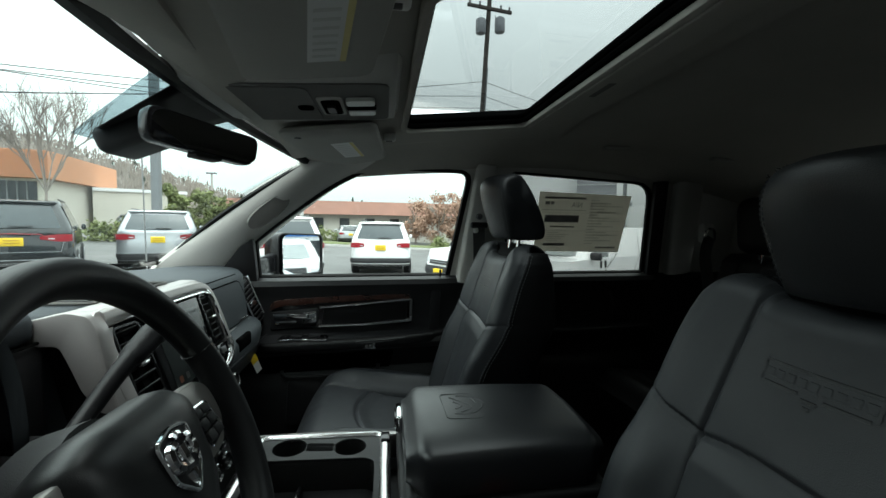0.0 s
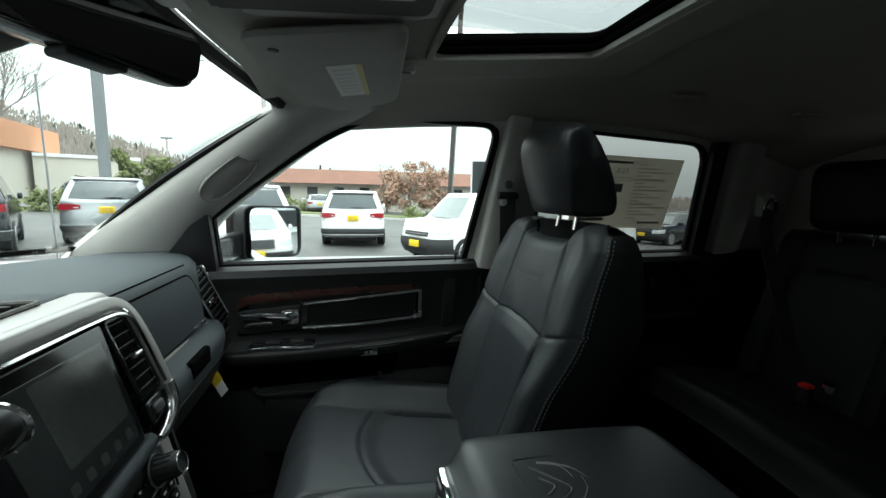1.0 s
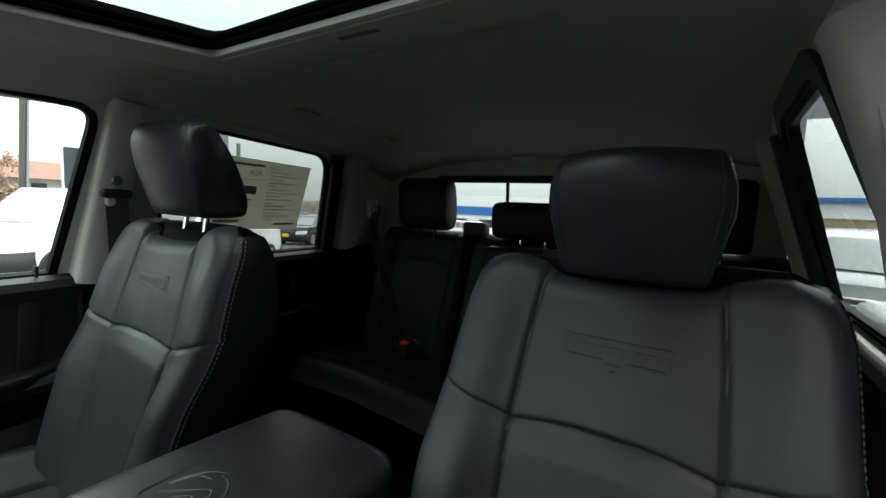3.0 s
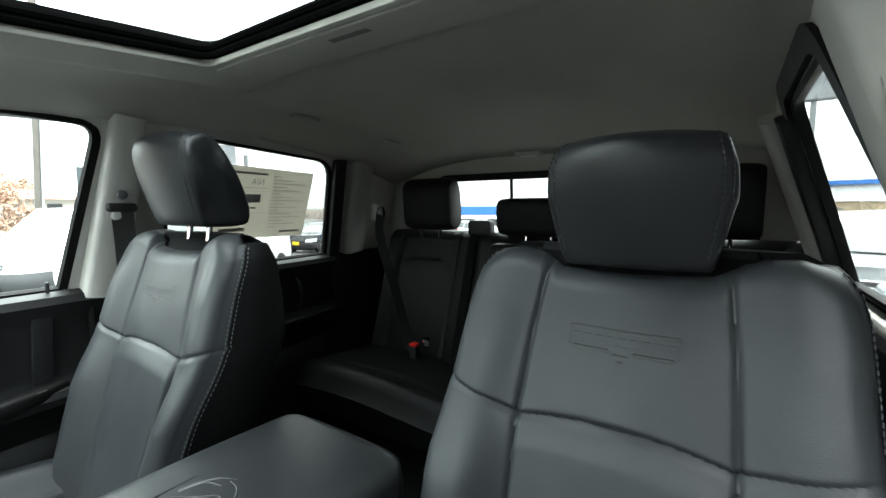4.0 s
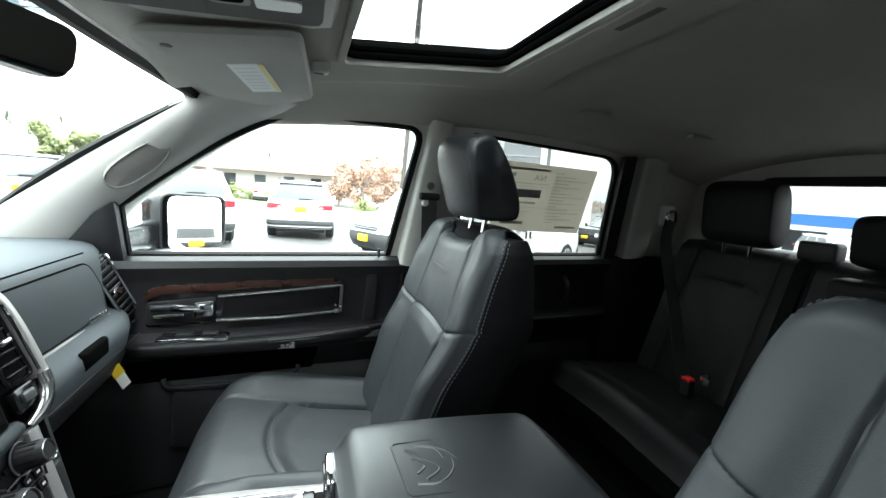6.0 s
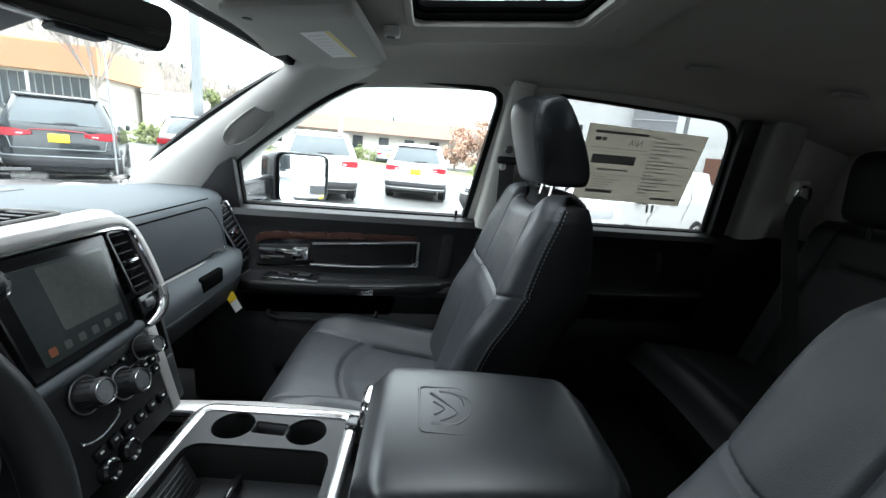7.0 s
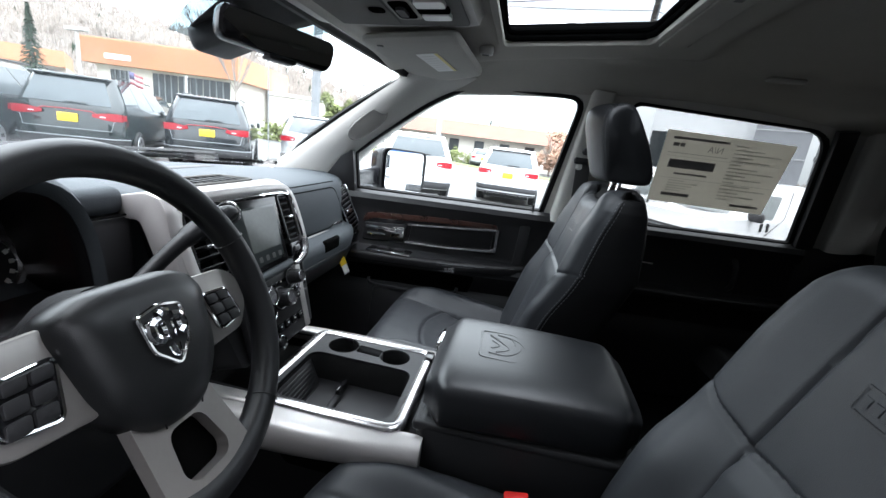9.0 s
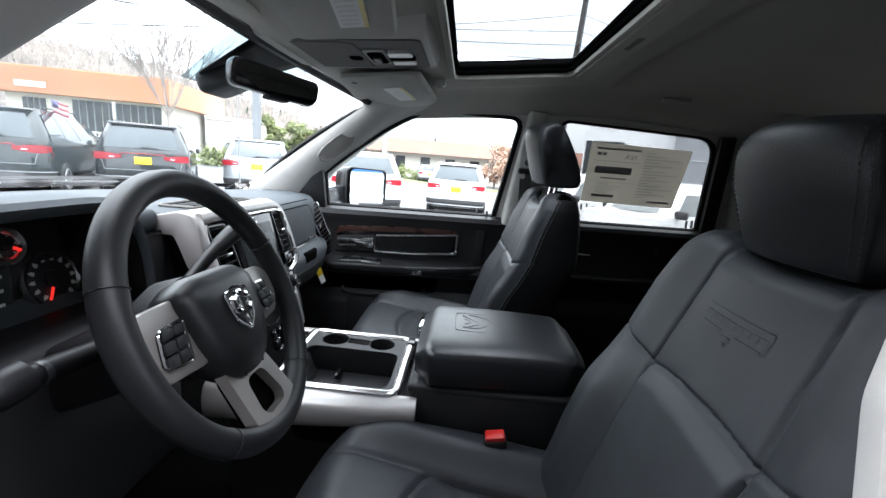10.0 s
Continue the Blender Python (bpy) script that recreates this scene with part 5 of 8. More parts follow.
    for j in range(2):
        for i in range(3):
            slab("glyph", [(0.011 + i * 0.019, -0.139 - j * 0.018), (0.017 + i * 0.019, -0.139 - j * 0.018), (0.017 + i * 0.019, -0.142 - j * 0.018), (0.011 + i * 0.019, -0.142 - j * 0.018)], 0.0090, 0.0003, PALEINK, 0.0005, 0.0)
    for u, v, r in ((-0.083, -0.122, 0.021), (-0.018, -0.144, 0.020), (0.040, -0.112, 0.016)):
        part("knob_mark", boxed((-0.0008, r * 0.30, 0.0352), (0.0008, r * 0.66, 0.0362), 0.0, 1, m @ Matrix.Translation((u, v, 0.0))), PALEINK, st)
        part("dial_ring", tube([m @ Vector((u + r * 1.24 * math.cos(t), v + r * 1.24 * math.sin(t), 0.0085)) for t in [2 * math.pi * k / 24 for k in range(24)]], 0.0012, 5, True, up=facing), SILVERDARK, st)
    part("button_ring", tube([m @ Vector((p.x, p.y, 0.009)) for p in smooth_path([(-0.002, -0.128, 0), (0.025, -0.127, 0), (0.058, -0.124, 0), (0.065, -0.134, 0), (0.063, -0.152, 0)], 5)], 0.0016, 6), CHROME, st)
    part("switch_ring", tube([m @ Vector((p.x, p.y, 0.008)) for p in smooth_path([(-0.118, -0.168, 0), (-0.112, -0.180, 0), (-0.085, -0.186, 0), (-0.050, -0.178, 0), (-0.044, -0.164, 0)], 5)], 0.0018, 6), CHROME, st)
    for i in range(6):
        slab("glyph", [(-0.103 + i * 0.028, -0.202), (-0.097 + i * 0.028, -0.202), (-0.097 + i * 0.028, -0.205), (-0.103 + i * 0.028, -0.205)], 0.0110, 0.0003, PALEINK, 0.0005, 0.0)
        slab("toggle", [(-0.110 + i * 0.028, -0.198), (-0.090 + i * 0.028, -0.197), (-0.090 + i * 0.028, -0.214), (-0.110 + i * 0.028, -0.215)], 0.003, 0.008, GLOSSBLACK, 0.004, 0.002)
    for i in range(2):
        part("socket", lathe([(0.0, 0.010), (0.010, 0.010), (0.013, 0.013), (0.016, 0.010), (0.017, 0.0)], m @ Matrix.Translation((-0.10 + i * 0.042, -0.234, 0.004)), 22), GLOSSBLACK, st, "black power socket cap")
        part("socket_glint", tube([m @ Vector((-0.10 + i * 0.042 + 0.0145 * math.cos(t), -0.234 + 0.0145 * math.sin(t), 0.016)) for t in [0.4 + k * 0.16 for k in range(11)]], 0.0014, 5), CHROME, st)
    # silver strip and switch pocket on the passenger flank
    slab("flank_strip", [(0.070, -0.092), (0.092, -0.092), (0.078, -0.245), (0.056, -0.245)], -0.010, 0.016, SILVER, 0.005, 0.003, "satin silver flank strip")
    slab("flank_wall", [(0.092, -0.088), (0.140, -0.070), (0.112, -0.245), (0.078, -0.245)], -0.06, 0.052, BLACK, 0.006, 0.003)
    slab("flank_pocket", [(0.099, -0.096), (0.126, -0.090), (0.118, -0.150), (0.095, -0.150)], -0.010, 0.004, FELT, 0.004, 0.001)
    slab("flank_switch", [(0.094, -0.162), (0.115, -0.160), (0.109, -0.205), (0.090, -0.205)], -0.010, 0.008, BLACK, 0.004, 0.002)


def console():
    c = thing("floor_console", "silver and black floor console with chrome-rimmed tray and cup holders", "console")
    top = 1.122
    part("console_body", boxed((-0.72, -0.150, FLOOR), (0.12, 0.110, 1.05), 0.02), BLACK, c)
    # silver side shells
    for s, y in ((-1, -0.20), (1, 0.158)):
        rows = []
        for i in range(25):
            t = i / 24
            x = lerp(-0.74, -0.258, t)
            drop = lerp(0.095, 0.062, t)
            flare = 0.018 * math.sin(t * math.pi)
            curve = smooth_path([(y - s * 0.026, top - 0.004, 0), (y - s * 0.012, top - 0.004, 0), (y + s * (0.004 + flare), top - 0.014, 0), (y + s * (0.012 + flare), top - drop * 0.5, 0), (y + s * (0.004 + flare), top - drop * 0.9, 0), (y - s * 0.020, top - drop - 0.004, 0)], 4)
            rows.append([(x, p.x, p.y) for p in curve])
        part("side_shell", loft(rows), SILVER, c, "satin silver side shell")
    outline = round_poly([(-0.603, -0.172), (-0.308, -0.178), (-0.308, 0.128), (-0.600, 0.134)], 0.028, 6)
    cups = [[(cx + r * math.cos(2 * math.pi * i / 32), cy + r * math.sin(2 * math.pi * i / 32)) for i in range(32)] for cx, cy, r in ((-0.524, 0.084, 0.038), (-0.388, 0.076, 0.037))]
    bridge = [(-0.487, 0.100), (-0.424, 0.094), (-0.424, 0.060), (-0.487, 0.066)]
    well = round_poly([(-0.582, -0.154), (-0.330, -0.160), (-0.330, 0.026), (-0.582, 0.034)], 0.032, 6)
    part("tray_plate", plate_with_holes(outline, [*cups, round_poly(bridge, 0.006, 3), well], lambda u, v, w: Vector((u, v, top - 0.006 + w)), 0.006), BLACK, c, smooth=False)
    rim = [Vector((x, y, top)) for x, y in outline]
    part("chrome_rim", sweep(rim, round_poly([(-0.013, -0.008), (0.012, -0.008), (0.012, 0.001), (0.006, 0.006), (-0.003, 0.007), (-0.011, 0.003)], 0.003, 3), closed=True), RIMCHROME, c, "satin chrome tray rim")
    for loop, deep, nm in ((cups[0], 0.07, "cup_holder"), (cups[1], 0.07, "cup_holder"), (well, 0.16, "storage_well"), (round_poly(bridge, 0.006, 3), 0.045, "cup_channel")):
        cx, cy = sum(p[0] for p in loop) / len(loop), sum(p[1] for p in loop) / len(loop)
        rows = [[(x, y, top - 0.002) for x, y in loop], [(x, y, top - deep * 0.5) for x, y in loop], [(lerp(cx, x, 0.93), lerp(cy, y, 0.93), top - deep) for x, y in loop], [(lerp(cx, x, 0.01), lerp(cy, y, 0.01), top - deep) for x, y in loop]]
        part(nm, loft(rows, True, False), CARPET if deep > 0.05 else BLACK, c, thick=0.002)
    # ribbed slope and divider inside the well
    slope = Matrix.Translation((-0.560, -0.055, top - 0.055)) @ Matrix.Rotation(radians(-24), 4, "Y")
    part("well_slope", boxed((-0.004, -0.082, -0.050), (0.0, 0.072, 0.045), 0.003, 2, slope), BLACK, c)
    for i in range(9):
        z = -0.040 + i * 0.0092
        part("well_rib", boxed((-0.001, -0.072, z), (0.0035, 0.060, z + 0.0042), 0.001, 1, slope), BLACK, c)
    part("well_step", boxed((-0.535, -0.150, top - 0.125), (-0.480, 0.020, top - 0.105), 0.008, 3), BLACK, c)
    part("well_divider", boxed((-0.498, -0.135, top - 0.118), (-0.478, -0.020, top - 0.062), 0.010, 3), BLACK, c)
    part("divider_arm", boxed((-0.495, -0.030, top - 0.075), (-0.482, 0.022, top - 0.050), 0.005, 2), GLOSSBLACK, c)
    part("latch_block", boxed((-0.318, 0.080, top - 0.004), (-0.296, 0.122, top + 0.010), 0.004, 2), GLOSSBLACK, c)
    # rubber mat bin in front of the tray
    part("front_bin", boxed((-0.735, -0.150, top - 0.055), (-0.612, 0.115, top - 0.045), 0.006), CARPET, c)
    part("bin_rim", tube([Vector((x, y, top - 0.006)) for x, y in round_poly([(-0.735, -0.158), (-0.612, -0.162), (-0.612, 0.118), (-0.735, 0.112)], 0.012, 3)], 0.006, 6, True), BLACK, c)
    for y in (-0.168, 0.125):
        part("bin_side", boxed((-0.735, min(y, y + 0.008), top - 0.055), (-0.606, max(y, y + 0.008), top - 0.004), 0.003), BLACK, c)
    part("bin_flank", boxed((-0.740, 0.118, top - 0.03), (-0.600, 0.150, top), 0.008, 3), SILVER, c)
    part("bin_flank", boxed((-0.740, -0.195, top - 0.03), (-0.600, -0.160, top), 0.008, 3), SILVER, c)
    # storage box under the armrest lid
    part("storage_box", boxed((-0.275, -0.178, 0.99), (0.115, 0.135, 1.155), 0.018, 3), BLACK, c)
    lid = thing("armrest_lid", "dark leather console armrest lid with an embossed shield", "armrest")
    rows = []
    for k in range(41):
        t = k / 40
        x = lerp(-0.270, 0.118, t)
        e = min(t, 1 - t) * 0.388
        row = []
        for i in range(48):
            a = 2 * math.pi * i / 48
            cu, sv = math.cos(a), math.sin(a)
            wy = lerp(0.168, 0.150, t) * (1 - 0.22 * smoothstep(0.055, 0.0, e) ** 2)
            hz = 0.052 * (1 - 0.45 * smoothstep(0.045, 0.0, e) ** 2)
            u = wy * math.copysign(abs(cu) ** 0.32, cu)
            v = hz * math.copysign(abs(sv) ** 0.40, sv)
            zc = 1.190 + 0.006 * (1 - (u / 0.17) ** 2) * (1 if sv > 0 else 0) + 0.004 * math.sin(t * math.pi)
            seam = 0.003 * math.exp(-((v + 0.028) / 0.004) ** 2)
            row.append((x, -0.022 + u * (1 - seam / 0.17), zc + v))
        rows.append(row)
    part("lid_cover", loft(rows), LIDLEATHER, lid)
    part("lid_underside", boxed((-0.282, -0.178, 1.128), (0.118, 0.134, 1.150), 0.008, 3), BLACK, lid)
    part("latch", boxed((-0.284, 0.030, 1.168), (-0.266, 0.110, 1.208), 0.006, 3), CHROME, lid, "chrome lid latch")
    part("latch_button", boxed((-0.287, 0.040, 1.176), (-0.280, 0.100, 1.200), 0.003, 2), GLOSSBLACK, lid)
    # embossed shield: raised outline and abstract curved ridges
    zc = 1.2484
    shield = [(-0.185, 0.045), (-0.182, -0.075), (-0.115, -0.080), (-0.072, -0.018), (-0.115, 0.045)]
    ring = [Vector((x, y, zc)) for x, y in round_poly(shield, 0.010, 4)]
    part("shield_outline", tube(ring, 0.0030, 6, True), LIDLEATHER, lid, "embossed shield outline")
    for pts in ([(-0.165, 0.025), (-0.140, -0.005), (-0.125, -0.030), (-0.150, -0.050)], [(-0.165, -0.055), (-0.130, -0.058), (-0.105, -0.035), (-0.100, -0.010)], [(-0.160, 0.000), (-0.145, -0.020), (-0.160, -0.035)], [(-0.135, 0.030), (-0.105, 0.012), (-0.092, -0.015)], [(-0.150, 0.032), (-0.120, 0.020), (-0.112, -0.008)]):
        part("shield_ridge", tube(smooth_path([(x, y, zc - 0.001) for x, y in pts], 5), 0.0048, 8), LIDLEATHER, lid)


def steering_wheel():
    w = thing("steering_wheel", "black leather steering wheel with silver spokes and chrome shield emblem", "steering wheel")
    # local plane: a to the passenger side, b up the wheel, c towards the driver; the wheel stands turned a little
    tilt, yaw, turn = radians(25.2), radians(3.5), radians(-3)
    c = Vector((math.cos(tilt) * math.cos(yaw), math.cos(tilt) * math.sin(yaw), math.sin(tilt)))
    a0 = Vector((-math.sin(yaw), math.cos(yaw), 0))
    b0 = c.cross(a0)
    a, b = a0 * math.cos(turn) + b0 * math.sin(turn), b0 * math.cos(turn) - a0 * math.sin(turn)
    o = Vector((-0.517, -0.486, 1.4183))
    hub = Matrix.Translation((-0.003, -0.008, 0.013))
    m = Matrix(((a.x, b.x, c.x, o.x), (a.y, b.y, c.y, o.y), (a.z, b.z, c.z, o.z), (0, 0, 0, 1)))
    R = 0.187

    def put(name, bm, mat, label="", under=None):
        bmesh.ops.transform(bm, matrix=m if name.startswith("rim") else m @ hub, verts=bm.verts)
        return part(name, bm, mat, under or w, label)
    rows = []
    for i in range(97):
        t = 2 * math.pi * i / 96
        grip = 0.0175 + 0.0015 * abs(math.sin(t)) ** 6
        rows.append([((R + grip * math.cos(p)) * math.cos(t), (R + grip * math.cos(p)) * math.sin(t), grip * 1.1 * math.sin(p)) for p in [2 * math.pi * k / 14 for k in range(14)]])
    rim = loft(rows, True, False)
    bmesh.ops.remove_doubles(rim, verts=rim.verts, dist=1e-5)
    put("rim", rim, WHEELLEATHER, "black leather rim")
    for t in (radians(22), radians(158), radians(-52), radians(-128)):
        ring = [((R + 0.0186 * math.cos(p)) * math.cos(t), (R + 0.0186 * math.cos(p)) * math.sin(t), 0.0202 * math.sin(p)) for p in [2 * math.pi * k / 14 for k in range(14)]]
        put("rim_seam", tube(ring, 0.0008, 5, True), BLACK)
    # airbag cover: a broad rounded pentagon set back behind the rim
    cover = round_poly([(-0.093, 0.050), (-0.058, 0.067), (0.058, 0.067), (0.093, 0.046), (0.076, -0.046), (0.034, -0.094), (-0.034, -0.094), (-0.076, -0.046)], 0.026, 6)
    rows = [[(x * k, y * k, z) for x, y in cover] for k, z in ((0.80, -0.075), (0.96, -0.048), (1.0, -0.034), (0.995, -0.022), (0.96, -0.010), (0.86, 0.0), (0.6, 0.007), (0.3, 0.008), (0.01, 0.008))]
    put("airbag_cover", loft(rows), PADBLACK, "black grained airbag cover")
    for s in (1, -1):
        put("cover_crease", tube(smooth_path([(s * 0.030, 0.063, -0.012), (s * 0.034, 0.03, 0.0035), (s * 0.036, -0.03, 0.0045), (s * 0.026, -0.09, -0.010)], 6), 0.0010, 5), BLACK)
    # spokes: two at the sides with button pods, one to the bottom with an opening
    for s in (1, -1):
        arm = round_poly([(s * 0.066, 0.048), (s * 0.146, 0.046), (s * 0.170, 0.030), (s * 0.172, -0.010), (s * 0.146, -0.040), (s * 0.066, -0.046)], 0.012, 4)
        sp = put("side_spoke", prism(arm, 0.018, Matrix.Translation((0, 0, -0.036)), 0.006), SPOKE, "satin silver spoke")
        pod = round_poly([(s * 0.088, 0.022), (s * 0.134, 0.019), (s * 0.146, -0.022), (s * 0.100, -0.030)], 0.008, 4)
        put("button_pod", prism(pod, 0.006, Matrix.Translation((0, 0, -0.020)), 0.003), GLOSSBLACK, "black switch pod", sp)
        for j, (y0, y1) in enumerate(((0.018, 0.007), (0.004, -0.009), (-0.012, -0.025))):
            for i in range(2):
                x0 = 0.0925 + j * 0.0040 + i * 0.0205
                put("switch", prism(round_poly([(s * x0, y0), (s * (x0 + 0.0180), y0), (s * (x0 + 0.0205), y1), (s * (x0 + 0.0030), y1)], 0.003, 3), 0.004, Matrix.Translation((0, 0, -0.015)), 0.0015), BLACK, "", sp)
        put("pod_ring", tube([(x, y, -0.014) for x, y in pod], 0.0018, 5, True), CHROME, "", sp)
    hole = round_poly([(-0.024, -0.096), (0.024, -0.096), (0.034, -0.143), (0.024, -0.155), (-0.024, -0.155), (-0.034, -0.143)], 0.014, 5)
    leg = plate_with_holes(round_poly([(-0.052, -0.066), (0.052, -0.066), (0.062, -0.158), (0.050, -0.172), (-0.050, -0.172), (-0.062, -0.158)], 0.010, 4), [hole], lambda u, v, d: Vector((u, v, d - 0.030 - 0.22 * (v + 0.10))), 0.016)
    put("lower_spoke", leg, SPOKE, "satin silver lower spoke with an opening")
    put("spoke_backing", plate_with_holes(round_poly([(-0.044, -0.080), (0.044, -0.080), (0.056, -0.164), (-0.056, -0.164)], 0.008, 3), [], lambda u, v, d: Vector((u, v, d - 0.040 - 0.22 * (v + 0.10))), 0.004), FELT)
    put("hub_back", lathe([(0.060, -0.13), (0.075, -0.09), (0.070, -0.05)], None, 28), BLACK)
    # emblem: chrome shield with plain rounded shapes on it
    sh = round_poly([(-0.028, 0.026), (0.0, 0.032), (0.028, 0.026), (0.024, -0.012), (0.0, -0.034), (-0.024, -0.012)], 0.006, 4)
    em = put("emblem", prism(sh, 0.004, Matrix.Translation((0, 0, 0.0065)), 0.0015), BLACK, "shield emblem with chrome shapes")
    put("emblem_edge", tube([(x, y, 0.0105) for x, y in sh], 0.0022, 6, True), CHROME, "", em)
    for pts, r in (([(-0.008, 0.017), (-0.018, 0.014), (-0.019, 0.002), (-0.011, -0.004)], 0.0058), ([(0.008, 0.017), (0.018, 0.014), (0.019, 0.002), (0.011, -0.004)], 0.0058), ([(-0.006, 0.022), (0.0, 0.024), (0.006, 0.022)], 0.0045), ([(0.0, 0.014), (0.0, 0.004), (0.0, -0.006)], 0.0062), ([(-0.003, -0.012), (0.0, -0.022), (0.003, -0.012)], 0.0042)):
        put("emblem_shape", tube(smooth_path([(x, y, 0.0115) for x, y in pts], 5), r, 8), CHROME, "", em)
    # column, stalk and gear lever
    col = thing("steering_column", "black steering column cover with turn stalk and column gear lever", "steering column")
    part("column_cover", sweep([(-0.590, -0.492, 1.378), (-0.67, -0.497, 1.342), (-0.86, -0.51, 1.26)], round_poly([(-0.055, -0.055), (0.055, -0.055), (0.060, 0.04), (-0.060, 0.04)], 0.03, 4)), KNOB, col)
    part("turn_stalk", sweep(smooth_path([(-0.635, -0.565, 1.378), (-0.635, -0.64, 1.386), (-0.63, -0.695, 1.392)], 6), circle(0.014, 12)), STALK, col, "black turn stalk")
    part("stalk_end", lathe([(0.0, 0.006), (0.016, 0.006), (0.020, 0.0), (0.021, -0.030), (0.014, -0.036)], Matrix.Translation((-0.628, -0.700, 1.392)) @ pose(0, 0, 0, 90, 0, 6), 18), STALK, col, "dark grey stalk end")
    part("stalk_ring", lathe([(0.0145, 0.004), (0.0155, 0.0), (0.0145, -0.004)], Matrix.Translation((-0.633, -0.648, 1.387)) @ pose(0, 0, 0, 90, 0, 3), 18), PADBLACK, col)
    path = smooth_path([(-0.655, -0.41, 1.385), (-0.660, -0.352, 1.408), (-0.650, -0.295, 1.448), (-0.640, -0.240, 1.476)], 6)
    part("gear_lever", sweep(path, circle(0.014, 12), sizes=[0.66 + 0.34 * i / 18 for i in range(19)]), STALK, col, "black gear lever")
    part("lever_grip", sweep(smooth_path([(-0.650, -0.290, 1.450), (-0.642, -0.240, 1.475), (-0.634, -0.188, 1.488)], 6), circle(0.018, 14, 0.85), sizes=[0.72, 0.85, 0.95, 1, 1, 1.05, 1.08, 1.08, 1.05, 1.0, 0.92, 0.8, 0.55]), STALK, col, "black lever grip")
    part("lever_ring", tube([Vector((-0.635, -0.200, 1.486)) + Vector((0.019 * math.cos(t), 0.004 * math.cos(t), 0.018 * math.sin(t))) for t in [2 * math.pi * i / 20 for i in range(20)]], 0.002, 5, True, up=(0, 1, 0)), CHROME, col)


def overhead():
    con = thing("overhead_console", "grey overhead console with two white map lamps and a glasses bin", "overhead console")
    rows = []
    for k, (x, y0, y1, z) in enumerate(((-0.655, -0.15, 0.13, 1.872), (-0.64, -0.155, 0.135, 1.868), (-0.60, -0.16, 0.140, 1.866), (-0.45, -0.165, 0.135, 1.872), (-0.32, -0.170, 0.130, 1.880), (-0.292, -0.172, 0.128, 1.886), (-0.284, -0.170, 0.126, 1.905))):
        top = 1.93
        rows.append([(x, y0 - 0.05, top), (x, y0 - 0.02, z + 0.018), (x, y0 + 0.005, z + 0.002), (x, y0 + 0.02, z), (x, -0.02, z - 0.001), (x, y1 - 0.02, z), (x, y1 - 0.005, z + 0.002), (x, y1 + 0.02, z + 0.018), (x, y1 + 0.05, top)])
    part("housing", loft(rows), TRIM, con)

    def plate(name, x0, x1, y0, y1, drop, h, mat, r=0.008, label="", under=None):
        z = lambda x: piecewise(x, [(-0.655, 1.870), (-0.60, 1.866), (-0.45, 1.872), (-0.30, 1.882)])
        poly = round_poly([(x0, y0), (x1, y0), (x1, y1), (x0, y1)], r, 3)
        return part(name, plate_with_holes(poly, [], lambda u, v, w: Vector((u, v, z(u) - drop - w)), h), mat, under or con, label, smooth=False, bevel=0.0015)
    plate("recess_panel", -0.60, -0.305, -0.145, 0.100, 0.001, 0.003, SPEAKER, 0.02)
    for y0, y1 in ((-0.072, -0.036), (0.002, 0.036)):
        plate("map_lamp", -0.386, -0.332, y0, y1, 0.003, 0.008, WHITE_PLASTIC, 0.008, "white map lamp lens")
    plate("lamp_divider", -0.388, -0.330, -0.031, -0.003, 0.003, 0.007, FELT, 0.006)
    plate("switch_frame", -0.440, -0.392, -0.080, 0.046, 0.003, 0.003, CLOTHTRIM, 0.010)
    plate("switch_block", -0.434, -0.398, -0.066, 0.034, 0.006, 0.002, FELT, 0.012)
    plate("switch_lever", -0.424, -0.408, -0.040, 0.004, 0.008, 0.006, BLACK, 0.005)
    plate("microphone", -0.482, -0.452, -0.030, 0.002, 0.005, 0.003, FELT, 0.012)
    plate("glasses_bin", -0.598, -0.446, -0.135, 0.092, 0.0035, 0.0015, SPEAKER, 0.02)
    # sun visors
    for s in (1, -1):
        vis = thing("sun_visor", "light grey cloth sun visor folded up, with a white warning label", "sun visor", group="sun visors")
        corners = [(-0.565, 0.145), (-0.332, 0.100), (-0.312, 0.480), (-0.345, 0.520), (-0.435, 0.585), (-0.520, 0.50)] if s > 0 else [(-0.514, -0.240), (-0.330, -0.264), (-0.296, -0.52), (-0.33, -0.56), (-0.42, -0.58), (-0.466, -0.50)]
        loop = round_poly(corners, 0.028, 4)
        zz = lambda x, y: 1.8635 + 0.06 * (x + 0.33) - 0.03 * (abs(y) - 0.12)
        rows = []
        cx, cy = sum(p[0] for p in loop) / len(loop), sum(p[1] for p in loop) / len(loop)
        for k, dz in ((0.97, 0.010), (1.0, 0.004), (1.0, -0.004), (0.97, -0.010), (0.85, -0.012), (0.4, -0.0125), (0.01, -0.0125)):
            rows.append([(lerp(cx, x, k), lerp(cy, y, k), zz(lerp(cx, x, k), lerp(cy, y, k)) + dz) for x, y in loop])
        part("visor_panel", loft(rows), CLOTHTRIM, vis)
        lab = [(-0.452, 0.235), (-0.395, 0.215), (-0.375, 0.405), (-0.432, 0.425)] if s > 0 else [(-0.408, -0.335), (-0.360, -0.343), (-0.334, -0.510), (-0.378, -0.502)]
        lb = part("warning_label", plate_with_holes(lab, [], lambda u, v, w: Vector((u, v, zz(u, v) - 0.0128 - w)), 0.0006), PAPERW, vis, "white warning label", smooth=False)
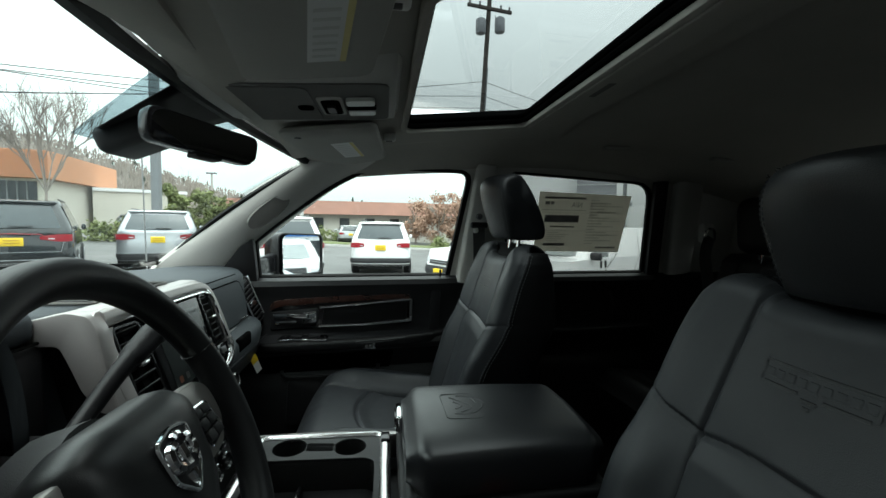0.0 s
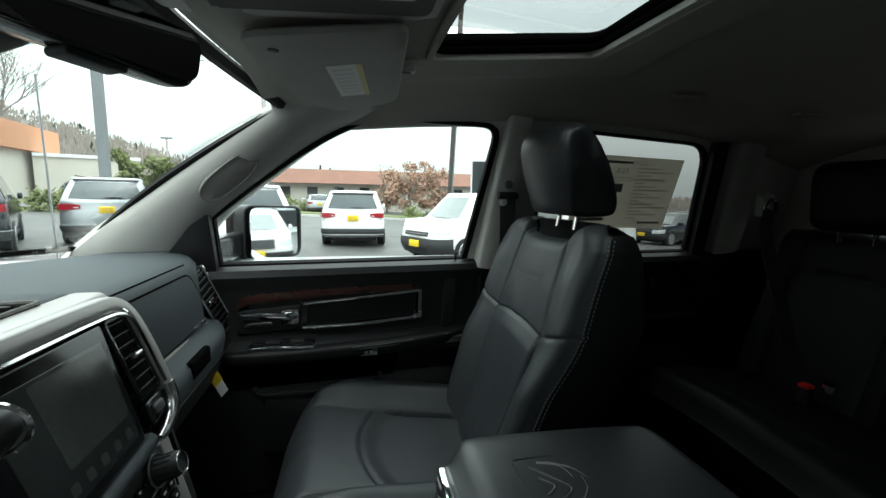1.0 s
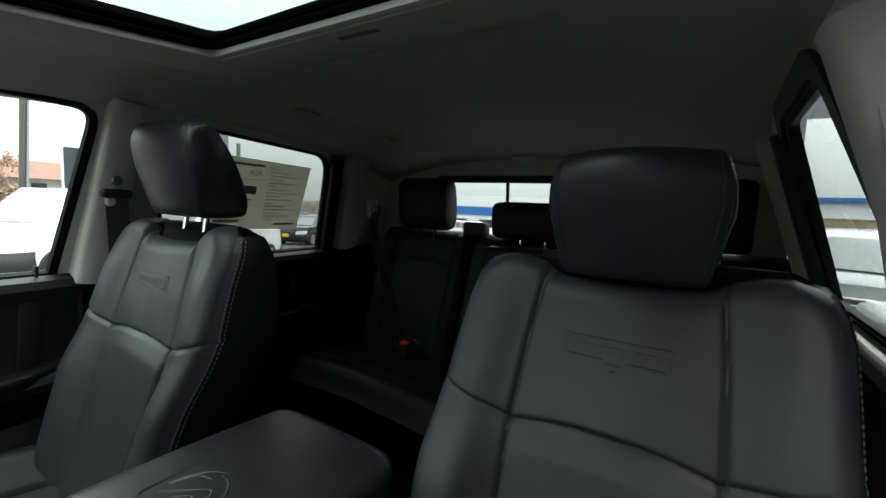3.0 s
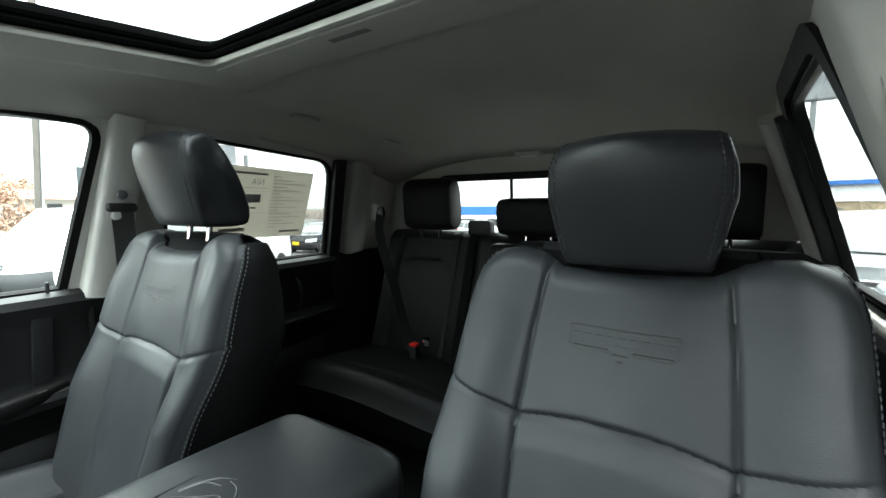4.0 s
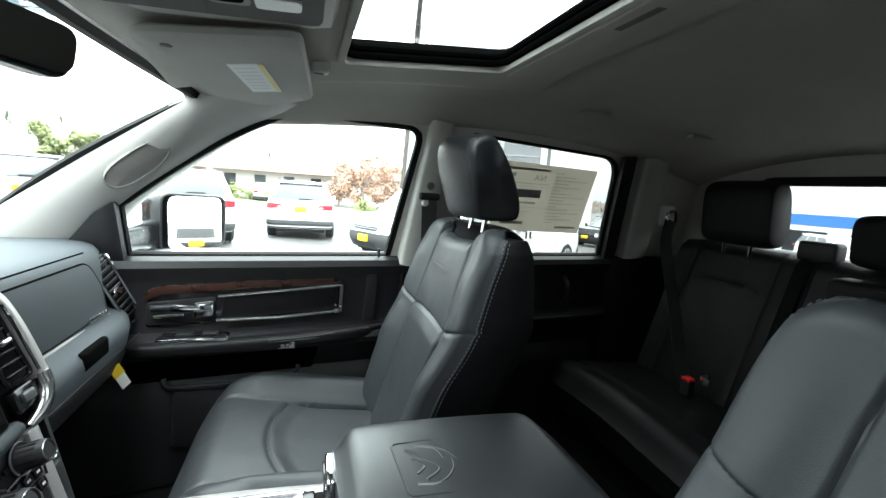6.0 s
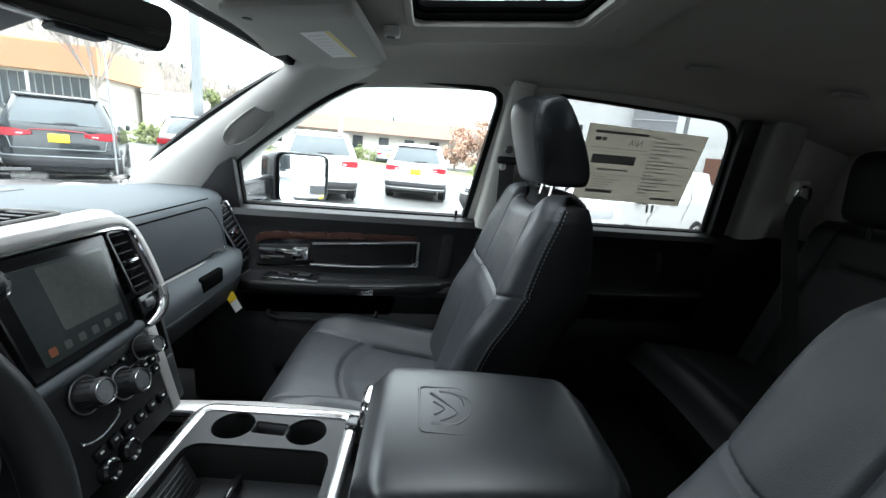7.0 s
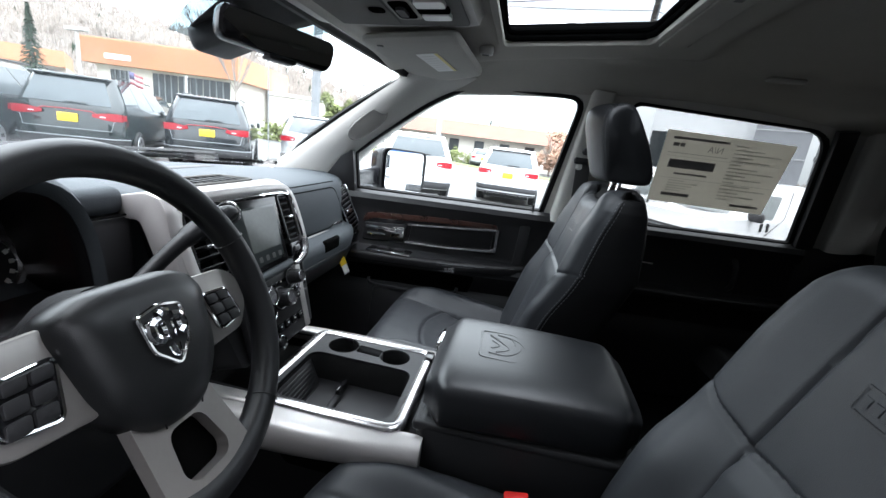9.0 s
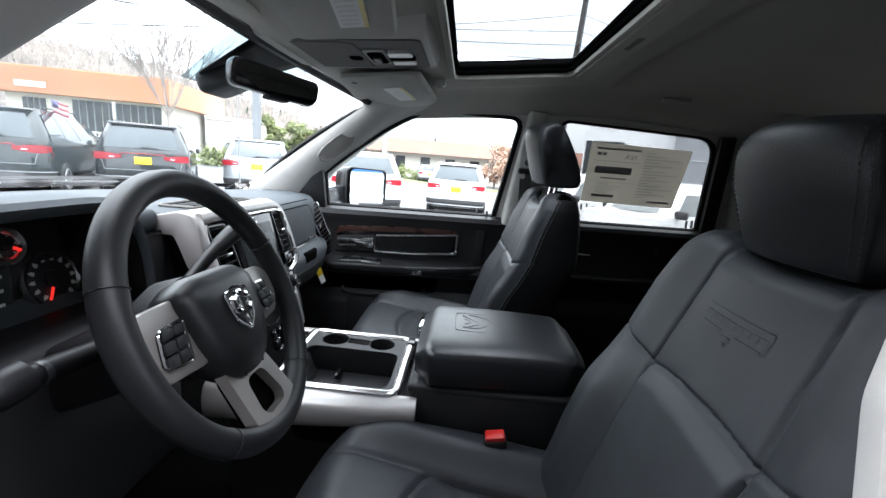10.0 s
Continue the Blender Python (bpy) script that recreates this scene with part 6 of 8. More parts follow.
        band = [tuple(Vector(lab[1]).lerp(Vector(lab[0]), 0.16)), lab[1], lab[2], tuple(Vector(lab[2]).lerp(Vector(lab[3]), 0.16))]
        part("label_band", plate_with_holes(band, [], lambda u, v, w: Vector((u, v, zz(u, v) - 0.0135 - w)), 0.0004), YELLOWPALE, lb, smooth=False)
        for i in range(7):
            t0 = 0.10 + i * 0.12
            a0, a1 = Vector(lab[0]).lerp(Vector(lab[3]), t0), Vector(lab[0]).lerp(Vector(lab[3]), t0 + 0.04)
            b0, b1 = Vector(lab[1]).lerp(Vector(lab[2]), t0), Vector(lab[1]).lerp(Vector(lab[2]), t0 + 0.04)
            part("label_line", plate_with_holes([tuple(a0.lerp(b0, 0.12)), tuple(a0.lerp(b0, 0.72)), tuple(a1.lerp(b1, 0.72)), tuple(a1.lerp(b1, 0.12))], [], lambda u, v, w: Vector((u, v, zz(u, v) - 0.0135 - w)), 0.0003), FAINTINK, lb, smooth=False)
        hx, hy = (-0.520, 0.170) if s > 0 else (-0.486, -0.286)
        part("pivot", lathe([(0.0, -0.016), (0.008, -0.016), (0.011, -0.010), (0.011, 0.01)], Matrix.Translation((hx, hy, 1.8545)), 16), BLACK, vis)
        clip = thing("visor_clip", "small white plastic visor clip under the headliner", "clip", group="visor clips")
        ky = 0.400 * s
        part("clip_body", boxed((-0.318, ky - 0.014, roof_z(-0.3, ky) - 0.020), (-0.282, ky + 0.016, roof_z(-0.3, ky) + 0.004), 0.006, 3), WHITE_PLASTIC, clip)
        part("clip_slot", boxed((-0.312, ky - 0.006, roof_z(-0.3, ky) - 0.0215), (-0.292, ky + 0.008, roof_z(-0.3, ky) - 0.018), 0.002, 2), INK, clip)
    # rear-view mirror and the sensor housing behind it
    mir = thing("rear_view_mirror", "black rear-view mirror on a stalk below the windshield header", "mirror")
    mm = pose(-0.650, -0.036, 1.793, 0, 0, -24) @ pose(0, 0, 0, -2, -4, 0)
    shell = round_poly([(-0.122, -0.028), (0.118, -0.034), (0.124, 0.028), (-0.118, 0.032)], 0.022, 5)
    rows = [[(x, y * k, z * k) for y, z in shell] for x, k in ((-0.040, 0.55), (-0.030, 0.82), (-0.012, 0.97), (0.004, 1.0), (0.010, 0.985), (0.012, 0.94))]
    bm = loft(rows)
    bmesh.ops.transform(bm, matrix=mm, verts=bm.verts)
    part("mirror_shell", bm, GLOSSBLACK, mir)
    gl = loft([[(x, y * 0.93, z * 0.86) for y, z in shell] for x in (0.0110, 0.0130)])
    bmesh.ops.transform(gl, matrix=mm @ pose(0.006, 0, 0, 0, 8.0, -4), verts=gl.verts)
    part("mirror_glass", gl, MIRRORDIM, mir, "dimmed mirror glass")
    part("mirror_stalk", sweep([(-0.665, -0.02, 1.80), (-0.70, -0.01, 1.815), (-0.76, -0.01, 1.815)], circle(0.014, 10)), BLACK, mir)
    part("sensor_pod", boxed((-0.055, -0.055, -0.026), (0.045, 0.055, 0.026), 0.018, 4, pose(-0.775, -0.008, 1.797, 0, -22, 0)), BLACK, mir, "black sensor housing")
    part("mirror_chin", boxed((-0.022, -0.02, -0.037), (0.006, 0.04, -0.028), 0.004, 3, mm), BLACK, mir)


def small_things():
    # price sheet behind the rear passenger window: seen from its back
    sheet = thing("window_sheet", "large printed white price sheet stuck on rear window glass", "window sticker")

    def on(u, v, w):
        return Vector((u, side_y(u, v) + 0.0155 - w, v))
    corners = [(0.325, 1.528), (0.742, 1.522), (0.752, 1.772), (0.318, 1.779)]
    part("paper", plate_with_holes(corners, [], lambda u, v, w: on(u, v, w), 0.0012), PAPER, sheet, smooth=False)

    def bar(name, x0, x1, z0, z1, mat):
        part(name, plate_with_holes([(x0, z0), (x1, z0), (x1, z1), (x0, z1)], [], lambda u, v, w: on(u, v, 0.0022 + w), 0.0004), mat, sheet, smooth=False)
    bar("header_bar", 0.345, 0.535, 1.752, 1.760, INKSOFT)
    bar("block_bar", 0.355, 0.515, 1.654, 1.684, INKSOFT)
    bar("mid_bar", 0.385, 0.500, 1.632, 1.638, INKSOFT)
    bar("foot_bar", 0.365, 0.465, 1.552, 1.564, INKSOFT)
    bar("foot_bar", 0.62, 0.72, 1.540, 1.548, INKSOFT)
    for i, (x0, x1) in enumerate(((0.35, 0.37), (0.375, 0.39))):
        bar("figure_bar", x0, x1, 1.718 if i > 1 else 1.728, 1.740, INKSOFT)
    # price field: three printed characters, read the right way round from outside
    curve = bpy.data.curves.new("price_field", "FONT")
    curve.body, curve.size, curve.extrude, curve.align_x = "N/A", 0.030, 0.0002, "CENTER"
    writer = bpy.data.objects.new("price_field", curve)
    scene.collection.objects.link(writer)
    me = bpy.data.meshes.new_from_object(writer)
    bpy.data.objects.remove(writer)
    bm = bmesh.new()
    bm.from_mesh(me)
    for v in bm.verts:
        v.co = on(0.497 - v.co.x, 1.718 + v.co.y, 0.0026 + v.co.z)
    part("price_field", bm, INKSOFT, sheet, smooth=False)
    bar("rule", 0.340, 0.545, 1.705, 1.7065, INKSOFT)
    bar("rule", 0.340, 0.730, 1.694, 1.6952, PALEINK)
    bar("rule", 0.335, 0.735, 1.617, 1.6185, PALEINK)
    for i in range(16):
        x1 = 0.60 + 0.12 * ((i * 7) % 5) / 4
        bar("text_line", 0.560, x1, 1.748 - i * 0.0125, 1.7515 - i * 0.0125, PALEINK)
        if i < 5:
            bar("text_line", 0.375, 0.43 + 0.05 * ((i * 3) % 4) / 3, 1.608 - i * 0.009, 1.6105 - i * 0.009, PALEINK)
    # yellow and white tag hanging under the dashboard
    tag = thing("paper_tag", "yellow and white paper tag hanging under the glovebox", "tag")
    m = pose(-0.752, 0.605, 1.158, 6, -28, 55)
    part("white_card", boxed((-0.012, -0.001, -0.048), (0.012, 0.001, 0.0), 0.0006, 1, m), PAPERW, tag)
    part("yellow_card", boxed((-0.013, -0.0015, -0.006), (0.013, 0.0015, 0.026), 0.0006, 1, m), YELLOW, tag, "yellow card end")
    part("tag_string", tube([m @ Vector((0, 0, 0.022)), Vector((-0.765, 0.60, 1.20))], 0.0012, 5), PAPERW, tag)
    # outside towing mirror on the passenger door
    mir = thing("side_mirror", "large upright door mirror with black shell and chrome-edged glass", "mirror")
    mm = pose(-0.735, 1.185, 1.482, 0, 0, -40)
    shell = round_poly([(-0.130, -0.092), (0.125, -0.095), (0.130, 0.095), (-0.125, 0.105)], 0.035, 5)
    rows = [[(x, y * k, z * k) for y, z in shell] for x, k in ((-0.11, 0.5), (-0.08, 0.86), (-0.02, 1.0), (0.03, 1.03), (0.04, 1.0), (0.036, 0.95))]
    bm = loft(rows)
    bmesh.ops.transform(bm, matrix=mm, verts=bm.verts)
    part("mirror_shell", bm, GLOSSBLACK, mir)
    gl = loft([[(x, y * 0.93, z * 0.93) for y, z in shell] for x in (0.036, 0.041)])
    bmesh.ops.transform(gl, matrix=mm @ pose(0.008, 0, 0, 0, -0.8, 6), verts=gl.verts)
    part("mirror_glass", gl, MIRROR, mir, "mirror glass")
    part("mirror_arm", sweep([(-0.84, 0.86, 1.45), (-0.83, 1.00, 1.45), (-0.80, 1.14, 1.46)], round_poly([(-0.03, -0.045), (0.03, -0.045), (0.025, 0.04), (-0.025, 0.04)], 0.015, 3)), GLOSSBLACK, mir)
    part("mirror_rim", tube([mm @ Vector((0.040, y * 0.985, z * 0.985)) for y, z in shell], 0.005, 6, True, up=(1, 0, 0)), BLACK, mir)


def truck_hood():
    """Crowned hood with a raised middle and rounded fender edges, falling to the nose."""
    rows = []
    for k in range(25):
        t = k / 24
        x = lerp(-1.56, -3.02, t)
        half = lerp(0.86, 0.78, t ** 2)
        fall = 0.07 * t + 0.10 * smoothstep(0.86, 1.0, t) ** 2
        row = [(x, -half, 0.95)]
        for i in range(41):
            u = i / 20 - 1
            edge = 0.11 * abs(u) ** 7
            middle = 0.022 * smoothstep(0.50, 0.40, abs(u)) - 0.006 * math.exp(-((abs(u) - 0.74) / 0.012) ** 2)
            row.append((x, half * u, 1.375 - fall - edge - 0.02 * u * u + middle))
        row.append((x, half, 0.95))
        rows.append(row)
    tagged(part("truck_hood", loft(rows), HOOD_PAINT), "grey truck hood below the windshield", "hood", kind="structure")


# ---- outside: the car lot ----
EYE_AT = Vector((-0.3, -0.7, 0))


def ground_z(x, y):
    """The lot falls slightly to the rear of the truck and levels out far away."""
    k = min(1.0, 70 / max(1e-6, math.hypot(x, y)))
    return (-0.035 * x - 0.008 * y) * k


def bearing(az, d):
    """A spot on the ground seen from the truck at a bearing (degrees) and distance."""
    x, y = EYE_AT.x + d * math.cos(radians(az)), EYE_AT.y + d * math.sin(radians(az))
    return Vector((x, y, ground_z(x, y)))


def paint(name, color, rough=0.25, metal=0.0):
    return material(name, color, rough, metal, spread=0.05, scale=1.5, coat=0.6, rough_spread=0.06)


WHITE_PAINT = paint("white_car_paint", (0.80, 0.80, 0.80))
GREY_PAINT = paint("dark_grey_car_paint", (0.014, 0.017, 0.019), 0.16, 0.0)
GREEN_PAINT = paint("dark_green_car_paint", (0.008, 0.013, 0.013), 0.15, 0.0)
SILVER_PAINT = paint("silver_car_paint", (0.42, 0.44, 0.46), 0.3, 0.6)
HOOD_PAINT = paint("mid_grey_car_paint", (0.075, 0.080, 0.085), 0.3, 0.3)
CARGLASS = material("dark_car_glass", (0.050, 0.062, 0.068), 0.06, spread=0.2, scale=1.0)
TAIL = material("red_tail_lamp", (0.28, 0.008, 0.016), 0.2, spread=0.1)
TYRE = material("black_tyre", (0.015, 0.015, 0.015), 0.8, spread=0.2, scale=10)
ALLOY = material("grey_alloy", (0.45, 0.45, 0.46), 0.35, metal=0.8, spread=0.05)
# pale base stands for reflected sky on windshields and van door glass
SKY_GLASS = material("glass_with_painted_sky", (0.17, 0.19, 0.19), 0.06, spread=0.35, scale=0.8)
HEADLAMP = material("clear_headlamp", (0.55, 0.57, 0.60), 0.12, spread=0.2, scale=12)
# dark surface of the added wall that blocks light by the driver door
LIGHT_BLOCK_DARK = material("light_blocking_dark_render", (0.022, 0.022, 0.022), 0.9, spread=0.2, scale=1.5, bump=0.4, bump_scale=60)
DARKPLASTIC = material("dark_bumper_plastic", (0.03, 0.03, 0.032), 0.6, spread=0.2, scale=5)


def vehicle(name, label, spot, heading, coat_mat, length=4.85, width=1.92, height=1.76, hood=1.08, nose=1.15, screen=0.95, tail_rake=0.30, belt=1.10, style="suv", light_bar=False, group="parked cars"):
    """A parked car built from plan outlines at rising heights: local x forward, y left."""
    car = thing(name, label, "van" if style == "van" else "car", (0, 0, 0), group)
    m = Matrix.Translation(spot) @ Matrix.Rotation(radians(heading), 4, "Z")
    hl, hw = length / 2, width / 2

    def plan(z):
        """Front x, rear x and half width at a height."""
        if z <= hood:
            f = hl - 0.10 * smoothstep(0.55, 0.25, z) - 0.10 * smoothstep(0.6, hood, z)
        else:
            f = hl - nose - screen * (z - hood) / (height - hood)
        r = -hl + 0.06 * smoothstep(0.5, 0.25, z) + (tail_rake * ((z - belt) / (height - belt)) ** 1.3 if z > belt else 0.0) + 0.05 * smoothstep(0.7, belt, z)
        w = hw - 0.06 * smoothstep(0.5, 0.22, z) - 0.02 * smoothstep(0.75, belt, z) - (0.24 * ((z - belt) / (height - belt)) ** 1.15 if z > belt else 0.0)
        return f, r, w

    def ring(z, grow=0.0):
        f, r, w = plan(z)
        cf = 0.42 if z <= hood else 0.22
        pts = round_poly([(f + grow, -w - grow), (f + grow, w + grow), (r - grow, w + grow), (r - grow, -w - grow)], [cf, cf, 0.32, 0.32], 6)
        return [Vector((x - (0.10 * (abs(y) / hw) ** 2 if x > 0 else -0.07 * (abs(y) / hw) ** 2), y, z)) for x, y in pts]
    levels = [0.33, 0.37, 0.45, 0.6, 0.75, 0.9, hood - 0.06, hood, hood + 0.03, belt + 0.06, lerp(belt, height, 0.35), lerp(belt, height, 0.6), height - 0.12, height - 0.05, height - 0.015]
    rows = [ring(z) for z in sorted(set(levels))]
    cap = ring(height - 0.012)
    cx = sum(p.x for p in cap) / len(cap)
    rows += [[Vector((lerp(cx, p.x, k), p.y * k, height - 0.012 + 0.03 * (1 - k * k))) for p in cap] for k in (0.9, 0.5, 0.02)]
    bm = loft(rows)
    bmesh.ops.transform(bm, matrix=m, verts=bm.verts)
    part("body", bm, coat_mat, car)

    def put(nm, bm, mat, lab="", under=None):
        bmesh.ops.transform(bm, matrix=m, verts=bm.verts)
        return part(nm, bm, mat, under or car, lab)
    roof_in = height - 0.11

    def patch(fn, u0, u1, z0, z1, n=6):
        return loft([[fn(lerp(u0, u1, i / n), lerp(z0, z1, k / 4)) for i in range(n + 1)] for k in range(5)], False)

    def side(s):
        return lambda x, z: Vector((lerp(plan(z)[1], plan(z)[0], x), s * (plan(z)[2] + 0.006), z))

    def back(u, z):
        f, r, w = plan(z)
        return Vector((r - 0.008 + 0.07 * (abs(u) * (w - 0.10) / hw) ** 2, u * (w - 0.12), z))

    def fore(u, z):
        f, r, w = plan(z)
        return Vector((f + 0.008 - 0.10 * (abs(u) * w / hw) ** 2, u * (w - 0.10), z))

    def band(front, z0, z1, grow, skip=0):
        """A strip round the nose or the tail that follows the body's outline."""
        rows = []
        for k in range(5):
            z = lerp(z0, z1, k / 4)
            pts = ring(z, grow - (0.012 if k in (0, 4) else 0.0))
            half = len(pts) // 2
            pts = pts[:half] if front else pts[half:]
            rows.append(pts[skip:len(pts) - skip] if skip else pts)
        return loft(rows, False)

    def corner(front, s, z0, z1, u0, u1, grow, slope=0.0):
        """A lamp lens wrapped round one corner, between two stations of its arc."""
        rows = []
        for k in range(5):
            row = []
            for i in range(9):
                q = lerp(u0, u1, i / 8)
                z = lerp(z0, z1, k / 4) + slope * i / 8 * (1 - 0.5 * k / 4)
                pts = ring(z, grow - (0.008 if k in (0, 4) or i in (0, 8) else 0.0))
                quarter = len(pts) // 4
                arc = pts[:quarter] if front else pts[3 * quarter:]
                if s > 0:
                    arc = [Vector((p.x, -p.y, p.z)) for p in arc]
                f = q * (quarter - 1)
                a = min(quarter - 2, max(0, int(f)))
                row.append(arc[a].lerp(arc[a + 1], f - a))
            rows.append(row)
        return loft(rows, False)
    if style != "van":
        put("rear_glass", patch(back, -0.93, 0.93, belt + 0.10, roof_in - 0.015), CARGLASS, "dark tinted rear glass")
        put("roof_spoiler", boxed((plan(height)[1] - 0.10, -hw + 0.28, height - 0.075), (plan(height)[1] + 0.12, hw - 0.28, height - 0.03), 0.02, 3), coat_mat)
        put("rear_wiper", boxed((plan(belt + 0.1)[1] - 0.03, -0.32, belt + 0.12), (plan(belt + 0.1)[1] - 0.005, 0.05, belt + 0.145), 0.008, 2, pose(0, 0, 0)), DARKPLASTIC)
    put("windshield", patch(fore, -0.94, 0.94, hood + 0.07, roof_in), SKY_GLASS, "windshield with the pale sky's reflection painted in")
    for s in (1, -1):
        if style == "van":
            put("door_glass", patch(side(s), 0.75, 0.92, belt + 0.05, roof_in - 0.12), SKY_GLASS)
            put("door_seam", tube([side(s)(0.66, z) for z in (0.35, 0.8, 1.2, height - 0.1)], 0.008, 5, up=(1, 0, 0)), DARKPLASTIC)
            put("door_seam", tube([side(s)(0.36, z) for z in (0.35, 0.8, 1.2, height - 0.1)], 0.008, 5, up=(1, 0, 0)), DARKPLASTIC)
            for q in (0.635, 0.675):
                put("door_handle", boxed((lerp(-hl, hl, q) - 0.025, s * (hw - 0.005) - 0.02, 0.93), (lerp(-hl, hl, q) + 0.025, s * (hw - 0.005) + 0.02, 1.09), 0.012, 2), DARKPLASTIC)
        else:
            put("front_door_glass", patch(side(s), 0.62, 0.90, belt + 0.06, roof_in), CARGLASS)
            put("rear_door_glass", patch(side(s), 0.34, 0.60, belt + 0.06, roof_in), CARGLASS)
            put("quarter_glass", patch(side(s), 0.09, 0.32, belt + 0.07, roof_in), CARGLASS)
            put("roof_rail", tube([Vector((x, s * (plan(height - 0.02)[2] - 0.05), height + 0.035)) for x in (-1.5, -0.7, 0.2, 0.6)], 0.018, 6), DARKPLASTIC)
        put("door_mirror", boxed((hl - nose - 0.45, s * (hw + 0.02) - 0.09, belt + 0.0), (hl - nose - 0.30, s * (hw + 0.10) + 0.09, belt + 0.17), 0.05, 3), coat_mat if style != "van" else DARKPLASTIC)
        for wx in (hl - 0.92, -hl + 0.98):
            put("wheel_arch", lathe([(0.0, 0.0), (0.385, 0.0), (0.40, -0.02), (0.39, -0.05)], Matrix.Translation((wx, s * (hw - 0.015), 0.36)) @ pose(0, 0, 0, -90 * s, 0, 0), 24), DARKPLASTIC)
            ty = put("wheel", lathe([(0.0, 0.02), (0.20, 0.02), (0.235, 0.035), (0.33, 0.03), (0.355, 0.0), (0.355, -0.2), (0.3, -0.22)], Matrix.Translation((wx, s * (hw - 0.005), 0.355)) @ pose(0, 0, 0, -90 * s, 0, 0), 26), TYRE)
            put("rim", lathe([(0.0, 0.035), (0.05, 0.038), (0.07, 0.028), (0.19, 0.032), (0.225, 0.042), (0.235, 0.03)], Matrix.Translation((wx, s * (hw - 0.005), 0.355)) @ pose(0, 0, 0, -90 * s, 0, 0), 20), ALLOY, "", ty)
            for k in range(5):
                put("rim_gap", boxed((0.085, -0.035, 0.030), (0.185, 0.035, 0.036), 0.01, 1, Matrix.Translation((wx, s * (hw - 0.005), 0.355)) @ pose(0, 0, 0, -90 * s, 0, 0) @ pose(0, 0, 0, 0, 0, 72 * k)), DARKPLASTIC, "", ty)
        # lamps
        if style != "van":
            zc = belt - 0.10
            lamp = [back(s * lerp(0.50 if light_bar else 0.62, 1.12, i / 5), zc + dz) for dz in (0.0,) for i in range(6)]
            grow = [0.35, 0.62, 0.85, 1.0, 1.0, 0.95] if light_bar else [0.6, 0.8, 0.95, 1.0, 1.0, 0.9]
            rows = [[p + Vector((-0.015, 0, h * g)) for p, g in zip(lamp, grow)] for h in (-0.085, 0.070)]
            rows2 = [[p + Vector((0.05, 0, h * g)) for p, g in zip(lamp, grow)] for h in (0.070, -0.085)]
            tl = put("tail_lamp", loft([rows[0], rows[1], rows2[0], rows2[1], rows[0]], False), TAIL, "red tail lamp")
            put("clear_lens", loft([[back(s * lerp(0.66, 0.78, i / 3), zc + dz) + Vector((-0.020, 0, 0)) for i in range(4)] for dz in (-0.030, -0.010)], False), HEADLAMP, "clear reverse lens", tl)
            put("tail_lamp_side", patch(side(s), 0.0, 0.05, zc - 0.06, zc + 0.06, 2), TAIL)
        put("headlamp", corner(True, s, hood - 0.32, hood - 0.13, 0.10, 1.0, 0.006, -0.05), HEADLAMP, "clear headlamp")
    if light_bar:
        path = [back(u, belt - 0.06 - 0.03 * abs(u)) + Vector((-0.012, 0, 0.045 if abs(u) < 0.55 else 0.0)) for u in [lerp(-0.9, 0.9, i / 18) for i in range(19)]]
        put("light_bar", tube(path, 0.011, 6), TAIL, "thin red light bar across the tailgate")
        trim = [back(u, belt - 0.20 if abs(u) > 0.93 else 0.70) + Vector((-0.012, 0, 0)) for u in (-0.98, -0.94, -0.88, -0.5, 0.0, 0.5, 0.88, 0.94, 0.98)]
        put("tailgate_trim", tube(trim, 0.007, 6), STREETMETAL, "thin silver tailgate trim")
    # bumpers, plates, dark sills
    if style == "jeep":
        put("bumper_insert", band(False, 0.42, 0.57, 0.022), DARKPLASTIC, "dark bumper insert")
        put("bumper_strip", tube([p + Vector((0, 0, 0.0)) for p in ring(0.585, 0.020)[len(ring(0.585)) // 2:]], 0.012, 6), STREETMETAL)
        put("lower_valance", band(False, 0.335, 0.385, 0.012), DARKPLASTIC, "dark lower valance")
        put("glass_edge", patch(back, -0.96, 0.96, roof_in - 0.020, roof_in + 0.035), DARKPLASTIC, "dark upper glass edge")
    elif style == "van":
        put("rear_bumper", band(False, 0.34, 0.56, 0.020), DARKPLASTIC, "dark plastic bumper")
    else:
        put("rear_bumper", band(False, 0.34, 0.52, 0.018), DARKPLASTIC, "dark plastic bumper")
        put("bumper_strip", tube(ring(0.535, 0.020)[len(ring(0.535)) // 2:], 0.014, 6), STREETMETAL)
    if style == "van":
        put("front_bumper", band(True, 0.29, 0.70, 0.024), DARKPLASTIC, "large dark plastic bumper")
        put("bumper_intake", patch(lambda u, z: fore(u, z) + Vector((0.030, 0, 0)), -0.55, 0.55, 0.34, 0.46), TYRE)
        put("grille", patch(fore, -0.60, 0.60, 0.75, 0.86), DARKPLASTIC, "narrow dark grille")
        put("grille_bar", tube([fore(u, 0.805) + Vector((0.006, 0, 0)) for u in (-0.58, -0.3, 0, 0.3, 0.58)], 0.010, 6), STREETMETAL)
    else:
        put("front_bumper", band(True, 0.30, 0.58, 0.018), DARKPLASTIC)
        put("grille", patch(fore, -0.52, 0.52, 0.68, hood - 0.14), DARKPLASTIC)
    pl = put("rear_plate", boxed((plan(belt - 0.17)[1] - 0.03, -0.17, belt - 0.27), (plan(belt - 0.17)[1] + 0.02, 0.17, belt - 0.10), 0.012, 2), YELLOW, "yellow dealer plate card")
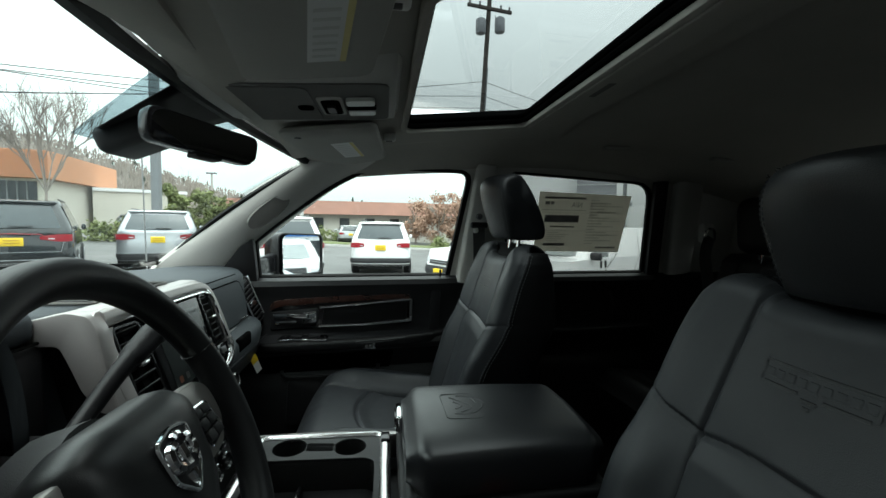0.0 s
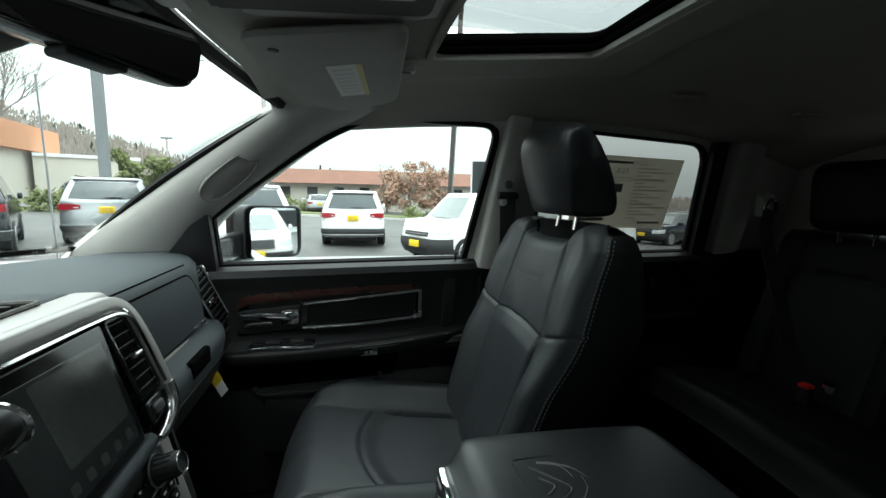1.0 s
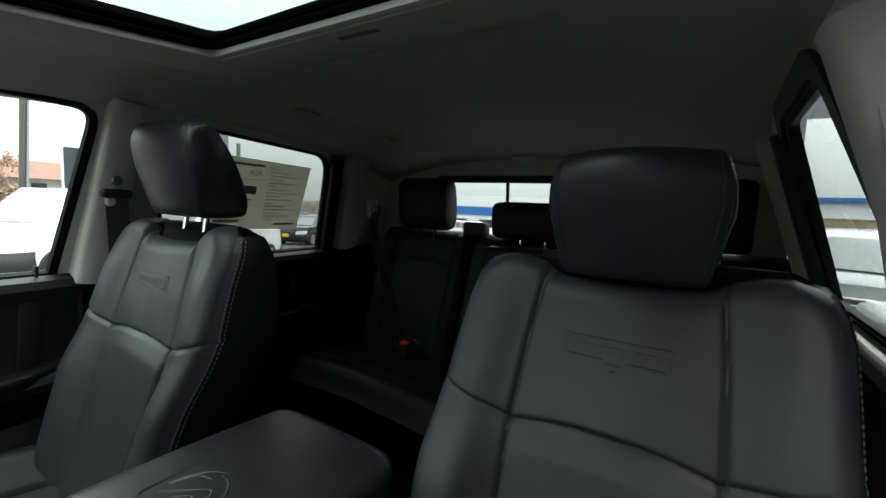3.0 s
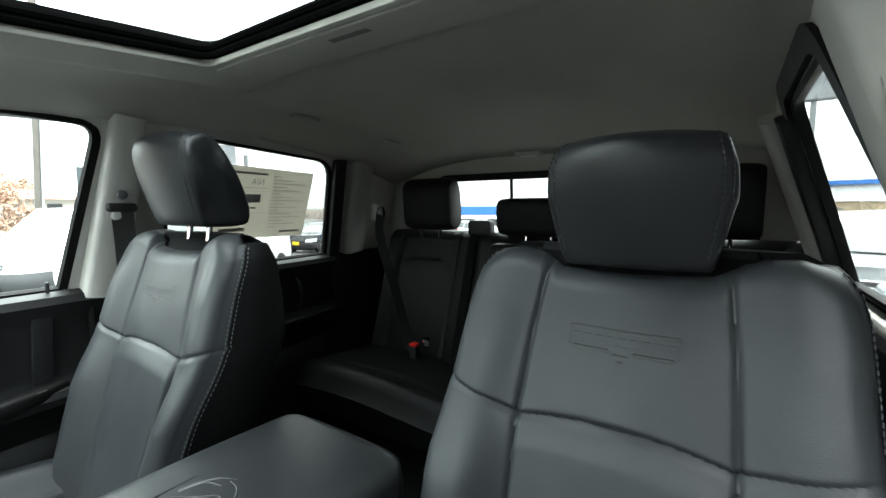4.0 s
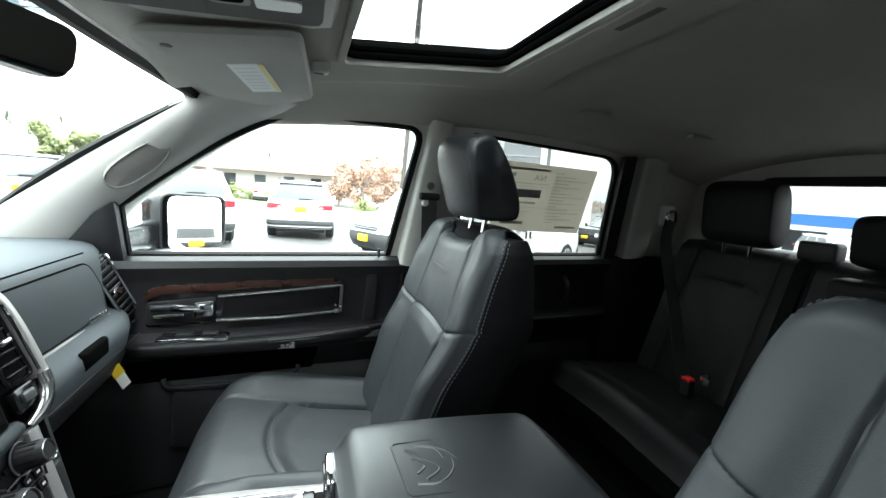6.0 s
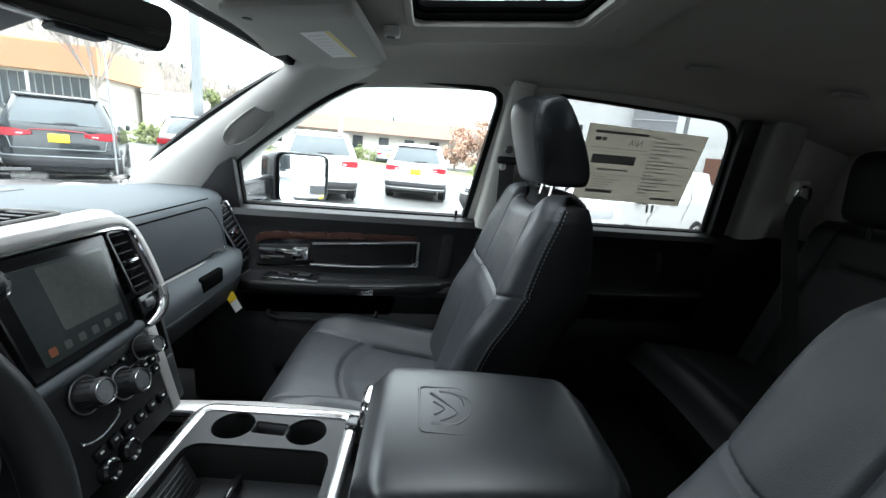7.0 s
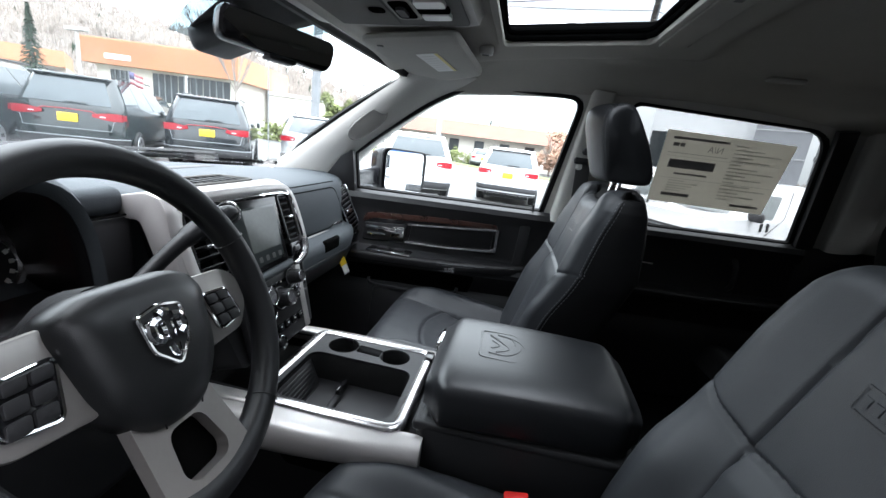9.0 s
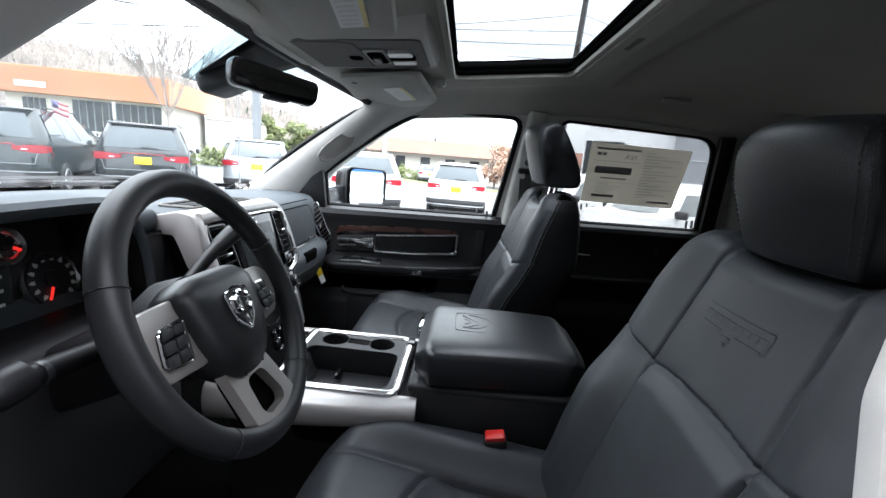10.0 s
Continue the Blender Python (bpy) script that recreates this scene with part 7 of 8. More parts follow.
    for k in range(2):
        put("plate_bar", boxed((plan(belt - 0.17)[1] - 0.034, -0.12, belt - 0.225 + k * 0.06), (plan(belt - 0.17)[1] - 0.028, 0.12, belt - 0.20 + k * 0.06), 0.0, 1), YELLOWDARK, "", pl)
    put("front_plate", boxed((hl - 0.04, -0.17, 0.47), (hl + 0.050, 0.17, 0.63), 0.012, 2), YELLOW, "yellow dealer plate card")
    put("underbody", boxed((-hl + 0.25, -hw + 0.26, 0.20), (hl - 0.3, hw - 0.26, 0.40), 0.03, 2), TYRE)
    for s in (1, -1):
        put("sill", boxed((-hl + 1.35, s * (hw - 0.05) - 0.03, 0.26), (hl - 1.30, s * (hw - 0.05) + 0.03, 0.36), 0.02, 2), DARKPLASTIC)
    return car


# flag tones muted to put an overexposed look into the cloth colours
FLAGRED = material("muted_red_cloth", (0.26, 0.075, 0.080), 0.9, spread=0.15, scale=8)
FLAGWHITE = material("off_white_cloth", (0.42, 0.41, 0.42), 0.9, spread=0.1, scale=8)
FLAGBLUE = material("muted_blue_cloth", (0.09, 0.085, 0.16), 0.9, spread=0.15, scale=8)
YELLOWDARK = material("dark_yellow_print", (0.45, 0.28, 0.02), 0.6, spread=0.1)
ORANGE = material("orange_ribbed_cladding", (0.50, 0.235, 0.125), 0.7, spread=0.10, scale=0.4)
STUCCO = material("pale_stucco", (0.58, 0.55, 0.49), 0.9, spread=0.10, scale=0.5, bump=0.4, bump_scale=20)
BROWNROOF = material("brown_shingle_roof", (0.19, 0.095, 0.070), 0.85, spread=0.2, scale=0.6, bump=0.5, bump_scale=6)
SHOWROOM = material("white_metal_panel", (0.74, 0.75, 0.76), 0.5, spread=0.04, scale=0.3)
GREYPANEL = material("grey_metal_panel", (0.28, 0.29, 0.31), 0.5, spread=0.06, scale=0.3)
BLUEPANEL = material("blue_stripe_panel", (0.03, 0.14, 0.42), 0.5, spread=0.05)
TANPANEL = material("tan_wall", (0.34, 0.27, 0.18), 0.8, spread=0.1)
DARKGLASS = material("dark_shop_window", (0.025, 0.03, 0.033), 0.1, spread=0.3, scale=0.6)
POLEWOOD = material("weathered_pole_wood", (0.060, 0.052, 0.045), 0.9, spread=0.3, scale=3, bump=0.6, bump_scale=20)
CONCRETE = material("pale_concrete", (0.42, 0.41, 0.39), 0.9, spread=0.12, scale=2, bump=0.3, bump_scale=20)
BARK = material("grey_bark", (0.22, 0.19, 0.165), 0.9, spread=0.3, scale=4)
RUSTLEAF = material("rust_brown_leaves", (0.27, 0.165, 0.115), 0.9, spread=0.4, scale=1.5)
GREENLEAF = material("green_leaves", (0.13, 0.15, 0.055), 0.9, spread=0.45, scale=1.5)
NEEDLELEAF = material("dark_conifer_needles", (0.028, 0.048, 0.030), 0.9, spread=0.45, scale=0.4)
# far twigs and slope made paler, distance haze mixed into both colours
TWIG = material("hazed_brown_twigs", (0.29, 0.255, 0.225), 0.95, spread=0.35, scale=0.1)
HILL = material("hazed_leaf_litter_slope", (0.14, 0.118, 0.100), 0.95, spread=0.4, scale=0.05)
GRASS = material("winter_grass", (0.11, 0.13, 0.05), 0.95, spread=0.35, scale=0.5)
LINE = material("worn_white_line_paint", (0.55, 0.55, 0.53), 0.7, spread=0.3, scale=4)
STREETMETAL = material("grey_lamp_metal", (0.20, 0.21, 0.22), 0.5, metal=0.3, spread=0.1)


def lot():
    xs = [-900, -300, -100, -70, -45, -30, -20, -12, -6, 0, 6, 12, 20, 30, 45, 70, 100, 300, 900]
    bm = bmesh.new()
    g = [[bm.verts.new((x, y, ground_z(x, y))) for y in xs] for x in xs]
    for i in range(len(xs) - 1):
        for j in range(len(xs) - 1):
            bm.faces.new((g[i][j], g[i + 1][j], g[i + 1][j + 1], g[i][j + 1]))
    tagged(part("ground", bm, ASPHALT), "wet grey asphalt car lot with puddles", "ground", kind="structure")
    for k in range(7):
        x = -10.2 + k * 2.75
        y0, y1 = 8.6 - 0.35 * (x + 3), 13.2 - 0.1 * x
        c0, c1 = Vector((x - 0.2, y0, ground_z(x, y0) + 0.004)), Vector((x - 1.2, y1, ground_z(x, y1) + 0.004))
        d = (c1 - c0).normalized().cross(Vector((0, 0, 1))) * 0.05
        bm = bmesh.new()
        bm.faces.new([bm.verts.new(p) for p in (c0 - d, c0 + d, c1 + d, c1 - d)])
        tagged(part("parking_line", bm, LINE, thick=0.002), "worn white painted parking line on asphalt", "road marking", group="parking lines", kind="structure")
    # kerb and grass strip along the street
    path = [Vector((x, 29.5 - 0.02 * x, ground_z(x, 29.5) + 0.07)) for x in range(-40, 41, 8)]
    tagged(part("kerb", sweep(path, [(-0.15, -0.15), (0.15, -0.15), (0.13, 0.07), (-0.13, 0.07)]), CONCRETE), "pale concrete kerb along the street", "kerb", kind="structure")
    rows = [[Vector((x, y - 0.02 * x, ground_z(x, y) + 0.12)) for x in range(-40, 41, 8)] for y in (29.7, 33.5)]
    tagged(part("verge", loft(rows, False), GRASS, thick=0.06), "winter grass verge beside the street", "grass", kind="structure")


def wall_block(name, parent, corners, z0, z1, mat, label=""):
    """An upright block on a plan polygon."""
    bm = bmesh.new()
    low = [bm.verts.new((x, y, z0)) for x, y in corners]
    top = [bm.verts.new((x, y, z1)) for x, y in corners]
    n = len(corners)
    for i in range(n):
        bm.faces.new((low[i], low[(i + 1) % n], top[(i + 1) % n], top[i]))
    bm.faces.new(top)
    bm.faces.new(low[::-1])
    return part(name, bm, mat, parent, label, smooth=False)


def facade(a, b, depth):
    """Plan polygon of a building whose front runs from a to b."""
    a, b = Vector(a[:2]), Vector(b[:2])
    d = (b - a).normalized()
    n = Vector((-d.y, d.x))
    if n.dot(a) < 0:
        n = -n
    return a, b, d, n, [tuple(a), tuple(b), tuple(b + n * depth), tuple(a + n * depth)]


def orange_building():
    b = thing("orange_building", "low commercial building with orange ribbed fascia and dark windows", "building")
    p0, p1 = bearing(138.2, 50), bearing(125.6, 44)
    a, e, d, n, poly = facade(p0, p1, 12)
    zb = 0.6
    wall_block("wall", b, poly, zb - 1.5, 4.55, STUCCO)
    fa, fe = a - n * 0.9 - d * 0.6, e - n * 0.9 + d * 0.6
    fpoly = [tuple(fa), tuple(fe), tuple(fe + n * 13), tuple(fa + n * 13)]
    wall_block("fascia", b, fpoly, 4.5, 6.55, ORANGE, "orange ribbed fascia")
    for k in range(13):
        z = 4.58 + k * 0.155
        part("fascia_rib", sweep([Vector((*(fa - n * 0.03), z)), Vector((*(fe - n * 0.03), z))], [(-0.03, -0.03), (0.03, -0.03), (0.03, 0.03), (-0.03, 0.03)]), ORANGE, b)
    length = (e - a).length
    for q0, q1, z0, z1 in ((0.10, 0.24, 1.0, 4.2), (0.40, 0.58, 1.9, 4.3), (0.585, 0.76, 1.9, 4.3), (0.765, 0.96, 1.2, 4.3)):
        s0, s1 = a + d * length * q0 - n * 0.04, a + d * length * q1 - n * 0.04
        w = wall_block("window", b, [tuple(s0), tuple(s1), tuple(s1 + n * 0.1), tuple(s0 + n * 0.1)], z0, z1, DARKGLASS, "dark shop window")
        for k in range(1, 4):
            c = s0.lerp(s1, k / 4) - n * 0.02
            part("mullion", boxed((c.x - 0.04, c.y - 0.04, z0), (c.x + 0.04, c.y + 0.04, z1), 0.0), STREETMETAL, w)
    s0, s1 = a + d * length * 0.12 - n * 1.0, a + d * length * 0.30 - n * 1.0
    wall_block("sign_board", b, [tuple(s0), tuple(s1), tuple(s1 + n * 0.06), tuple(s0 + n * 0.06)], 4.95, 5.35, SHOWROOM, "blank white sign board")
    low = thing("orange_annex", "long low orange-roofed building behind parked cars", "building")
    p0, p1 = bearing(152.0, 62), bearing(140.5, 60)
    a, e, d, n, poly = facade(p0, p1, 10)
    wall_block("wall", low, poly, -1, 4.2, STUCCO)
    wall_block("fascia", low, [tuple(a - n), tuple(e - n), tuple(e + n * 11), tuple(a - n + n * 12)], 4.1, 5.6, ORANGE)
    for k in range(5):
        s0 = a.lerp(e, 0.08 + k * 0.18) - n * 0.05
        s1 = a.lerp(e, 0.20 + k * 0.18) - n * 0.05
        wall_block("window", low, [tuple(s0), tuple(s1), tuple(s1 + n * 0.1), tuple(s0 + n * 0.1)], 1.6, 3.6, DARKGLASS)
    white = thing("white_side_building", "low pale stucco building beside the orange one", "building")
    p0, p1 = bearing(122.0, 50), bearing(113.5, 50)
    a, e, d, n, poly = facade(p0, p1, 9)
    wall_block("wall", white, poly, -1, 4.1, STUCCO)
    wall_block("parapet", white, [tuple(a - n * 0.15), tuple(e - n * 0.15), tuple(e + n * 9.1), tuple(a + n * 9.1)], 4.1, 4.4, SHOWROOM)


def brown_roof_building():
    b = thing("brown_roof_building", "long low pale building with a brown shingled mansard roof", "building")
    p0, p1 = bearing(111.0, 46), bearing(66.0, 52)
    a, e, d, n, poly = facade(p0, p1, 12)
    wall_block("wall", b, poly, -1.5, 2.6, STUCCO)
    bm = bmesh.new()
    low = [a - n * 1.2 - d, e - n * 1.2 + d, e + n * 13 + d, a + n * 13 - d]
    top = [a + n * 0.2, e + n * 0.2, e + n * 12, a + n * 12]
    vl = [bm.verts.new((p.x, p.y, 2.35)) for p in low]
    vt = [bm.verts.new((p.x, p.y, 3.75)) for p in top]
    for i in range(4):
        bm.faces.new((vl[i], vl[(i + 1) % 4], vt[(i + 1) % 4], vt[i]))
    bm.faces.new(vt)
    bm.faces.new(vl[::-1])
    part("roof", bm, BROWNROOF, b, "brown shingled roof", smooth=False)
    length = (e - a).length
    for k in range(14):
        s0, s1 = a + d * length * (0.04 + k * 0.068) - n * 0.04, a + d * length * (0.04 + k * 0.068 + 0.026) - n * 0.04
        w = wall_block("window", b, [tuple(s0), tuple(s1), tuple(s1 + n * 0.1), tuple(s0 + n * 0.1)], 0.75, 2.0, DARKGLASS)
        part("window_frame", sweep([Vector((*(s0 - n * 0.03), 0.72)), Vector((*(s1 - n * 0.03), 0.72))], [(-0.05, -0.04), (0.05, -0.04), (0.05, 0.04), (-0.05, 0.04)]), SHOWROOM, w)


def showroom():
    b = thing("showroom_building", "tall white showroom building with a grey entrance block", "building")
    p0, p1 = bearing(75.0, 27), bearing(64.7, 27)
    a, e, d, n, poly = facade(p0, p1, 12)
    wall_block("wall", b, poly, -2, 5.9, SHOWROOM)
    q0, q1 = a + d * 0.1 - n * 0.05, a + d * 2.2 - n * 0.05
    wall_block("window", b, [tuple(q0), tuple(q1), tuple(q1 + n * 0.2), tuple(q0 + n * 0.2)], 1.2, 3.6, DARKGLASS)
    g0, g1 = bearing(64.8, 26), bearing(60.0, 26)
    a, e, d, n, poly = facade(g0, g1, 10)
    wall_block("grey_block", b, poly, -2, 5.0, GREYPANEL, "grey entrance block")
    for k in range(1, 5):
        part("panel_joint", sweep([Vector((*(a - n * 0.02), -1 + k * 1.25)), Vector((*(e - n * 0.02), -1 + k * 1.25))], [(-0.02, -0.015), (0.02, -0.015), (0.02, 0.015), (-0.02, 0.015)]), SHOWROOM, b)
    post = thing("sign_post", "dark slender steel post beside the showroom", "post")
    s = bearing(59.0, 22)
    part("post_shaft", tube([s, s + Vector((0, 0, 4.6))], 0.09, 8, up=(0, 1, 0)), STREETMETAL, post)
    part("post_arm", boxed((s.x - 0.1, s.y - 0.5, s.z + 3.1), (s.x + 0.1, s.y + 0.1, s.z + 3.3), 0.03), STREETMETAL, post)
    shed = thing("far_shed", "small grey shed with a dark door beyond the lot", "building")
    p0, p1 = bearing(58.6, 40), bearing(53.0, 40)
    a, e, d, n, poly = facade(p0, p1, 8)
    wall_block("wall", shed, poly, -2, 3.4, SHOWROOM)
    q0, q1 = a + d * 1.5 - n * 0.05, a + d * 2.9 - n * 0.05
    wall_block("door", shed, [tuple(q0), tuple(q1), tuple(q1 + n * 0.1), tuple(q0 + n * 0.1)], 0.6, 2.6, BROWNROOF)
    # long building behind the truck with a blue stripe
    b = thing("striped_building", "long pale commercial building with a blue stripe along its parapet", "building")
    p0, p1 = bearing(44.0, 42), bearing(-3.0, 42)
    a, e, d, n, poly = facade(p0, p1, 12)
    wall_block("wall", b, poly, -3, 2.75, SHOWROOM)
    wall_block("stripe", b, [tuple(a - n * 0.06), tuple(e - n * 0.06), tuple(e + n * 0.1), tuple(a + n * 0.1)], 0.98, 1.75, BLUEPANEL, "blue stripe")
    length = (e - a).length
    for k in range(9):
        s0, s1 = a + d * length * (0.03 + k * 0.105) - n * 0.05, a + d * length * (0.10 + k * 0.105) - n * 0.05
        wall_block("window", b, [tuple(s0), tuple(s1), tuple(s1 + n * 0.1), tuple(s0 + n * 0.1)], -0.9, 0.6, DARKGLASS)
    b = thing("tan_building", "low tan building with a dark blue roof edge", "building")
    p0, p1 = bearing(-4.5, 34), bearing(-30.0, 34)
    a, e, d, n, poly = facade(p0, p1, 10)
    wall_block("wall", b, poly, -3, 2.0, TANPANEL)
    wall_block("upper_wall", b, [tuple(a - n * 0.1), tuple(e - n * 0.1), tuple(e + n * 9), tuple(a + n * 9)], 1.95, 2.9, SHOWROOM)
    wall_block("roof_edge", b, [tuple(a - n * 0.4), tuple(e - n * 0.4), tuple(e + n * 9.5), tuple(a + n * 9.5)], 2.9, 3.15, BLUEPANEL)


def utility_pole():
    p = thing("utility_pole", "tall dark wooden utility pole with crossarm and two transformers", "utility pole")
    s = bearing(78.2, 18)
    top = bearing(76.6, 18)
    t = Vector((top.x, top.y, 10.9))
    part("pole_shaft", sweep([s - Vector((0, 0, 0.3)), s.lerp(t, 0.5), t], circle(0.105, 12), up=(0, 1, 0), sizes=[0.95, 1.0, 0.9]), POLEWOOD, p)
    part("crossarm", boxed((-1.0, -0.06, -0.06), (1.0, 0.06, 0.06), 0.01, 1, Matrix.Translation((t.x, t.y - 0.1, 10.5)) @ pose(0, 0, 0, 0, 0, 12)), POLEWOOD, p)
    for u in (-0.9, -0.45, 0.5, 0.9):
        c = Matrix.Translation((t.x, t.y - 0.1, 10.5)) @ pose(0, 0, 0, 0, 0, 12) @ Vector((u, 0, 0.06))
        part("insulator", lathe([(0.0, 0.16), (0.03, 0.16), (0.05, 0.12), (0.03, 0.08), (0.05, 0.04), (0.03, 0.0)], Matrix.Translation(c), 10), STREETMETAL, p)
    for u, z in ((-0.38, 9.45), (0.42, 9.55)):
        part("transformer", lathe([(0.0, 0.62), (0.10, 0.62), (0.20, 0.56), (0.21, 0.50), (0.21, 0.04), (0.18, 0.0), (0.0, 0.0)], Matrix.Translation((t.x + u, t.y - 0.15, z)), 18), GREYPANEL, p, "grey transformer can")
    part("cutout", tube([(t.x + 0.2, t.y - 0.2, 10.2), (t.x + 0.25, t.y - 0.3, 9.6), (t.x + 0.4, t.y - 0.2, 10.1)], 0.015, 6), STREETMETAL, p)
    part("conduit", tube([s + Vector((0.09, -0.12, 0.2)), s.lerp(t, 0.75) + Vector((0.08, -0.11, 0))], 0.03, 8, up=(0, 1, 0)), STREETMETAL, p)
    ends = []
    for z, az, d, zz in ((7.6, 91.5, 13.6, 6.1), (7.0, 92.0, 14.5, 6.2), (6.5, 91.8, 14.7, 5.9), (5.95, 91.8, 14.7, 5.55)):
        q = bearing(az, d)
        far = Vector((q.x, q.y, zz)) + (Vector((q.x, q.y, zz)) - Vector((t.x, t.y, z))) * 2.2
        ends.append(((lerp(s.x, t.x, z / 10.9), lerp(s.y, t.y, z / 10.9), z), far))
        ends.append(((lerp(s.x, t.x, z / 10.9), lerp(s.y, t.y, z / 10.9), z), Vector((14, 24, z + 0.8))))
    for a, b in ends:
        a, b = Vector(a), Vector(b)
        w = thing("overhead_cable", "thin black overhead cable strung between poles", "cable", group="overhead cables")
        part("cable", tube([a.lerp(b, k / 14) - Vector((0, 0, 0.35 * math.sin(k / 14 * math.pi))) for k in range(15)], 0.011, 5), RUBBER, w)
    con = thing("light_pole", "pale square concrete light pole by the street", "light pole", group="light poles")
    s = bearing(116.6, 21)
    part("pole_shaft", sweep([s, s + Vector((0, 0, 9))], round_poly([(-0.15, -0.15), (0.15, -0.15), (0.15, 0.15), (-0.15, 0.15)], 0.03, 2), up=(0, 1, 0)), STREETMETAL, con)
    for az, d, h, r in ((111.0, 48, 6.0, 0.09), (100.9, 30, 9.0, 0.15)):
        con = thing("light_pole", "slender pale street light pole", "light pole", group="light poles")
        s = bearing(az, d)
        part("pole_shaft", tube([s, s + Vector((0, 0, h))], r, 10, up=(0, 1, 0)), CONCRETE, con)
        part("lamp_head", boxed((s.x - 0.5, s.y - 0.12, h + s.z - 0.1), (s.x + 0.5, s.y + 0.12, h + s.z + 0.05), 0.03), STREETMETAL, con)
    con = thing("light_pole", "dark steel lot light with flat twin heads", "light pole", group="light poles")
    s = bearing(-6.2, 20)
    part("pole_shaft", tube([s, s + Vector((0, 0, 6.1))], 0.09, 8, up=(0, 1, 0)), STREETMETAL, con)
    part("lamp_head", boxed((s.x - 0.15, s.y - 0.75, s.z + 6.0), (s.x + 0.15, s.y + 0.75, s.z + 6.15), 0.04), STREETMETAL, con)
    for az, d, h in ((149.2, 55, 8.2), (139.5, 44, 5.4), (130.5, 22, 2.6)):
        con = thing("light_pole", "slender pale lot light pole with a short arm", "light pole", group="light poles")
        s = bearing(az, d)
        part("pole_shaft", tube([s, s + Vector((0, 0, h))], 0.05 if d < 30 else 0.12, 8, up=(0, 1, 0)), CONCRETE, con)
        if d > 30:
            part("lamp_head", boxed((s.x - 0.9, s.y - 0.2, s.z + h - 0.15), (s.x + 0.9, s.y + 0.2, s.z + h + 0.1), 0.05), CONCRETE, con)


def grow(bm, base, tip, r, depth, rnd, spread=0.55, kids=3):
    """Tapered limb with smaller limbs, added to bm."""
    mid = base.lerp(tip, 0.5) + Vector((rnd.uniform(-1, 1), rnd.uniform(-1, 1), 0)) * (tip - base).length * 0.06
    join(bm, sweep([base, mid, tip], circle(r, 6 if depth > 1 else 4), up=(0.2, 1, 0.1), sizes=[1, 0.8, 0.55]))
    if depth == 0:
        return
    L = (tip - base).length
    for k in range(kids):
        t = rnd.uniform(0.45, 1.0)
        start = base.lerp(tip, t)
        way = (tip - base).normalized() + Vector((rnd.uniform(-1, 1), rnd.uniform(-1, 1), rnd.uniform(-0.1, 0.7))) * spread
        grow(bm, start, start + way.normalized() * L * rnd.uniform(0.5, 0.75), r * 0.62, depth - 1, rnd, spread, kids)


def bare_tree(az, d, h, seed, label="leafless grey street tree with fine branches"):
    rnd = random.Random(seed)
    t = thing("bare_tree", label, "tree", group="bare trees")
    s = bearing(az, d)
    bm = bmesh.new()
    grow(bm, s, s + Vector((0, 0, h * 0.30)), h * 0.016, 0, rnd)
    part("trunk", bm, BARK, t)
    bm = bmesh.new()
    top = s + Vector((0, 0, h * 0.28))
    for k in range(7):
        a = 2 * math.pi * k / 7 + rnd.uniform(-0.3, 0.3)
        way = Vector((math.cos(a) * 0.45, math.sin(a) * 0.45, rnd.uniform(0.8, 1.1)))
        grow(bm, top, top + way.normalized() * h * rnd.uniform(0.26, 0.40), h * 0.0050, 4 if h > 9 else 3, rnd, 0.6, 4 if h > 9 else 3)
    part("crown", bm, BARK, t, "fine bare branches")


def leafy(name, label, s, h, w, mat, seed, n=900, leaf=0.16, trunk=True, squash=1.0):
    """Shrub or tree: trunk and limbs with a crown of many small leaf cards."""
    rnd = random.Random(seed)
    t = thing(name, label, "tree" if trunk else "shrub")
    if trunk:
        bm = bmesh.new()
        grow(bm, s, s + Vector((0, 0, h * 0.5)), h * 0.025, 2, rnd, 0.8, 4)
        part("trunk", bm, BARK, t)
    verts, faces = [], []
    clumps = [(Vector((rnd.gauss(0, 0.33) * w, rnd.gauss(0, 0.33) * w, h * (0.55 if trunk else 0.45) + rnd.uniform(-0.4, 0.45) * h * squash)), rnd.uniform(0.12, 0.3) * w) for k in range(26)]
    for k in range(n):
        c, r = clumps[k % 26]
        p = s + c + Vector((rnd.gauss(0, 0.5), rnd.gauss(0, 0.5), rnd.gauss(0, 0.45))) * r
        if p.z < s.z + 0.02:
            p.z = s.z + 0.05
        u = Vector((rnd.gauss(0, 1), rnd.gauss(0, 1), rnd.gauss(0, 1))).normalized() * leaf
        v = u.orthogonal().normalized() * leaf * 0.6
        i = len(verts)
        verts += [p - u, p + v, p + u, p - v]
        faces.append((i, i + 1, i + 2, i + 3))
    me = bpy.data.meshes.new("crown")
    me.from_pydata([tuple(q) for q in verts], [], faces)
    me.materials.append(mat)
    ob = new("crown", me)
    ob.parent = t


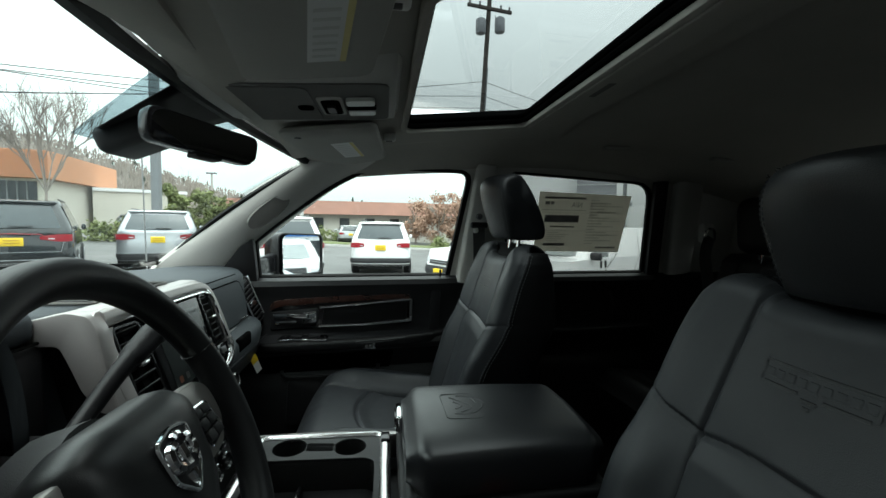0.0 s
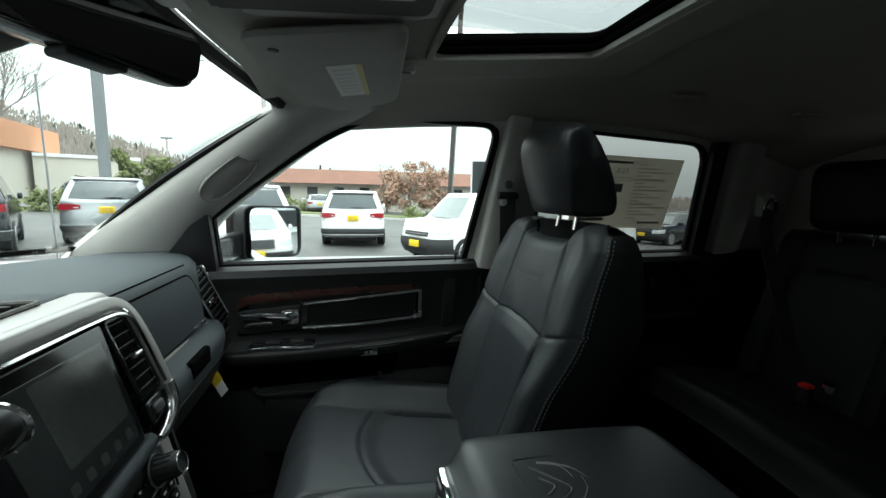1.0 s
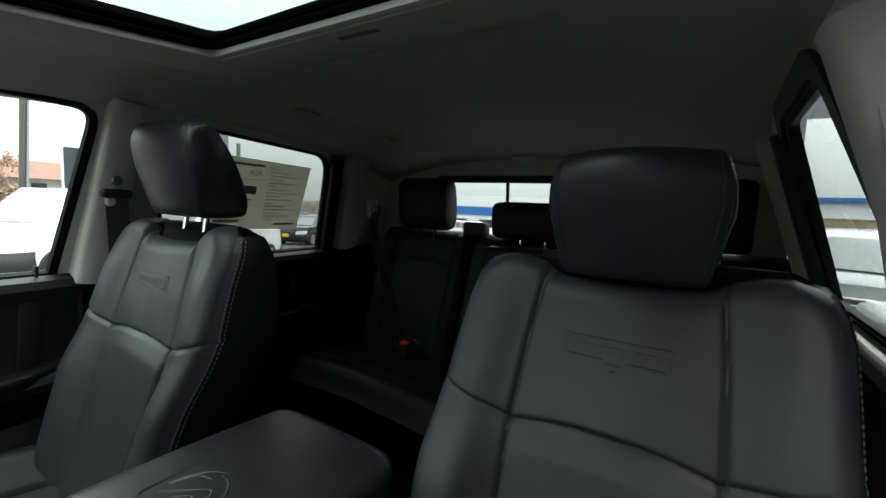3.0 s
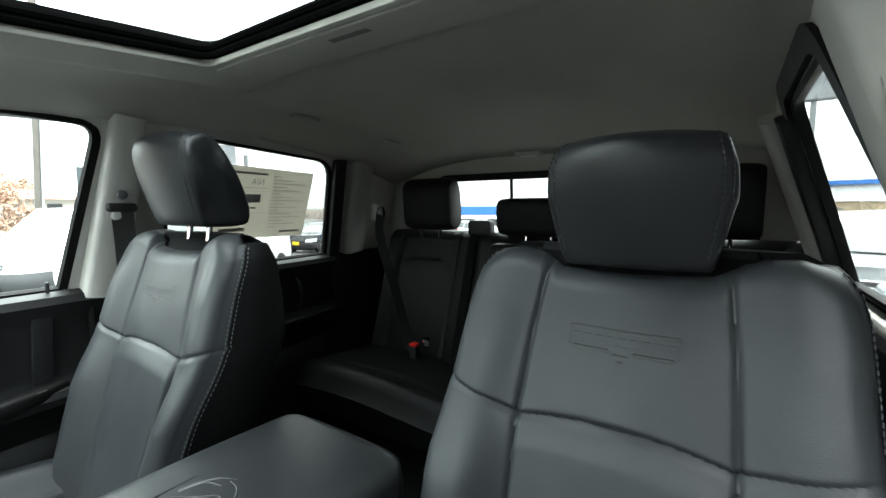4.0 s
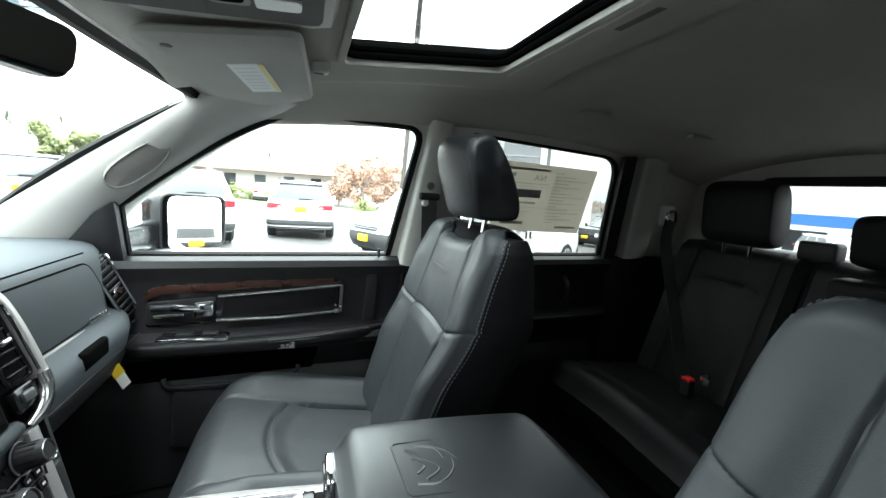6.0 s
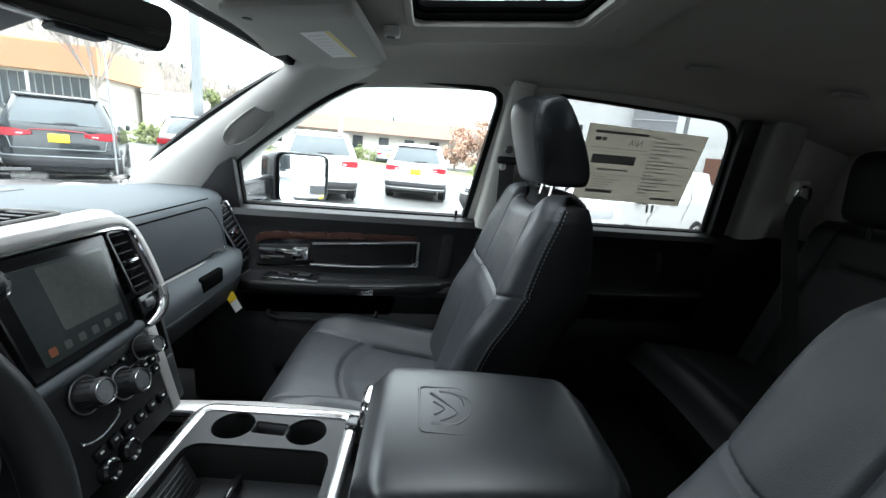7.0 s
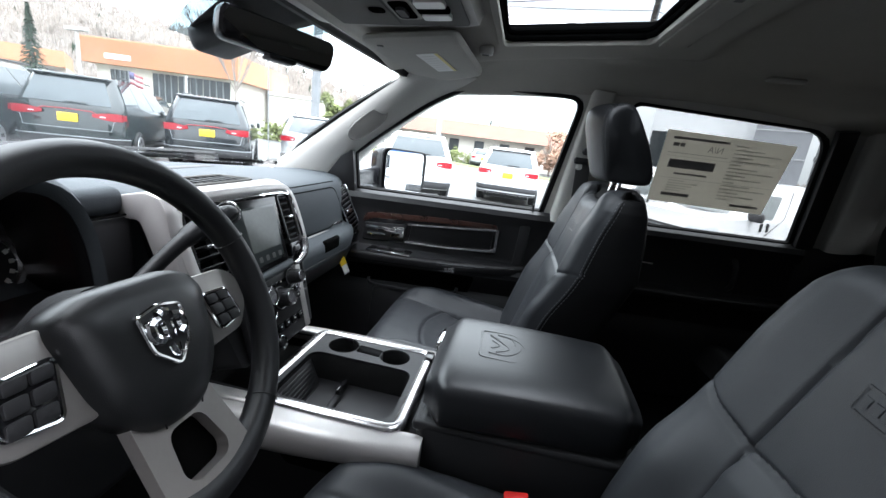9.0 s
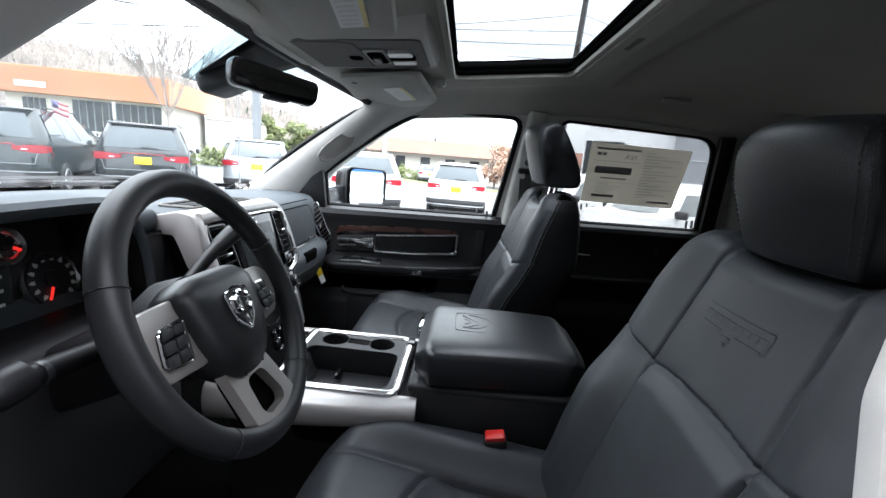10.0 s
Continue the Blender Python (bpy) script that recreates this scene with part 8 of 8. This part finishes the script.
def conifer(az, d, h, seed):
    rnd = random.Random(seed)
    t = thing("conifer", "tall dark green conifer tree beyond the lot", "tree", group="conifers")
    s = bearing(az, d)
    part("trunk", tube([s, s + Vector((0, 0, h))], h * 0.012, 6, up=(0, 1, 0)), BARK, t)
    verts, faces = [], []
    for k in range(1500):
        q = rnd.random() ** 0.8
        r = (1 - q) * h * 0.20 * rnd.uniform(0.3, 1.05)
        a = rnd.uniform(0, 2 * math.pi)
        p = s + Vector((r * math.cos(a), r * math.sin(a), h * (0.08 + 0.92 * q) - r * 0.35))
        u = Vector((math.cos(a), math.sin(a), -0.5)) * h * 0.028
        v = Vector((-math.sin(a), math.cos(a), 0)) * h * 0.012
        i = len(verts)
        verts += [p - u, p + v, p + u, p - v]
        faces.append((i, i + 1, i + 2, i + 3))
    me = bpy.data.meshes.new("crown")
    me.from_pydata([tuple(q) for q in verts], [], faces)
    me.materials.append(NEEDLELEAF)
    ob = new("crown", me)
    ob.parent = t


def far_woods():
    """Wooded ridge on the horizon: a sloping strip covered with small ragged tree shapes."""
    rnd = random.Random(5)

    def ridge(az):
        return piecewise(az, [(20, 2.0), (70, 2.5), (84, 5.0), (100, 7.0), (108, 13.0), (116, 23.0), (125, 34.0), (140, 40.0), (170, 36.0)])
    rows = [[bearing(az, d) + Vector((0, 0, ridge(az) * k - 1.0)) for az in range(20, 171, 3)] for d, k in ((120, 0.0), (160, 0.35), (210, 0.8), (260, 0.9))]
    tagged(part("hillside", loft(rows, False), HILL), "brown wooded hillside beyond the buildings", "hill", kind="structure")
    for nm, mat, n, narrow in (("bare_woods", TWIG, 9500, 0.7), ("fir_woods", NEEDLELEAF, 260, 0.30)):
        verts, faces = [], []
        for k in range(n):
            az, q = rnd.uniform(22, 168), rnd.random()
            d = lerp(125, 225, q)
            up = piecewise(d, [(120, 0.0), (160, 0.35), (210, 0.8), (260, 0.9)])
            p = bearing(az, d) + Vector((0, 0, ridge(az) * up - 1.5))
            h = rnd.uniform(2.4, 5.4) * (1.0 if az > 100 else 0.7)
            for j in range(8):
                zz = p.z + h * rnd.uniform(0.2, 0.9)
                c = Vector((p.x + rnd.gauss(0, narrow), p.y + rnd.gauss(0, narrow), zz))
                hgt, wd = h * rnd.uniform(0.10, 0.30), h * rnd.uniform(0.03, 0.08)
                a = rnd.uniform(0, 3.14)
                u = Vector((math.cos(a), math.sin(a), rnd.uniform(-0.3, 0.3))) * wd
                i = len(verts)
                verts += [c - u, c + Vector((0, 0, hgt)), c + u, c - Vector((0, 0, hgt))]
                faces.append((i, i + 1, i + 2, i + 3))
        me = bpy.data.meshes.new(nm)
        me.from_pydata([tuple(q) for q in verts], [], faces)
        me.materials.append(mat)
        tagged(new(nm, me), "distant bare brown woods on the hill" if mat is TWIG else "distant dark fir trees on the hill", "woods", kind="stuff")


def place(x, y):
    return Vector((x, y, ground_z(x, y)))


def cars():
    vehicle("suv_dark", "dark grey sport utility vehicle with a red light bar", bearing(128.4, 12.2) + Vector((-1.25, 2.05, 0)), 121, GREY_PAINT, 5.0, 1.93, 1.80, light_bar=True)
    vehicle("suv_dark", "dark green sport utility vehicle with a red light bar", bearing(140.6, 11.8) + Vector((-1.2, 2.1, 0)), 119, GREEN_PAINT, 5.0, 1.93, 1.80, light_bar=True)
    vehicle("suv_dark", "dark sport utility vehicle at the end of the parked row", bearing(152.0, 11.8) + Vector((-1.2, 2.1, 0)), 119, GREY_PAINT, 5.0, 1.93, 1.80, light_bar=True)
    vehicle("minivan", "silver minivan with red tail lamps, parked in the lot", bearing(116.8, 14.2) + Vector((-0.9, 2.3, 0)), 112, SILVER_PAINT, 5.1, 1.98, 1.75, tail_rake=0.42)
    vehicle("suv_white", "white sport utility vehicle with dark rear glass, parked in the lot", bearing(103.2, 11.2) + Vector((-0.6, 2.3, 0)), 106, WHITE_PAINT, 4.85, 1.92, 1.74)
    vehicle("suv_white", "white sport utility vehicle with roof spoiler standing on wet asphalt", bearing(90.2, 13.4) + Vector((-0.05, 2.4, 0)), 88, WHITE_PAINT, 4.82, 1.94, 1.74, style="jeep")
    vehicle("cargo_van", "white cargo van with dark bumper facing the lane", place(3.15, 11.35), 209, WHITE_PAINT, 4.75, 1.83, 1.84, hood=1.12, nose=0.85, screen=0.75, tail_rake=0.08, belt=1.12, style="van")
    vehicle("cargo_van", "white cargo van parked beside its twin", place(4.75, 9.25), 211, WHITE_PAINT, 4.75, 1.83, 1.84, hood=1.12, nose=0.85, screen=0.75, tail_rake=0.08, belt=1.12, style="van")
    vehicle("suv_white", "white sport utility vehicle parked behind the truck", place(12.5, 3.3), 188, WHITE_PAINT, 4.8, 1.92, 1.70)
    vehicle("sedan_dark", "dark parked car far across the lot", bearing(50.5, 24), 200, GREY_PAINT, 4.7, 1.85, 1.5, hood=0.95, belt=0.98)
    vehicle("suv_white", "white parked car far across the lot", bearing(46.0, 27), 200, WHITE_PAINT, 4.7, 1.85, 1.7)
    vehicle("suv_dark", "dark parked car beside the striped building", bearing(38.0, 30), 230, GREEN_PAINT, 4.7, 1.85, 1.7)
    vehicle("suv_white", "white parked car in front of the striped building", bearing(29.0, 31), 240, WHITE_PAINT, 4.7, 1.85, 1.7)
    vehicle("sedan_dark", "dark sedan in front of the tan building", bearing(-9.5, 20), 140, GREY_PAINT, 4.7, 1.85, 1.5, hood=0.95, belt=0.98)
    truck = vehicle("pickup_front", "silver pickup truck facing the cab with a barred chrome grille", bearing(-12.5, 9.2), 168, SILVER_PAINT, 5.6, 2.0, 1.85, hood=1.25, nose=1.3, belt=1.28)
    m = Matrix.Translation(bearing(-12.5, 9.2)) @ Matrix.Rotation(radians(168), 4, "Z")
    for k in range(6):
        part("grille_bar", boxed((2.78, -0.62, 0.72 + k * 0.075), (2.86, 0.62, 0.745 + k * 0.075), 0.01, 1, m), ALLOY, truck)
    for az, d, hd in ((146.5, 34, 120), (134.0, 30, 122), (127.5, 31, 122), (118.5, 33, 115), (95.0, 36, 100)):
        vehicle("far_car", "small parked car far across the lot", bearing(az, d), hd, SILVER_PAINT if int(az) % 2 else GREY_PAINT, 4.6, 1.82, 1.5, hood=0.95, belt=0.98, group="far parked cars")


def planting():
    bare_tree(125.6, 33, 9.2, 11)
    bare_tree(119.5, 60, 7.5, 12)
    bare_tree(113.8, 56, 7.0, 13)
    bare_tree(147.0, 60, 8.5, 14)
    bare_tree(150.5, 22, 6.5, 15)
    conifer(142.8, 52, 7.2, 21)
    conifer(94.4, 75, 6.2, 22)
    conifer(93.2, 78, 6.0, 23)
    conifer(99.0, 90, 5.2, 24)
    leafy("rust_tree", "small street tree with rust-brown winter leaves", bearing(82.8, 38), 4.9, 2.6, RUSTLEAF, 31, 2600, 0.13)
    leafy("rust_tree", "small street tree with rust-brown winter leaves", bearing(79.8, 40), 4.4, 2.2, RUSTLEAF, 32, 1800, 0.13)
    leafy("rust_tree", "small street tree with rust-brown winter leaves", bearing(86.0, 41), 4.2, 1.9, RUSTLEAF, 33, 1500, 0.13)
    for i, (az, d, h, w) in enumerate(((115.3, 34, 3.9, 1.1), (113.8, 34, 3.8, 1.5), (112.2, 35, 3.6, 1.5), (110.6, 35, 3.3, 1.3))):
        leafy("tall_hedge", "tall yellow-green evergreen hedge shrub", bearing(az, d), h, w, GREENLEAF, 40 + i, 2600, 0.13, False)
    for i, (az, d, h, w) in enumerate(((121.5, 30, 1.1, 1.2), (119.8, 30, 0.9, 1.0), (104.2, 36, 1.0, 0.9), (98.5, 36, 1.1, 1.3), (95.8, 36, 1.0, 1.1), (91.5, 36, 0.9, 1.4), (83.0, 33, 0.8, 1.4), (79.0, 33, 0.8, 1.4))):
        leafy("shrub", "low green shrub along the verge", bearing(az, d), h, w, GREENLEAF, 60 + i, 700, 0.10, False)


def small_flag():
    f = thing("small_flag", "small striped flag on a thin staff between parked cars", "flag")
    s = place(-9.5, 8.3)
    part("staff", tube([s, s + Vector((0, 0, 2.35 - s.z))], 0.012, 6, up=(0, 1, 0)), STREETMETAL, f)
    cols = [FLAGRED, FLAGWHITE, FLAGRED, FLAGWHITE, FLAGRED]
    for k, mat in enumerate(cols):
        rows = [[(s.x + 0.02 + 0.34 * i / 8, s.y + 0.03 * math.sin(i * 0.9), 2.32 - 0.055 * (k + j) - 0.012 * i) for i in range(9)] for j in range(2)]
        part("stripe", loft(rows, False), mat, f, thick=0.002)
    rows = [[(s.x + 0.02 + 0.16 * i / 4, s.y + 0.03 * math.sin(i * 0.72) - 0.006, 2.322 - 0.055 * 2.6 * j - 0.0096 * i) for i in range(5)] for j in range(2)]
    part("corner_field", loft(rows, False), FLAGBLUE, f, "blue corner field", thick=0.002)


def antenna():
    a = thing("radio_antenna", "thin pale radio antenna mast on the front fender", "antenna")
    part("mast", tube([(-1.18, 0.79, 1.36), (-1.185, 0.79, 1.60), (-1.19, 0.79, 1.92)], 0.0026, 6), ALLOY, a)
    part("mast_foot", lathe([(0.0, 0.05), (0.006, 0.05), (0.012, 0.02), (0.016, 0.0)], Matrix.Translation((-1.18, 0.79, 1.34)), 12), BLACK, a)


# ---- build ----
cab_sides()
headliner()
sunroof()
windshield()
a_pillars()
rear_wall()
tagged(part("floor", boxed((-1.35, -1.0, FLOOR - 0.06), (1.5, 1.05, FLOOR), 0.01), CARPET), "black carpeted cab floor", "floor", kind="structure")
tagged(part("firewall", boxed((-1.62, -1.0, FLOOR), (-1.32, 1.0, 1.05), 0.02), CARPET), "black carpeted footwell front", "wall", kind="structure")
truck_hood()
tagged(part("truck_body_side", boxed((-1.6, 1.03, 0.45), (1.5, 1.13, 1.40), 0.03, 3), SILVER_PAINT), "painted truck body side below the windows", "body side", kind="structure")
tagged(part("truck_body_side", boxed((0.20, -1.06, 0.45), (1.5, -0.97, 1.40), 0.03, 3), SILVER_PAINT), "painted truck body side below the windows", "body side", kind="structure")
# unseen wall, added to keep daylight out of the driver doorway
tagged(part("light_block_wall", boxed((-3.4, -1.95, -0.3), (2.3, -1.75, 3.5), 0.01), LIGHT_BLOCK_DARK), "unseen dark wall added to block light by the open driver door", "wall", kind="structure")
tagged(part("truck_roof", plate_with_holes([(-0.62, -0.80), (1.42, -0.86), (1.42, 0.92), (-0.62, 0.78)], [[(-0.50, -0.60), (0.34, -0.60), (0.34, 0.60), (-0.50, 0.60)]], lambda u, v, w: Vector((u, v, 2.024 - 0.06 * v * v + w)), 0.015), SILVER_PAINT, smooth=False), "painted truck roof with a sunroof opening", "roof", kind="structure")
tagged(part("kick_panel", boxed((-1.50, 0.93, FLOOR), (-0.72, 1.0, 1.40), 0.01), CARPET), "black carpeted footwell side panel", "side panel", kind="structure")
passenger_door()
rear_doors()
front_seat("passenger_seat", 0.030, 0.482, 0.048, "charcoal leather passenger bucket seat with raised headrest", 1.08, 0.31, 0.10)
front_seat("driver_seat", 0.215, -0.460, 0.0, "charcoal leather driver bucket seat with lowered headrest", reach=0.07, droop=0.013)
rear_bench()
seat_belts()
dashboard()
instruments()
centre_stack()
console()
steering_wheel()
overhead()
small_things()
antenna()
lot()
orange_building()
brown_roof_building()
showroom()
utility_pole()
far_woods()
planting()
cars()
small_flag()
